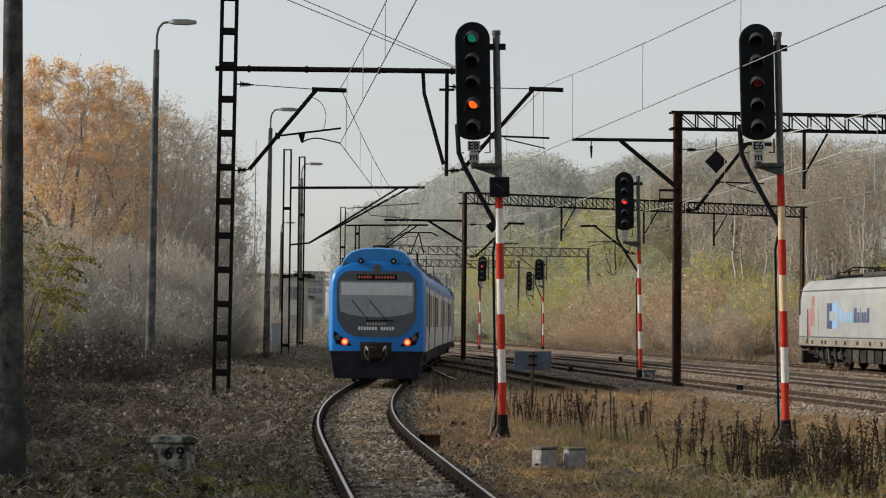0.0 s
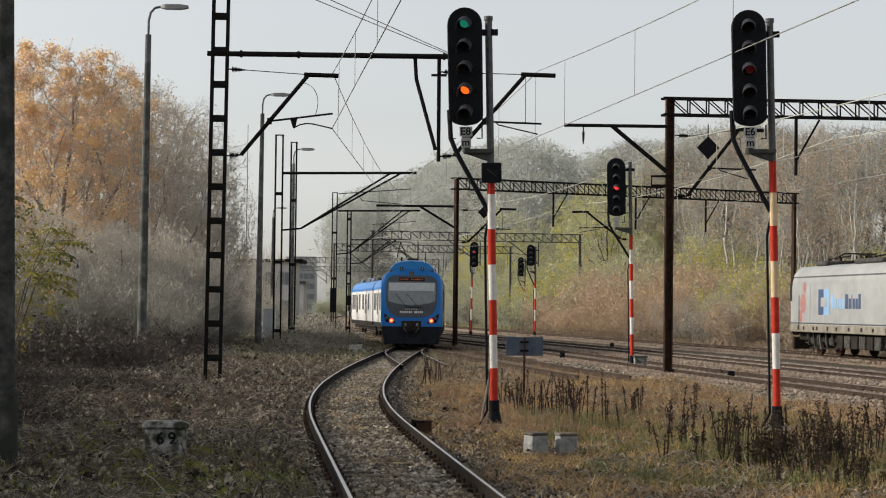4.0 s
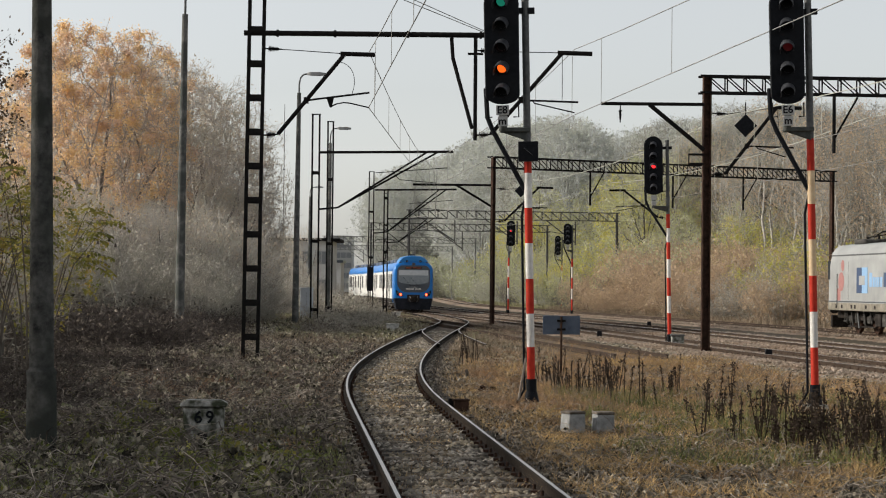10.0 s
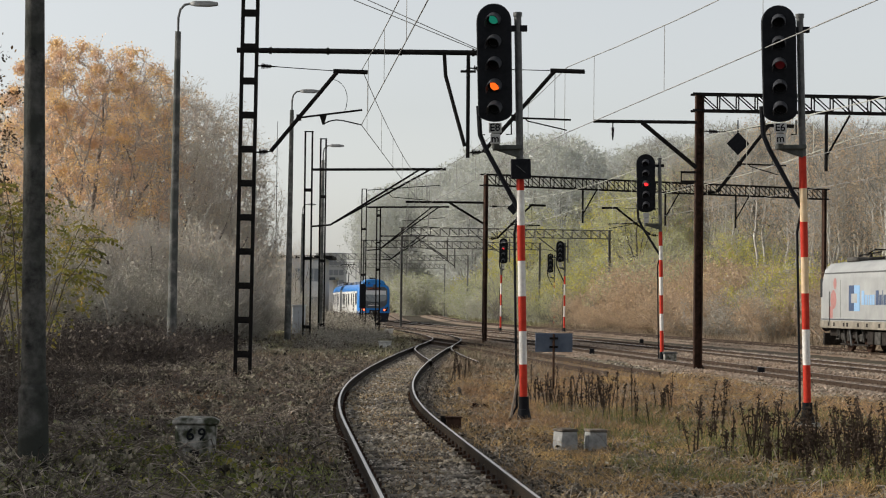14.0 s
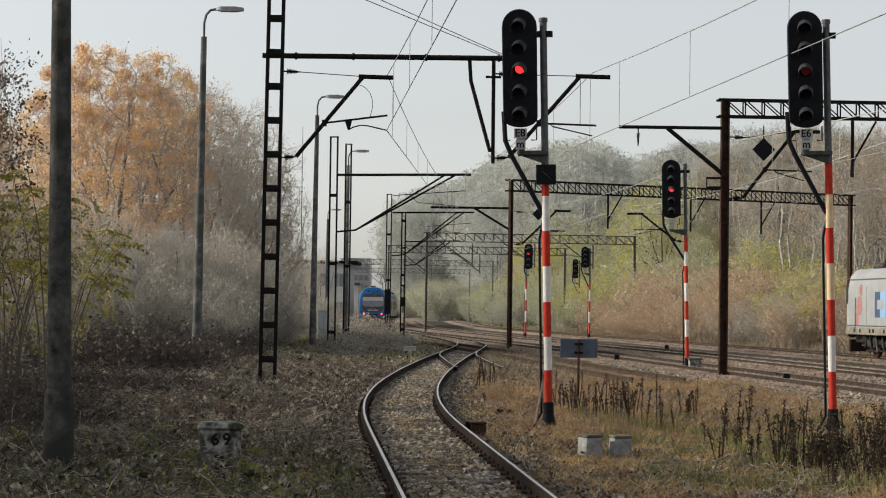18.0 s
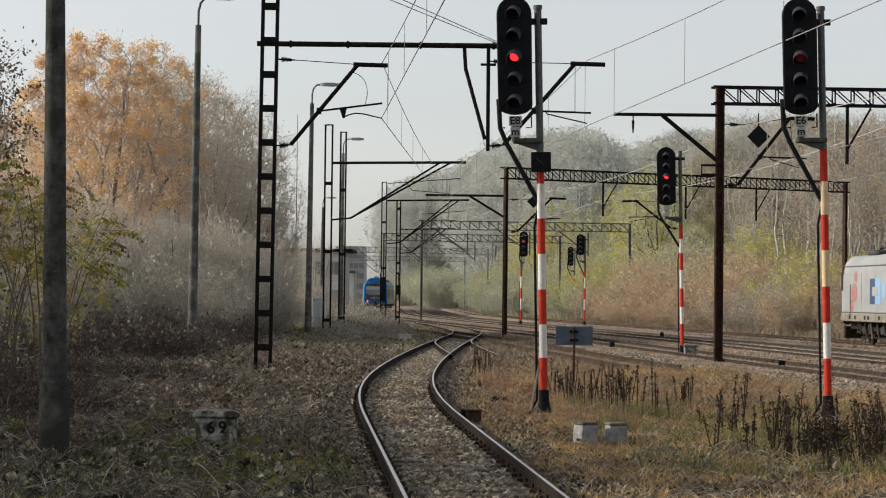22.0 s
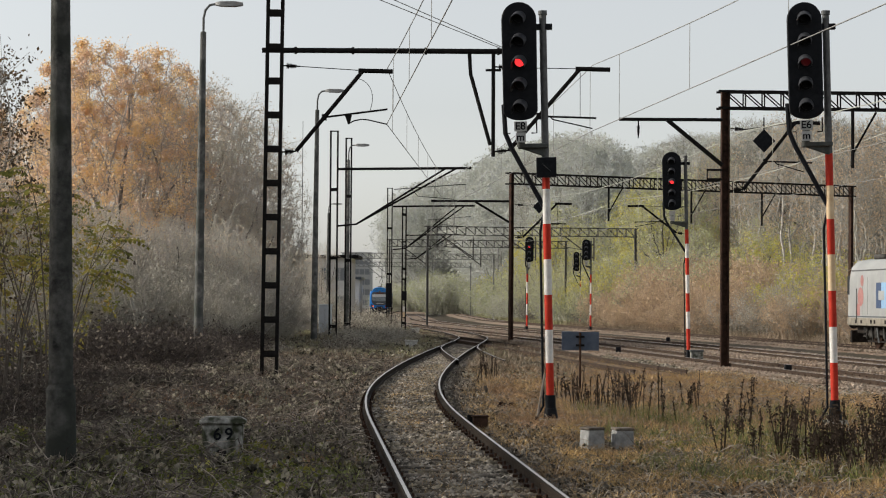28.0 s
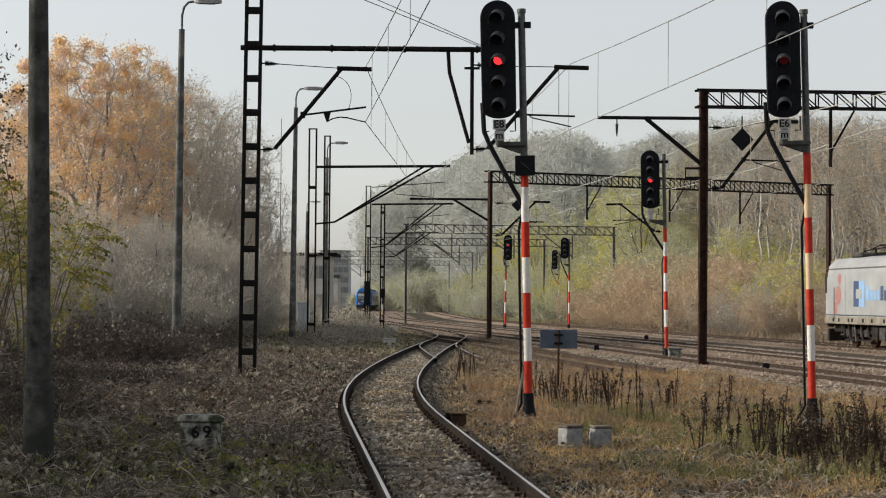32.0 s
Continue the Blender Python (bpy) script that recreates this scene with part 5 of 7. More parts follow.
    for sx in (-1, 1):
        o = [(sx * q, z) for q, z in ((0.70, 1.12), (1.18, 1.17), (1.27, 1.42), (1.26, 1.58), (1.05, 1.42), (0.86, 1.28))]
        hl = face("light_cluster", o if sx > 0 else o[::-1], BLACK, c, -0.01, 0.02, "black almond-shaped light cluster")
        part("tail_light", Shape().rod((sx * 0.93, fy(1.25) - 0.045, 1.25), (sx * 0.93, fy(1.25) - 0.01, 1.25), 0.105, n=20), TAIL_GLOW, hl, "lit red tail light")
        part("lamp_core", Shape().rod((sx * 0.93, fy(1.25) - 0.055, 1.25), (sx * 0.93, fy(1.25) - 0.04, 1.25), 0.062, n=16), TAIL_CORE, hl, "bright core of the tail light")
        part("headlight", Shape().rod((sx * 1.13, fy(1.38) - 0.04, 1.38), (sx * 1.13, fy(1.38) - 0.01, 1.38), 0.085, n=20), GALV, hl, "unlit headlight")
        rl = part("roof_lamp", Shape().rod((sx * 0.49, front + 0.05, 3.66), (sx * 0.49, front + 0.35, 3.66), 0.085, n=16), DARKGLASS, c, "round roof marker lamp")
        part("lamp_core", Shape().rod((sx * 0.49, front + 0.03, 3.66), (sx * 0.49, front + 0.06, 3.66), 0.035, n=12), PLATE, rl)
        part("fairing_slot", Shape().plate([(sx * 0.62, 3.50), (sx * 1.06, 3.50), (sx * 1.0, 3.64)], front + 0.185, front + 0.24), TRAINGREY, c, "dark wedge under the roof fairing")
    part("centre_lamp", Shape().rod((0, fy(3.45) - 0.03, 3.45), (0, fy(3.45) + 0.2, 3.45), 0.12, n=18), GALV, c, "round centre headlight")
    capo = [(-1.12, 3.45), (1.12, 3.45), (1.02, 3.72), (0.82, 3.94), (0.5, 4.05), (0.0, 4.08), (-0.5, 4.05), (-0.82, 3.94), (-1.02, 3.72)]
    part("roof_fairing", Shape().loft([[Vector((x * w, y, 3.45 + (z - 3.45) * q)) for x, z in capo] for y, w, q in ((front + 0.20, 0.96, 0.92), (front + 0.5, 1.0, 1.0), (start + 1.2, 1.0, 1.0), (start + 2.0, 0.8, 0.5))]), LIGHTBLUE, c, "light blue streamlined roof fairing")
    part("plough", Shape().loft([[Vector((x, front + dy + 0.04, z)) for x, z in ((-1.25 * w, 0.16), (1.25 * w, 0.16), (1.42 * w, 0.98), (-1.42 * w, 0.98))] for dy, w in ((-0.06, 0.98), (0.6, 1.03))]), SKIRT, c, "dark navy snow plough and skirt", 0.02)
    cp = part("coupler", Shape().box(-0.42, front - 0.08, 0.72, 0.42, front + 0.1, 1.2), UNDER, c, "recessed automatic coupler", 0.02)
    part("coupler_head", Shape().box(-0.14, front - 0.42, 0.82, 0.14, front, 1.08).box(-0.22, front - 0.46, 0.78, 0.22, front - 0.36, 1.12), UNDER, cp, "", 0.03)
    part("coupler_plate", Shape().box(-0.46, front - 0.03, 0.9, 0.46, front + 0.05, 1.24), UNDER, cp)
    part("coupler_brace", Shape().bar((-0.3, front - 0.12, 1.12), (-0.05, front - 0.38, 0.82), 0.05).bar((0.3, front - 0.12, 1.12), (0.05, front - 0.38, 0.82), 0.05).bar((-0.1, front - 0.15, 0.78), (0.02, front - 0.4, 1.05), 0.04), LAMP_GREY, cp)
    part("roof_box", Shape().box(-0.25, start + 0.3, 4.02, 0.25, start + 1.0, 4.2), UNDER, c, "dark roof aerial box", 0.03)
    part("hose", Shape().tube([(0.3, front - 0.05, 1.1), (0.33, front - 0.2, 0.9), (0.2, front - 0.22, 0.7)], 0.025), GALV, cp)
    part("hose", Shape().tube([(-0.3, front - 0.05, 1.1), (-0.33, front - 0.2, 0.9), (-0.2, front - 0.22, 0.7)], 0.025), GALV, cp)
    return c


def pantograph(parent, y, z, spread_w=0.9, rise=1.3):
    p = part("pantograph", Shape().box(-0.6, y - 0.7, z, 0.6, y - 0.62, z + 0.06).box(-0.6, y + 0.62, z, 0.6, y + 0.7, z + 0.06).box(-0.6, y - 0.7, z, -0.54, y + 0.7, z + 0.06).box(0.54, y - 0.7, z, 0.6, y + 0.7, z + 0.06), IRON, parent, "dark pantograph frame")
    part("lower_arm", Shape().rod((0, y + 0.5, z + 0.06), (0, y - 1.1, z + rise * 0.5), 0.045), IRON, p)
    part("upper_arm", Shape().rod((-0.3, y - 1.1, z + rise * 0.5), (0, y + 0.4, z + rise), 0.03).rod((0.3, y - 1.1, z + rise * 0.5), (0, y + 0.4, z + rise), 0.03), IRON, p)
    part("collector_head", Shape().tube([(-spread_w, y + 0.4, z + rise - 0.15), (-spread_w * 0.7, y + 0.4, z + rise + 0.02), (spread_w * 0.7, y + 0.4, z + rise + 0.02), (spread_w, y + 0.4, z + rise - 0.15)], 0.03), IRON, p)


car_rear = build_car(True, "blue and white train car, rear cab with lit red tail lights")
car_mid = build_car(False, "middle car of the blue and white commuter train")
pantograph(car_mid, 4.5, 3.98, 0.9, 2.0)
car_front = build_car(False, "leading car of the blue and white commuter train")

TRAIN_AT = ((0, 60.5), (1, 70.5), (2, 80.3), (4.5, 98.5), (6, 110), (7, 118.8), (8, 128.5), (9, 138), (10, 147), (11, 156.5), (12, 166), (13, 176), (14, 185.5), (15, 193), (17.5, 209.5), (19, 219), (21, 232), (22, 240), (24, 257), (25, 266), (27.5, 292), (29, 311), (30.5, 335), (32, 362))


# ---- the standing locomotive ----
def build_loco():
    y0 = 83.2
    x0 = float(line_x("M", y0)) + 12.4
    c = thing("locomotive", pose(x0, y0, 0, 0, 0, -math.degrees(math.atan(slope("M", y0)))), "grey-white electric locomotive with dusty sill standing on the loop track", "locomotive")
    L = 9.4
    sec = [(1.45, 1.05), (1.48, 1.3), (1.48, 3.1), (1.40, 3.55), (1.12, 3.86), (0.5, 3.95)]

    def lring(y, wf=1, top=1.0):
        p = [(x * wf, 1.05 + (z - 1.05) * top) for x, z in sec]
        return [Vector((x, y, z)) for x, z in p + [(-x, z) for x, z in reversed(p)]]

    part("body", Shape().loft([lring(-L, 0.86, 0.78), lring(-L + 0.28, 0.93, 0.80), lring(-L + 0.9, 1, 1), lring(L - 0.9, 1, 1), lring(L - 0.28, 0.93, 0.80), lring(L, 0.86, 0.78)]), LOCO, c, "grey-white painted body")
    part("sill", Shape().box(-1.49, -L + 0.5, 0.98, 1.49, L - 0.5, 1.34), LOCO_SILL, c, "dusty cream sill", 0.03)
    part("sill_line", Shape().box(-1.5, -L + 0.6, 1.36, 1.5, L - 0.6, 1.40), TRAINGREY, c)
    part("underframe", Shape().box(-1.0, -L + 0.4, 0.62, 1.0, L - 0.4, 1.0), UNDER, c, "", 0.04)
    for y in (-5.2, 5.2):
        b = part("bogie", Shape().box(-1.12, y - 2.0, 0.55, 1.12, y + 2.0, 0.76), UNDER, c, "", 0.05)
        for dy in (-1.3, 1.3):
            for sx in (-0.76, 0.76):
                part("wheel", Shape().rod((sx - 0.07, y + dy, 0.6), (sx + 0.07, y + dy, 0.6), 0.6, n=22), RUSTY, b)
            part("axle_box", Shape().box(-1.2, y + dy - 0.2, 0.45, -1.05, y + dy + 0.2, 0.78), BOGIE, b, "", 0.03)
            part("spring", Shape().rod((-1.1, y + dy * 0.45, 0.45), (-1.1, y + dy * 0.45, 0.95), 0.1, n=10), BOGIE, b)
        for dy in (-1.75, -0.9, 0.0, 0.85, 1.7):
            part("damper", Shape().rod((-1.19, y + dy, 0.25 + 0.1 * abs(dy)), (-1.2, y + dy + 0.22, 0.98), 0.045, n=8), GALV if dy == 0 else BOGIE, b)
        part("brake_rigging", Shape().box(-1.1, y - 1.9, 0.26, -0.98, y + 1.9, 0.33), UNDER, b, "", 0.01)
        part("bogie_step", Shape().box(-1.34, y + 1.35, 0.5, -1.1, y + 1.8, 0.54).rod((-1.3, y + 1.38, 0.5), (-1.3, y + 1.38, 1.0), 0.02, n=6).rod((-1.3, y + 1.77, 0.5), (-1.3, y + 1.77, 1.0), 0.02, n=6), BOGIE, b)
        part("sand_pipe", Shape().rod((-1.12, y + 1.9, 0.9), (-0.85, y + 2.1, 0.15), 0.03), BOGIE, b)
    for k in range(6):
        part("under_box", Shape().box(-1.28, -2.7 + k * 0.95, 0.35, -0.9, -1.95 + k * 0.95, 0.9), UNDER if k % 2 else BOGIE, c, "", 0.03)
    for sy in (-1, 1):
        part("plough", Shape().box(-1.2, sy * (L - 0.1) - 0.1, 0.2, 1.2, sy * (L - 0.1) + 0.1, 0.75), UNDER, c, "", 0.03)
        for sx in (-0.87, 0.87):
            part("buffer", Shape().rod((sx, sy * L, 1.05), (sx, sy * (L + 0.5), 1.05), 0.09).rod((sx, sy * (L + 0.46), 1.05), (sx, sy * (L + 0.56), 1.05), 0.24, n=18), UNDER, c)
    for y in (8.0, -8.0):
        part("cab_window", Shape().box(-1.45, y + (0.62 if y > 0 else -1.02), 2.35, -1.40, y + (1.02 if y > 0 else -0.62), 3.2), GLASS, c, "dark cab side window", 0.004)
        part("cab_door", Shape().box(-1.487, y - 1.35, 1.4, -1.47, y - 0.75, 3.1), LOCO, c, "", 0.004)
        part("handrail", Shape().rod((-1.53, y - 0.62, 1.2), (-1.53, y - 0.62, 2.6), 0.02), GALV, c)
    # livery shapes on the side
    def dot(y, z, ry, rz, mat, name):
        pts = [(y + ry * math.cos(a), z + rz * math.sin(a)) for a in np.linspace(0, math.tau, 20, endpoint=False)]
        n = len(pts)
        s = Shape().add([(-1.49, p, q) for p, q in pts] + [(-1.48, p, q) for p, q in pts], [tuple(range(n)), tuple(reversed(range(n, 2 * n)))])
        part(name, s, mat, c, "red livery dot")
    dot(6.9, 2.25, 0.42, 0.42, FADED_RED, "livery_dot")
    dot(6.7, 2.95, 0.22, 0.25, FADED_RED, "livery_dot")
    part("livery_stripe", Shape().box(-1.489, 7.0, 1.42, -1.478, 7.45, 1.95), FADED_RED, c)
    dk = material("livery_navy", (0.05, 0.075, 0.14), (0.07, 0.1, 0.17), 0.5)
    lb = material("livery_sky_blue", (0.22, 0.37, 0.56), (0.27, 0.42, 0.61), 0.5)
    part("logo_block", Shape().box(-1.49, 4.0, 1.75, -1.479, 4.7, 2.85), dk, c, "navy square logo shape")
    part("logo_block", Shape().box(-1.491, 3.2, 1.75, -1.479, 3.97, 2.85), lb, c, "sky blue square logo shape")
    part("logo_core", Shape().box(-1.495, 3.55, 2.1, -1.481, 4.35, 2.5), LOCO, c)
    y = 2.95
    for k, (w, hgt, m) in enumerate(((0.36, 0.60, lb), (0.27, 0.42, lb), (0.17, 0.42, lb), (0.27, 0.42, lb), (0.27, 0.42, lb), (0.36, 0.60, dk), (0.28, 0.42, dk), (0.07, 0.60, dk), (0.26, 0.42, dk), (0.26, 0.42, dk), (0.28, 0.60, dk))):
        if k == 5:
            y -= 0.08
        bar = Shape().box(-1.489, y - w, 2.02, -1.480, y, 2.02 + hgt)
        part("lettering_bar", bar, m, c, "plain bar of the side lettering")
        y -= w + 0.09
    for yy in (5.9, -5.8):
        part("panel_joint", Shape().box(-1.485, yy - 0.012, 1.45, -1.479, yy + 0.012, 3.1), GALV, c)
    for yy in (7.6, 6.8, 5.4, 4.9, 3.4, 2.2, 0.6, -1.0, -2.4, -4.0, -5.2):
        part("sill_vent", Shape().box(-1.496, yy - 0.12, 1.08, -1.486, yy + 0.12, 1.24), UNDER, c, "small dark sill vent", 0.004)
    part("roof_edge", Shape().box(-1.43, -L + 1.0, 3.30, -1.395, L - 1.0, 3.36), TRAINGREY, c)
    for yy, z in ((7.2, 4.0), (5.6, 4.05), (2.2, 4.05), (1.0, 4.0), (-0.8, 4.05)):
        part("roof_conductor", Shape().rod((-0.2, yy, z + 0.22), (-0.2, yy - 1.3, z + 0.26), 0.03).rod((-0.2, yy, z - 0.1), (-0.2, yy, z + 0.25), 0.06), IRON, c)
    part("roof_gutter", Shape().box(-1.44, -L + 1.0, 3.38, -1.40, L - 1.0, 3.44), GALV, c)
    for yy, ln in ((6.2, 1.6), (0, 3.5), (-4, 1.8)):
        part("roof_hood", Shape().box(-0.9, yy - ln / 2, 3.9, 0.9, yy + ln / 2, 4.12), BOGIE, c, "", 0.06)
    pantograph(c, 3.4, 4.02, 0.9, 0.35)
    pantograph(c, -6.0, 4.02, 0.9, 0.35)
    for yy in (5.0, 4.4, 1.9):
        part("roof_insulator", insulator(Shape(), (0.3, yy, 3.95), (0.3, yy, 4.35), 0.07), RUSTY, c)
    return c


build_loco()


# ---- far buildings ----
def signal_box():
    b = thing("signal_building", pose(-22.1, 230, gz(-17, 230)), "pale two-storey signal building with a dark flat roof", "building")
    w, d, hgt = 8.6, 8.0, 7.0
    for nm, bx in (("wall", (0, 0, -0.5, w, 0.3, hgt)), ("wall", (0, d - 0.3, -0.5, w, d, hgt)), ("wall", (0, 0.3, -0.5, 0.3, d - 0.3, hgt)), ("wall", (w - 0.3, 0.3, -0.5, w, d - 0.3, hgt))):
        part(nm, Shape().box(*bx), WALL_PALE, b)
    part("roof", Shape().box(-0.5, -0.6, hgt, w + 0.8, d + 0.5, hgt + 0.35), IRON, b, "dark flat roof slab", 0.03)
    ch = part("chimney", Shape().box(2.3, 3, hgt + 0.35, 2.95, 3.6, hgt + 1.75), WALL_PALE, b)
    part("chimney_pot", Shape().rod((2.62, 3.3, hgt + 1.75), (2.62, 3.3, hgt + 2.1), 0.15), IRON, ch)
    for x in (1.0, 3.2, 5.4, 7.3):
        for z in (1.2, 4.4):
            wn_ = part("window", Shape().box(x - 0.55, -0.03, z, x + 0.55, 0.02, z + 1.5), PLATE, b, "pale-framed window")
            for q in (-0.27, 0.27):
                part("pane", Shape().box(x + q - 0.22, -0.045, z + 0.08, x + q + 0.22, -0.02, z + 1.42), SHADE_GREY, wn_)
    return b


def apartment_block():
    b = thing("apartment_block", pose(-36.2, 600, 0), "far white apartment block with banded balconies", "building")
    part("wall", Shape().box(0, 0, -2, 6.7, 12, 16.2), PLATE, b)
    part("roof", Shape().box(-0.2, -0.2, 16.2, 6.9, 12.2, 16.6), WALL_PALE, b)
    for k in range(5):
        for x in (0.9, 2.5, 4.1, 5.7):
            part("window", Shape().box(x - 0.7, -0.06, 1 + 3 * k, x + 0.7, 0.02, 2.6 + 3 * k), SHADE_GREY, b)
    return b


signal_box()
apartment_block()
low = thing("station_hall", pose(-12.4, 300, 0), "far low grey building with a flat roof behind the masts", "building")
part("wall", Shape().box(-14, 0, -0.5, -4.0, 9, 5.2), WALL_PALE, low)
part("roof", Shape().box(-14.3, -0.4, 5.2, -3.7, 9.3, 5.6), TRAINGREY, low)
mast = thing("radio_mast", pose(-19.3, 232, 0), "slender grey radio mast behind the signal building", "radio mast")
part("pole", Shape().rod((0, 0, 0), (0, 0, 22.5), 0.07, 0.03, 8), GALV, mast)
part("stay_ring", Shape().rod((0, 0, 15), (0, 0, 15.1), 0.16, n=8), GALV, mast)


# ---- trees ----
def skeleton(seed, height, levels, spread_a, kids, first=0.25, upright=0.5, thin=0.62):
    """Segments (start, end, radii, level) of one branching plant."""
    rng = random.Random(seed)
    out = []

    def grow(p, d, length, r, level):
        n = 4 if level == 0 else 3
        q = p
        for k in range(n):
            d = (d + Vector((rng.gauss(0, 0.10), rng.gauss(0, 0.10), rng.gauss(0, 0.07) + 0.05 * upright))).normalized()
            e = q + d * (length / n)
            ra, rb = r * (1 - 0.7 * k / n), r * (1 - 0.7 * (k + 1) / n)
            out.append((q.copy(), e.copy(), ra, rb, level))
            if level < levels:
                if level > 0 or (k + 1) / n > first:
                    for _ in range(kids[level] if k < n - 1 else kids[level] + 1):
                        a = rng.uniform(0, math.tau)
                        side = Vector((math.cos(a), math.sin(a), 0))
                        side = (side - d * side.dot(d)).normalized()
                        nd = (d * math.cos(spread_a) + side * math.sin(spread_a) * rng.uniform(0.7, 1.25)).normalized()
                        nd = (nd + Vector((0, 0, 0.22 * upright))).normalized()
                        u = rng.uniform(0.2, 1)
                        grow(q.lerp(e, u), nd, length * thin * rng.uniform(0.65, 1.1) * (1 - 0.25 * k / n), rb * 0.46 + 0.003, level + 1)
            q = e

    grow(Vector((0, 0, -0.4)), Vector((0, 0, 1)), height * 0.72, height * 0.018, 0)
    return out


def seg_arrays(segs):
    return (np.array([s[0] for s in segs]), np.array([s[1] for s in segs]), np.array([s[2] for s in segs]), np.array([s[3] for s in segs]))


def plant_kind(seed, height, levels, spread_a, kids, bark, leaf=None, leaf_n=0, leaf_size=0.2, first=0.25, upright=0.5, min_r=0.012, thin=0.62, scatter=0.5):
    """Meshes of one plant: limbs, twigs and, where it has them, leaves."""
    rng = np.random.default_rng(seed)
    sg = skeleton(seed, height, levels, spread_a, kids, first, upright, thin)
    split = 1 if levels > 2 else 2
    big = [s for s in sg if s[4] <= split]
    fine = [s for s in sg if s[4] > split]
    made = []
    a, b, r0, r1 = seg_arrays(big)
    v, f = prisms(a, b, np.maximum(r0, min_r), np.maximum(r1, min_r), 6)
    made.append(("trunk", raw_mesh("trunk", v, f, bark, True)))
    if fine:
        a, b, r0, r1 = seg_arrays(fine)
        v, f = prisms(a, b, np.maximum(r0, min_r), np.maximum(r1, min_r * 0.7), 3)
        made.append(("branchwork", raw_mesh("branchwork", v, f, bark)))
    if leaf:
        tips = np.array([s[1] for s in sg if s[4] >= levels - 1])
        c = tips[rng.integers(0, len(tips), leaf_n)] + rng.normal(scale=scatter, size=(leaf_n, 3))
        v, f = flakes(c, leaf_size * rng.uniform(0.6, 1.4, leaf_n), rng)
        made.append(("crown", raw_mesh("crown", v, f, leaf)))
    return made


def plant(kind, name, x, y, scale, turn, label, category, group="", sink=0.1, lean=0.0):
    t = thing(name, pose(x, y, gz(x, y) - sink, lean, 0, turn) @ Matrix.Scale(scale, 4), label, category, group)
    for nm, me in kind:
        part(nm, me, None, t)
    return t


def grown_kind(seed, height, radius, z_low, points, bark, twig, leaf=None, leaf_n=0, leaf_size=0.06, step=0.27, reach=0.38, rise=0.16, bare_side=0.0, flat=2.4, tip=0.009, sprays=3, spread_l=0.16, gather=1.6, lumps=1.0):
    """A tree grown towards points that fill its crown: trunk, forking limbs, twig sprays and leaves. bare_side thins the leaves towards +x and below."""
    rng = np.random.default_rng(seed)
    zc, zh = (height + z_low) / 2, (height - z_low) / 2
    q = rng.uniform(-1, 1, (points * 3, 3))
    ang = np.arctan2(q[:, 1], q[:, 0])
    lump = 1 + 0.09 * np.sin(3 * ang + seed + 2 * q[:, 2]) + 0.06 * np.sin(7 * ang + 1.7 * seed + 5 * q[:, 2])
    r = (np.hypot(q[:, 0], q[:, 1]) / lump) ** flat + np.abs(q[:, 2]) ** flat
    hole = np.sin(q[:, 0] * 5.1 + seed) * np.sin(q[:, 1] * 4.3 - seed) * np.sin(q[:, 2] * 6.0 + 0.5 * seed)
    q = q[(r < 1) & (r > 0.06) & (hole < 0.42)][:points]
    goal = q * np.array([radius, radius, zh]) + np.array([0, 0, zc])
    top0 = z_low + 0.25 * zh
    nodes = [np.array([0.02 * math.sin(2 * z + seed) * z, 0.02 * math.cos(1.7 * z) * z, z]) for z in np.arange(-0.4, top0, step)]
    parent = [-1] + list(range(len(nodes) - 1))
    P = np.array(nodes)
    dist = np.full(len(goal), 1e9)
    near = np.zeros(len(goal), int)
    for k in range(len(P)):
        d = np.linalg.norm(goal - P[k], axis=1)
        better = d < dist
        dist[better], near[better] = d[better], k
    alive = np.ones(len(goal), bool)
    up = np.array([0, 0, rise])
    for _ in range(90):
        ids = np.nonzero(alive & (dist < radius * 1.3 + 1))[0]
        if not len(ids):
            break
        own = near[ids]
        w = goal[ids] - P[own]
        w /= np.linalg.norm(w, axis=1)[:, None] + 1e-9
        u, inv = np.unique(own, return_inverse=True)
        acc = np.zeros((len(u), 3))
        np.add.at(acc, inv, w)
        acc /= np.linalg.norm(acc, axis=1)[:, None] + 1e-9
        acc = acc + up + rng.normal(scale=0.16, size=acc.shape)
        acc /= np.linalg.norm(acc, axis=1)[:, None]
        fresh = P[u] + acc * step
        n0 = len(P)
        P = np.concatenate([P, fresh])
        parent += [int(a) for a in u]
        ids = np.nonzero(alive)[0]
        for c0 in range(0, len(fresh), 200):
            d = np.linalg.norm(goal[ids][:, None] - fresh[None, c0:c0 + 200], axis=2)
            m = d.argmin(1)
            dm = d[np.arange(len(ids)), m]
            better = dm < dist[ids]
            dist[ids[better]], near[ids[better]] = dm[better], n0 + c0 + m[better]
        alive &= dist > reach
        if len(P) > 7000:
            break
    n = len(P)
    par = np.array(parent)
    load = np.zeros(n)
    kids = np.zeros(n, int)
    np.add.at(kids, par[1:], 1)
    load[kids == 0] = 1.0
    for k in range(n - 1, 0, -1):
        load[par[k]] += load[k]
    rad = tip * np.maximum(load, 1) ** 0.42
    rad *= min(1.0, height * 0.02 / rad[0])
    rad = np.maximum(rad, tip * 0.8)
    a, b, r0, r1 = P[par[1:]], P[1:], rad[par[1:]], rad[1:]
    r0 = np.minimum(r0, r1 * 1.5)
    made = []
    thick = r1 > height * 0.0032
    v, f = prisms(a[thick], b[thick], r0[thick], r1[thick], 7)
    made.append(("trunk", raw_mesh("trunk", v, f, bark, True)))
    ends = np.nonzero(load <= 3)[0]
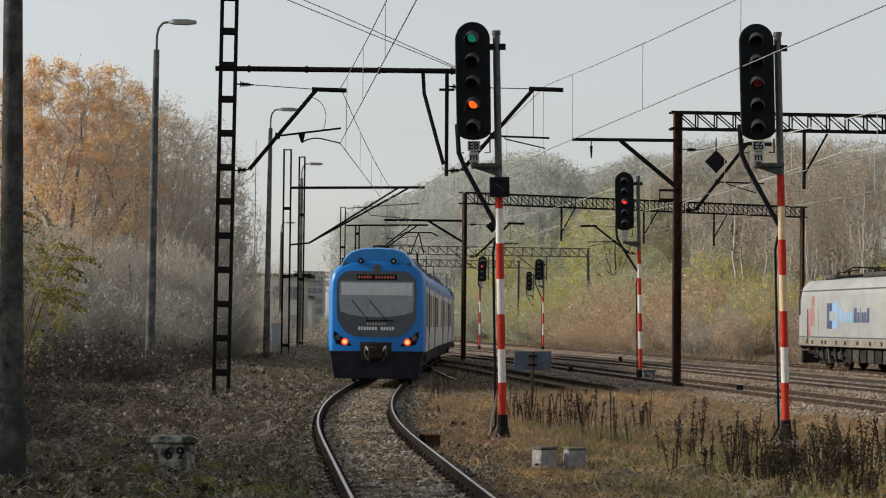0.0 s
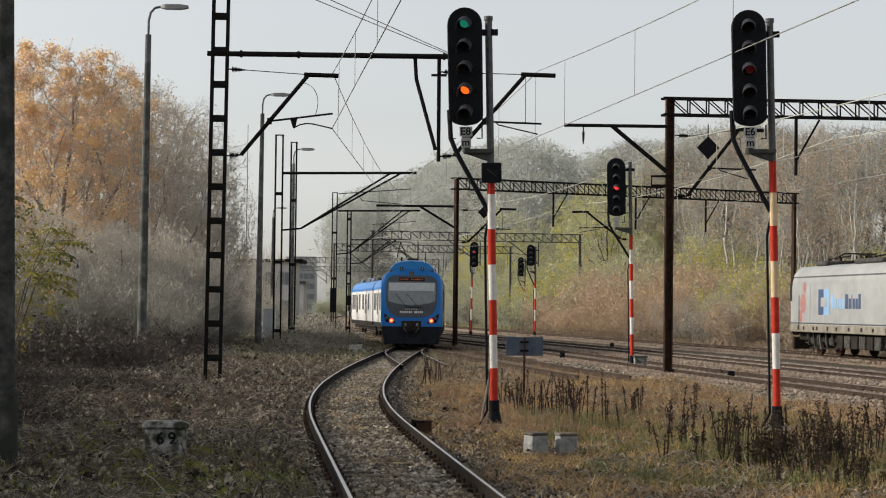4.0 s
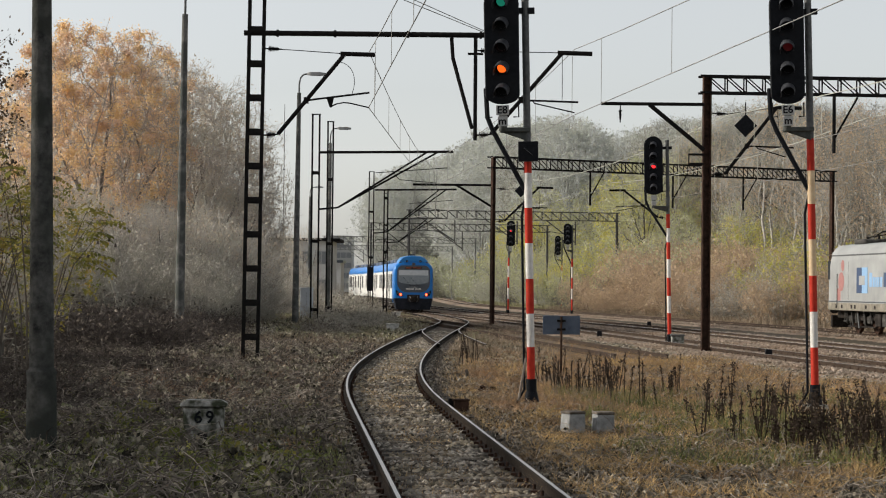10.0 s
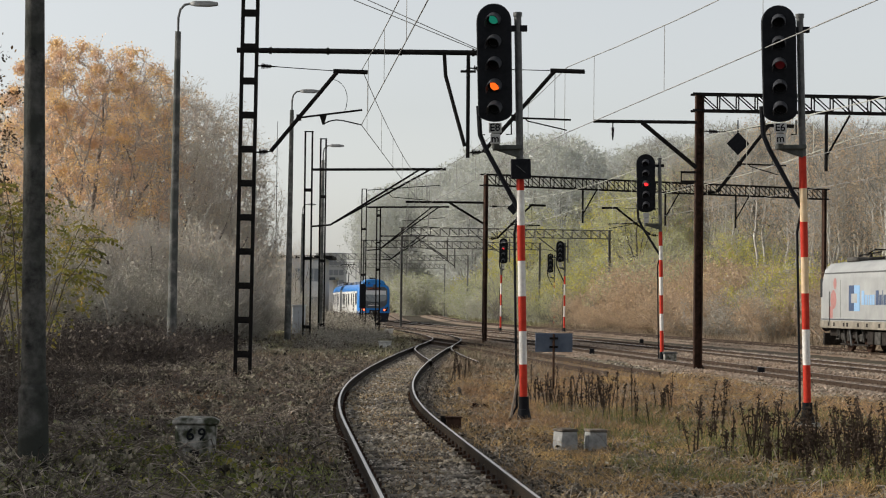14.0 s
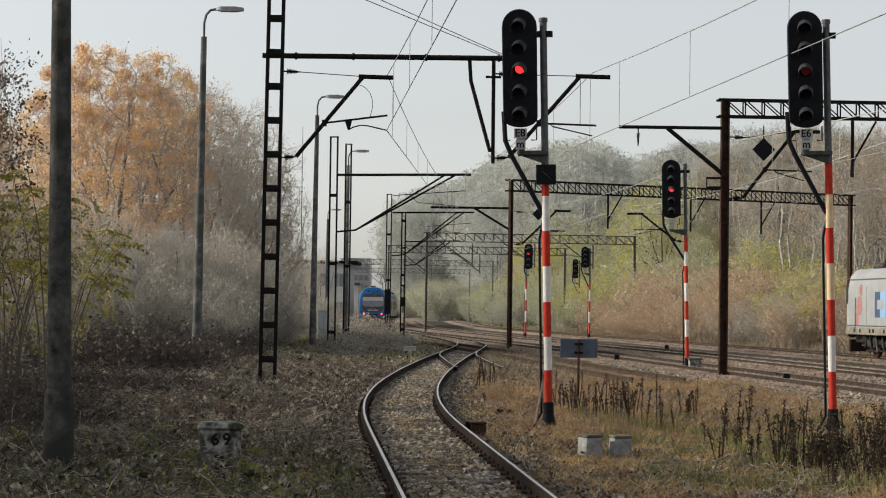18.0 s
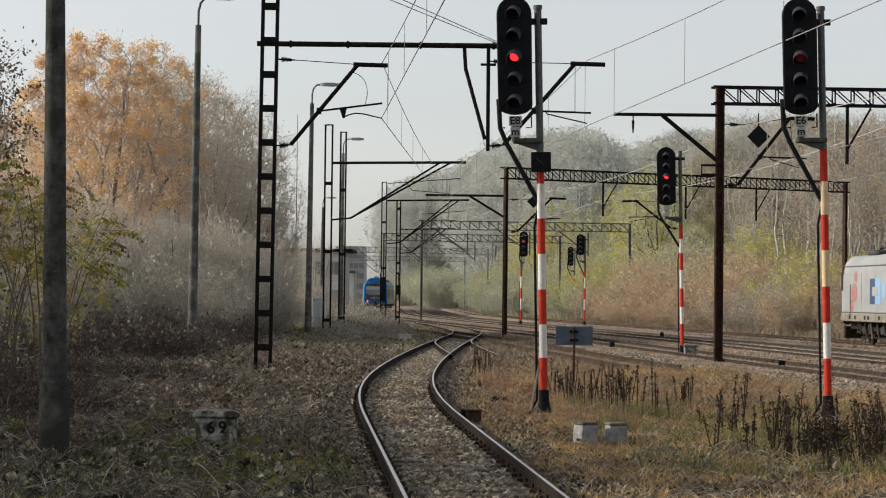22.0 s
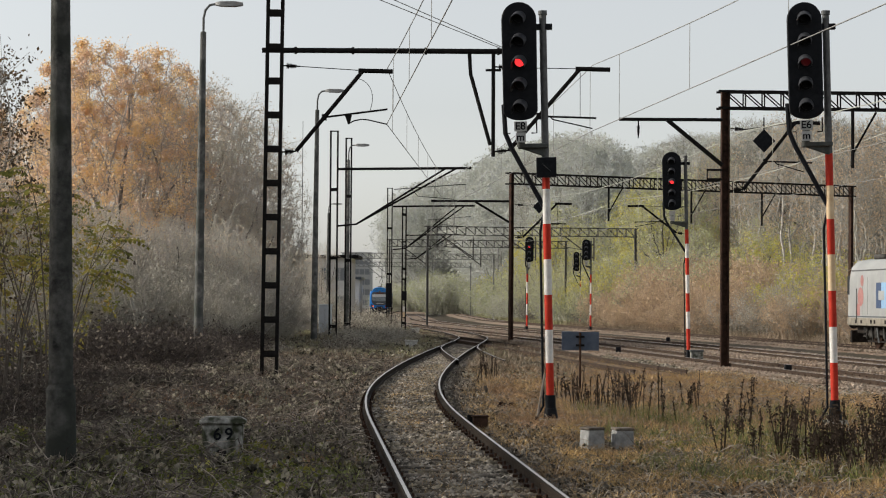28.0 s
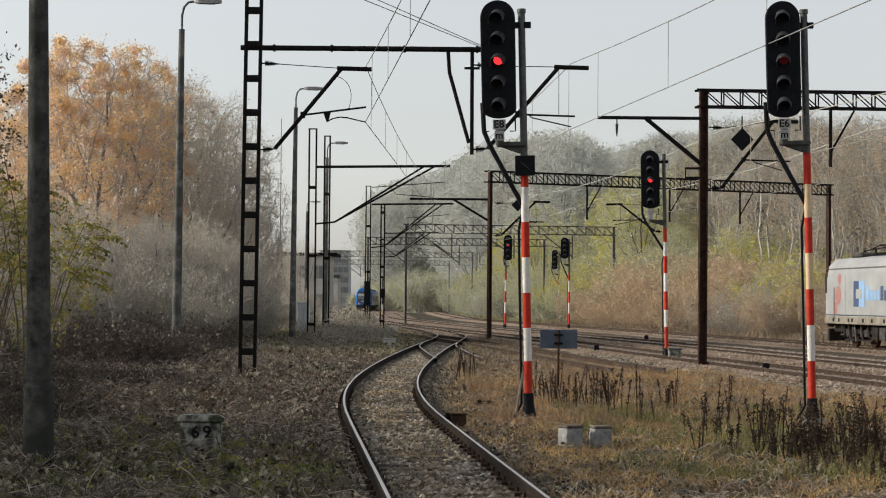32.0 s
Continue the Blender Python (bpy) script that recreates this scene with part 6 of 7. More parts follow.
    e = np.repeat(ends, sprays)
    way = P[e] - P[par[e]]
    way /= np.linalg.norm(way, axis=1)[:, None] + 1e-9
    way = way + rng.normal(scale=0.55, size=way.shape) + np.array([0, 0, 0.2])
    way /= np.linalg.norm(way, axis=1)[:, None]
    tips = P[e] + way * rng.uniform(0.25, 0.75, (len(e), 1))
    fa, fb = np.concatenate([a[~thick], P[e]]), np.concatenate([b[~thick], tips])
    fr0, fr1 = np.concatenate([r0[~thick], np.full(len(e), tip * 0.8)]), np.concatenate([r1[~thick], np.full(len(e), tip * 0.45)])
    v, f = prisms(fa, fb, fr0, fr1, 3)
    made.append(("branchwork", raw_mesh("branchwork", v, f, twig)))
    if leaf:
        w = rng.random(len(tips)) ** gather + 0.02
        q = tips * lumps
        clump = np.sin(q[:, 0] * 1.9 + seed) * np.sin(q[:, 1] * 1.7) * np.sin(q[:, 2] * 1.5 + seed)
        w *= np.clip(0.55 + 1.2 * lumps * clump, 0.08 / lumps, 1.5)
        if bare_side:
            w *= np.clip(0.6 + (tips[:, 2] - zc) / zh * 0.12 - tips[:, 0] / radius * bare_side, 0.08, 1.3)
        c = tips[rng.choice(len(tips), leaf_n, p=w / w.sum())] + rng.normal(scale=spread_l, size=(leaf_n, 3))
        v, f = flakes(c, leaf_size * rng.uniform(0.6, 1.4, leaf_n), rng)
        made.append(("crown", raw_mesh("crown", v, f, leaf)))
    return made


def shrub_kind(seed, height, radius, stems, twigs, thick, mat, leaf=None, leaf_n=0, leaf_size=0.05, upright=0.6, low=0.1, scatter=0.16, gather=1.0):
    """A shrub of many stems that fan out from its foot, each with rising side twigs and leaves along them."""
    rng = np.random.default_rng(seed)
    a = rng.uniform(0, math.tau, stems)
    lean = np.sqrt(rng.random(stems))
    foot = np.stack([np.cos(a), np.sin(a), np.zeros(stems)], 1) * (lean * radius * 0.45)[:, None]
    foot[:, 2] = -0.15
    h = height * rng.uniform(0.55, 1.05, stems) * (1 - 0.35 * lean ** 2)
    out = np.stack([np.cos(a), np.sin(a), np.zeros(stems)], 1) * (lean * radius * (1 - 0.4 * upright))[:, None]
    out += rng.normal(scale=0.12 * radius, size=(stems, 3)) * np.array([1, 1, 0])
    m1 = foot + out * 0.3 + np.stack([np.zeros(stems), np.zeros(stems), h * 0.4], 1)
    m2 = foot + out * 0.75 + np.stack([np.zeros(stems), np.zeros(stems), h * 0.75], 1) + rng.normal(scale=0.07 * radius, size=(stems, 3))
    m3 = foot + out * 1.05 + np.stack([np.zeros(stems), np.zeros(stems), h], 1) + rng.normal(scale=0.1 * radius, size=(stems, 3))
    line = np.stack([foot, m1, m2, m3], 1)
    k = rng.integers(0, stems, twigs)
    u = low + (1 - low) * rng.random(twigs) ** 0.7
    s = u * 2.999
    i = s.astype(int)
    p = line[k, i] + (line[k, i + 1] - line[k, i]) * (s - i)[:, None]
    w = rng.normal(size=(twigs, 3)) * np.array([0.7, 0.7, 0.35]) + np.array([0, 0, 0.3 + 0.6 * upright])
    w /= np.linalg.norm(w, axis=1)[:, None]
    ln = height * 0.17 * rng.uniform(0.4, 1.4, (twigs, 1)) * (1.15 - 0.5 * u[:, None])
    e = p + w * ln
    w2 = w + rng.normal(scale=0.5, size=w.shape)
    w2 /= np.linalg.norm(w2, axis=1)[:, None]
    g = e + w2 * ln * 0.7
    t0 = thick * rng.uniform(0.7, 1.3, stems)
    p0 = np.concatenate([foot, m1, m2, p, e])
    p1 = np.concatenate([m1, m2, m3, e, g])
    r0 = np.concatenate([t0, t0 * 0.75, t0 * 0.5, np.full(twigs, thick * 0.42), np.full(twigs, thick * 0.34)])
    r1 = np.concatenate([t0 * 0.75, t0 * 0.5, t0 * 0.3, np.full(twigs, thick * 0.34), np.full(twigs, thick * 0.2)])
    v, f = prisms(p0, p1, r0, r1, 3)
    made = [("branchwork", raw_mesh("branchwork", v, f, mat))]
    if leaf:
        j = rng.integers(0, max(1, int(twigs * gather)), leaf_n)
        c = p[j] + (g[j] - p[j]) * rng.random((leaf_n, 1)) + rng.normal(scale=scatter, size=(leaf_n, 3))
        c[:, 2] = np.maximum(c[:, 2], 0.02)
        v, f = flakes(c, leaf_size * rng.uniform(0.6, 1.4, leaf_n), rng)
        made.append(("crown", raw_mesh("crown", v, f, leaf)))
    return made


OAK = [grown_kind(11, 14.0, 4.5, 3.0, 2300, OAK_BARK, OAK_TWIG, OAK_LEAF, 66000, 0.058, bare_side=0.26, flat=2.6, spread_l=0.15, gather=7.0, lumps=1.8, tip=0.013, sprays=2), grown_kind(12, 14.0, 4.4, 2.6, 1800, OAK_BARK, OAK_TWIG, OAK_LEAF, 40000, 0.055, bare_side=0.2, lumps=1.8, gather=5.0, spread_l=0.13, tip=0.013, sprays=2)]
HALF_BARE = [grown_kind(21 + k, 12.5, 3.4, 1.8, 1700, OAK_BARK, MAUVE_TWIG, PALE_LEAF, (4500, 7500)[k], 0.055, rise=0.22, sprays=3, tip=0.013, gather=4.0, spread_l=0.12) for k in range(2)]
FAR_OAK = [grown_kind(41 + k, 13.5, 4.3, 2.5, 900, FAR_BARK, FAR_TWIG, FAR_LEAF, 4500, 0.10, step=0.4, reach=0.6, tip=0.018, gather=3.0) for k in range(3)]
WOOD = [grown_kind(31 + k, 13.0, (3.6, 3.0, 3.9, 3.3)[k], (5.4, 6.2, 5.0, 5.8)[k], 1000, WOOD_BARK, WOOD_TWIG, WOOD_LEAF, 1500, 0.06, step=0.36, reach=0.55, rise=0.2, tip=0.017, sprays=3, gather=4.0, spread_l=0.15) for k in range(4)]
BIRCHES = [grown_kind(51 + k, 12.5, 1.7, 4.4, 650, BIRCH, WOOD_TWIG, BUSH_LEAF, 1500, 0.055, step=0.34, reach=0.45, rise=0.32, tip=0.013) for k in range(2)]
LEAFY = [grown_kind(161 + k, 10.0, 3.2, 1.2, 700, WOOD_BARK, WOOD_TWIG, (OLIVE_LEAF, GREEN_LEAF, OLIVE_LEAF)[k], 7500, 0.075, step=0.34, reach=0.5, rise=0.25, tip=0.015, sprays=2, gather=2.5, spread_l=0.2) for k in range(3)]
SAPLING = [plant_kind(121 + k, 7.0, 2, 0.35, (4, 3), THICKET_TWIG, None, first=0.15, upright=1.0, min_r=0.012, thin=0.17) for k in range(3)]
BARE = [grown_kind(61 + k, 8.0, 1.9, 1.2, 520, TRUNK, MAUVE_TWIG, PALE_LEAF, 500, 0.06, step=0.26, reach=0.38, rise=0.4, tip=0.013, gather=4.0) for k in range(3)]
THICKET = [shrub_kind(101 + k, 4.4, 2.3, 44, 360, 0.028, THICKET_TWIG, THICKET_LEAF, 2600, 0.045, 0.8, gather=0.5) for k in range(3)]
PALE_THICKET = [shrub_kind(105 + k, 4.6, 2.2, 50, 460, 0.026, MAUVE_TWIG, PALE_LEAF, 1600, 0.045, 0.85, gather=0.5) for k in range(2)]
MOUND = [shrub_kind(111 + k, 1.3, 1.4, 80, 800, 0.011, DARK_BRAMBLE, LITTER, 420, 0.045, 0.2, 0.0) for k in range(2)]
LOW = [shrub_kind(131 + k, 1.6, 1.4, 46, 420, 0.014, NEAR_TWIG, (THICKET_LEAF, DUSTY_LEAF, LITTER)[k], 620, 0.06, 0.5, 0.0) for k in range(3)]
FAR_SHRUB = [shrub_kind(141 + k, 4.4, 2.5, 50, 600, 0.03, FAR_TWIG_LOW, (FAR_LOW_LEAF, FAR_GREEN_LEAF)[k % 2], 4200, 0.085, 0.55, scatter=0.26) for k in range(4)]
GREEN = [shrub_kind(71 + k, 5.0, 2.7, 50, 420, 0.028, WOOD_TWIG, GREEN_LEAF, 5200, 0.07, 0.6, scatter=0.2, gather=0.5) for k in range(3)]
OLIVE = [shrub_kind(75 + k, 5.0, 2.7, 50, 420, 0.028, WOOD_TWIG, OLIVE_LEAF, 3600, 0.07, 0.6, scatter=0.2, gather=0.5) for k in range(2)]
TAWNY = [shrub_kind(81 + k, 3.2, 2.1, 56, 420, 0.022, TAWNY_TWIG, BUSH_LEAF, 2300, 0.06, 0.7, gather=0.35) for k in range(3)]
GREY_SCRUB = [shrub_kind(85 + k, 3.2, 2.1, 56, 420, 0.022, (THICKET_TWIG, TAWNY_TWIG)[k], (THICKET_LEAF, BUSH_LEAF)[k], 1300, 0.055, 0.7, gather=0.35) for k in range(2)]
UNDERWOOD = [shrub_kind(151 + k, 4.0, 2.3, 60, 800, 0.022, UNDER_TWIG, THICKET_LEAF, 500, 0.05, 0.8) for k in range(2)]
HEDGE = grown_kind(95, 4.6, 1.9, 0.5, 320, TRUNK, NEAR_TWIG, YOUNG_LEAF, 2100, 0.045, step=0.2, reach=0.3, rise=0.25, tip=0.007, sprays=2, spread_l=0.06, gather=4.0)


def pinnate_kind(seed, height, stems, fronds):
    """A young tree of few arching stems that carry long drooping fronds of paired leaflets and dark seed clusters."""
    rng = random.Random(seed)
    wood_s, vs, fs, seeds = Shape(), [], [], Shape()
    for k in range(stems):
        a = k * math.tau / stems + rng.uniform(-0.4, 0.4)
        out = Vector((math.cos(a), math.sin(a), 0))
        h = height * rng.uniform(0.65, 1.0)
        pts = [Vector((0, 0, -0.2)) + out * 0.12, out * 0.25 + Vector((0, 0, h * 0.4)), out * 0.6 + Vector((0, 0, h * 0.78)), out * rng.uniform(0.85, 1.25) + Vector((0, 0, h))]
        for p, q, r0, r1 in zip(pts, pts[1:], (0.016, 0.012, 0.008), (0.012, 0.008, 0.004)):
            wood_s.rod(p, q, r0, r1, 5, False)
        for _ in range(fronds):
            u = rng.uniform(2.0, 2.99)
            base = pts[int(u)].lerp(pts[int(u) + 1], u - int(u))
            b = a + rng.gauss(0, 1.1)
            way = Vector((math.cos(b), math.sin(b), rng.uniform(0.0, 0.5)))
            ln = rng.uniform(0.35, 0.6)
            last = base
            for n in range(1, 9):
                w = n / 8
                p = base + way * (ln * w) + Vector((0, 0, -0.35 * ln * w * w))
                wood_s.rod(last, p, 0.004, 0.003, 3, False)
                last = p
                side = Vector((-way.y, way.x, 0)).normalized()
                for sg in (-1, 1):
                    if rng.random() < 0.18:
                        continue
                    tip = p + side * (sg * 0.13 * (1.15 - 0.5 * w)) + Vector((0, 0, -0.05 - 0.04 * rng.random())) + way * 0.02
                    m = p.lerp(tip, 0.5)
                    e = way.normalized() * 0.025
                    i0 = len(vs)
                    vs.extend([p, m + e, tip, m - e])
                    fs.append((i0, i0 + 1, i0 + 2, i0 + 3))
        if k % 2 == 0:
            for _ in range(4):
                c0 = pts[3] + Vector((rng.gauss(0, 0.12), rng.gauss(0, 0.12), -0.25 + rng.gauss(0, 0.12)))
                seeds.rod(c0 - Vector((0, 0, 0.025)), c0 + Vector((0, 0, 0.03)), 0.022, 0.010, 6)
    return [("stem", wood_s.mesh("stem", BARK)), ("crown", raw_mesh("crown", [tuple(v) for v in vs], fs, PINNATE_LEAF)), ("seed_heads", seeds.mesh("seed_heads", DARK_BRAMBLE))]


PINNATE = [pinnate_kind(7 + k, 3.95, 8, 7) for k in range(2)]
for x, y, sc, rz in ((-6.6, 32, 1.1, 0), (-7.75, 33, 1.02, 110), (-8.3, 36.5, 1.05, 210)):
    plant(PINNATE[int(y) % 2], "sumac_shrub", x, y, sc, rz, "young tree with drooping yellow-green paired leaflets and dark seed heads", "tree", "young trees on the bank")
DUSKY = grown_kind(97, 6.7, 1.5, 1.6, 420, TRUNK, NEAR_TWIG, DUSKY_LEAF, 4200, 0.034, step=0.22, reach=0.32, rise=0.25, tip=0.007, sprays=2, spread_l=0.1, gather=3.0)
for x, y, sc in ((-9.15, 36, 1.0), (-10.6, 41, 1.05)):
    plant(DUSKY, "dusky_tree", x, y, sc, 30 * y, "slender tree with dark withered brown leaves", "tree", "young trees on the bank")

for k, x, y, sc, rz, label in ((0, -16.9, 97, 1.0, 0, "large oak with a dense orange autumn crown"), (1, -23.6, 110, 0.82, 80, "oak with an orange autumn crown"), (1, -21.6, 84, 0.70, 200, "oak with an orange autumn crown")):
    plant(OAK[k], "oak_tree", x, y, sc, rz, label, "tree", "oaks on the bank")
for k, x, y, sc, rz in ((0, -13.6, 100, 1.02, 200), (1, -12.3, 104, 0.98, 10), (1, -15.0, 106, 1.1, 90), (1, -11.3, 110, 0.78, 50), (0, -10.6, 108, 0.55, 130), (1, -19.0, 105, 0.98, 10), (0, -13.2, 112, 1.05, 160), (1, -17.0, 108, 1.1, 250)):
    plant(HALF_BARE[k], "half_bare_oak", x, y, sc, rz, "half bare oak with a thin tawny crown", "tree", "half bare oaks on the bank")
# Unseen oaks beside the bank, added to throw shade over it.
for x, y, sc, rz in ((-19.5, 46, 0.45, 60), (-18.6, 38, 0.42, 120), (-19.4, 30, 0.56, 200), (-18.8, 22.5, 0.56, 250), (-19.2, 15, 0.58, 310)):
    plant(OAK[int(y) % 2], "edge_oak", x, y, sc, rz, "oak at the edge of the shading wood", "tree", "oaks at the wood's edge")
for x, y, sc, rz in ((-24, 42, 0.55, 15), (-24, 34, 0.58, 75), (-24.5, 26, 0.8, 155), (-24, 18, 0.8, 215), (-23, 9, 0.8, 15), (-17.5, 6, 0.58, 95)):
    plant(OAK[int(y) % 2], "edge_oak", x, y, sc, rz, "oak at the edge of the shading wood", "tree", "oaks at the wood's edge")
rr = random.Random(6)
for k in range(22):
    y = rr.uniform(84, 95)
    plant(BARE[k % 3], "bare_tree", -21.5 + 0.52 * k + rr.uniform(-0.4, 0.4), y, rr.uniform(0.5, 0.85) - 0.004 * k, rr.uniform(0, 360), "leafless grey tree in front of the oaks", "tree", "bare trees before the oaks")
rr = random.Random(5)
for k in range(16):
    y = rr.uniform(106, 150)
    x = -12.2 - (y - 100) * 0.035 - rr.uniform(0.2, 5)
    plant(BARE[k % 3], "bare_tree", x, y, rr.uniform(0.7, 1.1), rr.uniform(0, 360), "leafless grey tree in the thicket on the bank", "tree", "bare trees on the bank")
for k in range(60):
    y = rr.uniform(72, 112)
    x = max(-9.8 - rr.uniform(0, 13), -0.235 * y)
    plant(SAPLING[k % 3], "sapling", x, y, rr.uniform(0.6, 1.1), rr.uniform(0, 360), "thin leafless sapling in the thicket on the bank", "sapling", "saplings on the bank")
for k in range(74):
    y = rr.uniform(54, 80)
    x = -8.4 - rr.uniform(0, 11) + max(0, (y - 66) * 0.03)
    plant(MOUND[k % 2], "bramble_mound", x, y, rr.uniform(0.85, 1.4), rr.uniform(0, 360), "dark leafless bramble mound on the bank", "bramble", "brambles on the bank")
for k in range(110):
    y = rr.uniform(74, 175)
    x = float(line_x("A", y)) - 3.4 - rr.uniform(0, 3.4)
    if -0.092 < x / y < -0.068 and y < 117:
        continue
    plant(LOW[k % 3], "verge_bush", x, y, rr.uniform(0.3, 0.6) if y < 110 else rr.uniform(0.3, 0.6), rr.uniform(0, 360), "low grey-brown tangled bush on the verge", "bush", "verge bushes")
for k in range(86):
    y = rr.uniform(72, 115)
    x = max(-10.0 - rr.uniform(0, 12) - max(0, (75 - y) * 0.05), -0.232 * y)
    plant(THICKET[k % 3], "bare_bush", x, y, rr.uniform(0.55, 1.1), rr.uniform(0, 360), "grey-brown leafless bush on the bank", "bush", "bare bushes on the bank")
for k in range(34):
    y = rr.uniform(86, 106)
    plant(PALE_THICKET[k % 2], "bare_bush", -y * rr.uniform(0.116, 0.152), y, rr.uniform(0.75, 1.25), rr.uniform(0, 360), "pale grey leafless bush on the bank", "bush", "bare bushes on the bank")
for k in range(16):
    y = rr.uniform(96, 112)
    plant(THICKET[k % 3], "bare_bush", -y * rr.uniform(0.094, 0.12), y, rr.uniform(0.4, 0.75), rr.uniform(0, 360), "olive-grey leafless bush on the bank", "bush", "bare bushes on the bank")
for k in range(22):
    y = rr.uniform(42, 56)
    plant(MOUND[k % 2], "bramble_mound", -y * rr.uniform(0.135, 0.215), y, rr.uniform(0.3, 0.6), rr.uniform(0, 360), "dark leafless bramble mound on the bank", "bramble", "brambles on the bank")
for k in range(26):
    y = rr.uniform(30, 46)
    plant(MOUND[k % 2], "bramble_mound", -y * rr.uniform(0.195, 0.27), y, rr.uniform(0.4, 0.75), rr.uniform(0, 360), "dark leafless bramble mound on the bank", "bramble", "brambles on the bank")
for x, y, sc in ((-9.3, 42, 0.9), (-10.6, 48, 1.0), (-11.6, 56, 1.1)):
    plant(HEDGE, "young_tree", x, y, sc, rr.uniform(0, 360), "young tree with sparse yellow-green leaves", "tree", "young trees on the bank")
for x, y, sc in ((-7.1, 108, 0.75), (-6.6, 120, 0.8), (-6.0, 118, 0.6), (-5.6, 150, 0.7), (-7.3, 145, 0.9), (-6.8, 132, 0.9), (-7.0, 139, 1.0), (-8.0, 150, 1.1), (-7.6, 158, 1.0), (-8.6, 165, 1.1), (-6.6, 161, 0.9), (-7.2, 165, 1.0), (-7.9, 169, 1.0), (-8.7, 172, 1.1), (-9.3, 176, 1.2), (-9.9, 168, 1.2)):
    plant(LOW[int(y) % 3], "bare_bush", x, y, sc, rr.uniform(0, 360), "low tangled bush between the lattice masts", "bush", "bushes between the masts")


def hill(n, y0, y1, m0, m1, kinds, name, label, category, group, s0, s1, seed):
    r = random.Random(seed)
    for k in range(n):
        y = y0 + (y1 - y0) * (k + r.random()) / n
        x = float(line_x("M", y)) + r.uniform(m0, m1)
        if x / y > 0.30:
            continue
        plant(r.choice(kinds), name, x, y, r.uniform(s0, s1), r.uniform(0, 360), label, category, group)


# height of the wood's edge over the eye, for each metre of distance, by its bearing
WOOD_TOP = ((-0.06, 0.020), (-0.03, 0.058), (0.0, 0.068), (0.012, 0.074), (0.028, 0.079), (0.045, 0.088), (0.058, 0.085), (0.07, 0.070), (0.083, 0.075), (0.10, 0.086), (0.125, 0.093), (0.15, 0.096), (0.25, 0.097))


def wood(n, y0, y1, m0, m1, kinds, name, label, group, seed, tall=13.0, lo=0.78):
    """Trees of a wood whose crowns close at the height of its edge."""
    r = random.Random(seed)
    for k in range(n):
        y = y0 + (y1 - y0) * (k + r.random()) / n
        x = float(line_x("M", y)) + r.uniform(m0, m1)
        b = x / y
        if not -0.05 < b < 0.28:
            continue
        top = 1.85 + y * float(np.interp(b, [p[0] for p in WOOD_TOP], [p[1] for p in WOOD_TOP]))
        sc = (top - gz(x, y)) / tall * r.uniform(lo, 1.0)
        if 0.35 < sc < 2.6:
            plant(r.choice(kinds), name, x, y, sc, r.uniform(0, 360), label, "tree", group)


wood(70, 112, 215, 28, 48, WOOD, "bare_tree", "tall leafless grey-brown tree in the hillside wood", "hillside wood", 1)
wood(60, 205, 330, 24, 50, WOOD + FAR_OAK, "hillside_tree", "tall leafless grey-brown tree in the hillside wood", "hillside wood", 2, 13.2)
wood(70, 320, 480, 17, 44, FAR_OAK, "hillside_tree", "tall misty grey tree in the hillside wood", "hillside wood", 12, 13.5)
wood(12, 124, 150, 24.5, 30, BIRCHES, "birch_tree", "slender pale birch with few leaves on the hillside", "hillside birches", 5, 12.5, 0.7)
for b, y, sc, rz, ln in ((0.225, 121, 1.0, 75, 8), (0.217, 124, 0.95, 130, -4), (0.193, 127, 0.9, 255, 5), (0.179, 131, 0.85, 310, -4)):
    plant(BIRCHES[rz % 2], "birch_tree", b * y, y, sc, rz, "leaning pale birch trunk with few leaves on the hillside", "tree", "hillside birches", lean=ln)
wood(26, 118, 190, 24, 34, BIRCHES, "birch_tree", "slender pale birch with few leaves on the hillside", "hillside birches", 3, 12.5, 0.6)
hill(30, 178, 300, 20, 33, LEAFY, "leafy_tree", "slender tree with thin yellow-green autumn leaves on the hillside", "tree", "leafy hillside trees", 0.9, 1.35, 41)
hill(8, 150, 190, 24, 34, LEAFY, "leafy_tree", "slender tree with thin yellow-green autumn leaves on the hillside", "tree", "leafy hillside trees", 0.6, 0.85, 42)
hill(64, 100, 215, 20, 29, GREEN, "leafy_bush", "tall bush with yellow-green autumn leaves on the hillside", "bush", "green hillside bushes", 0.55, 1.05, 4)
hill(12, 165, 205, 20, 25, GREEN, "leafy_bush", "tall bush with yellow-green autumn leaves on the hillside", "bush", "green hillside bushes", 1.0, 1.5, 44)
hill(90, 150, 340, 18, 30, OLIVE + GREEN[:1], "leafy_bush", "tall olive-green bush on the hillside", "bush", "green hillside bushes", 0.8, 1.5, 14)
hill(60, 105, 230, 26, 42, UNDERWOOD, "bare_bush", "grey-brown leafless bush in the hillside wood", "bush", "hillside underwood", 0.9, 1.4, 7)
hill(40, 95, 148, 16.6, 22, GREY_SCRUB + TAWNY[:1], "scrub_bush", "grey-brown dry scrub bush at the foot of the hillside", "bush", "tawny scrub", 0.6, 1.3, 61)
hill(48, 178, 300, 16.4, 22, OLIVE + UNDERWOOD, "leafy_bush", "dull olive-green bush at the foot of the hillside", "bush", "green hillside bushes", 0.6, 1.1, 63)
hill(46, 138, 180, 16.6, 22, TAWNY, "tawny_bush", "tawny dry scrub bush at the foot of the hillside", "bush", "tawny scrub", 0.7, 1.3, 6)
hill(16, 95, 140, 19, 25, GREY_SCRUB, "scrub_bush", "tall grey-brown bush on the hillside", "bush", "tawny scrub", 0.9, 1.5, 62)
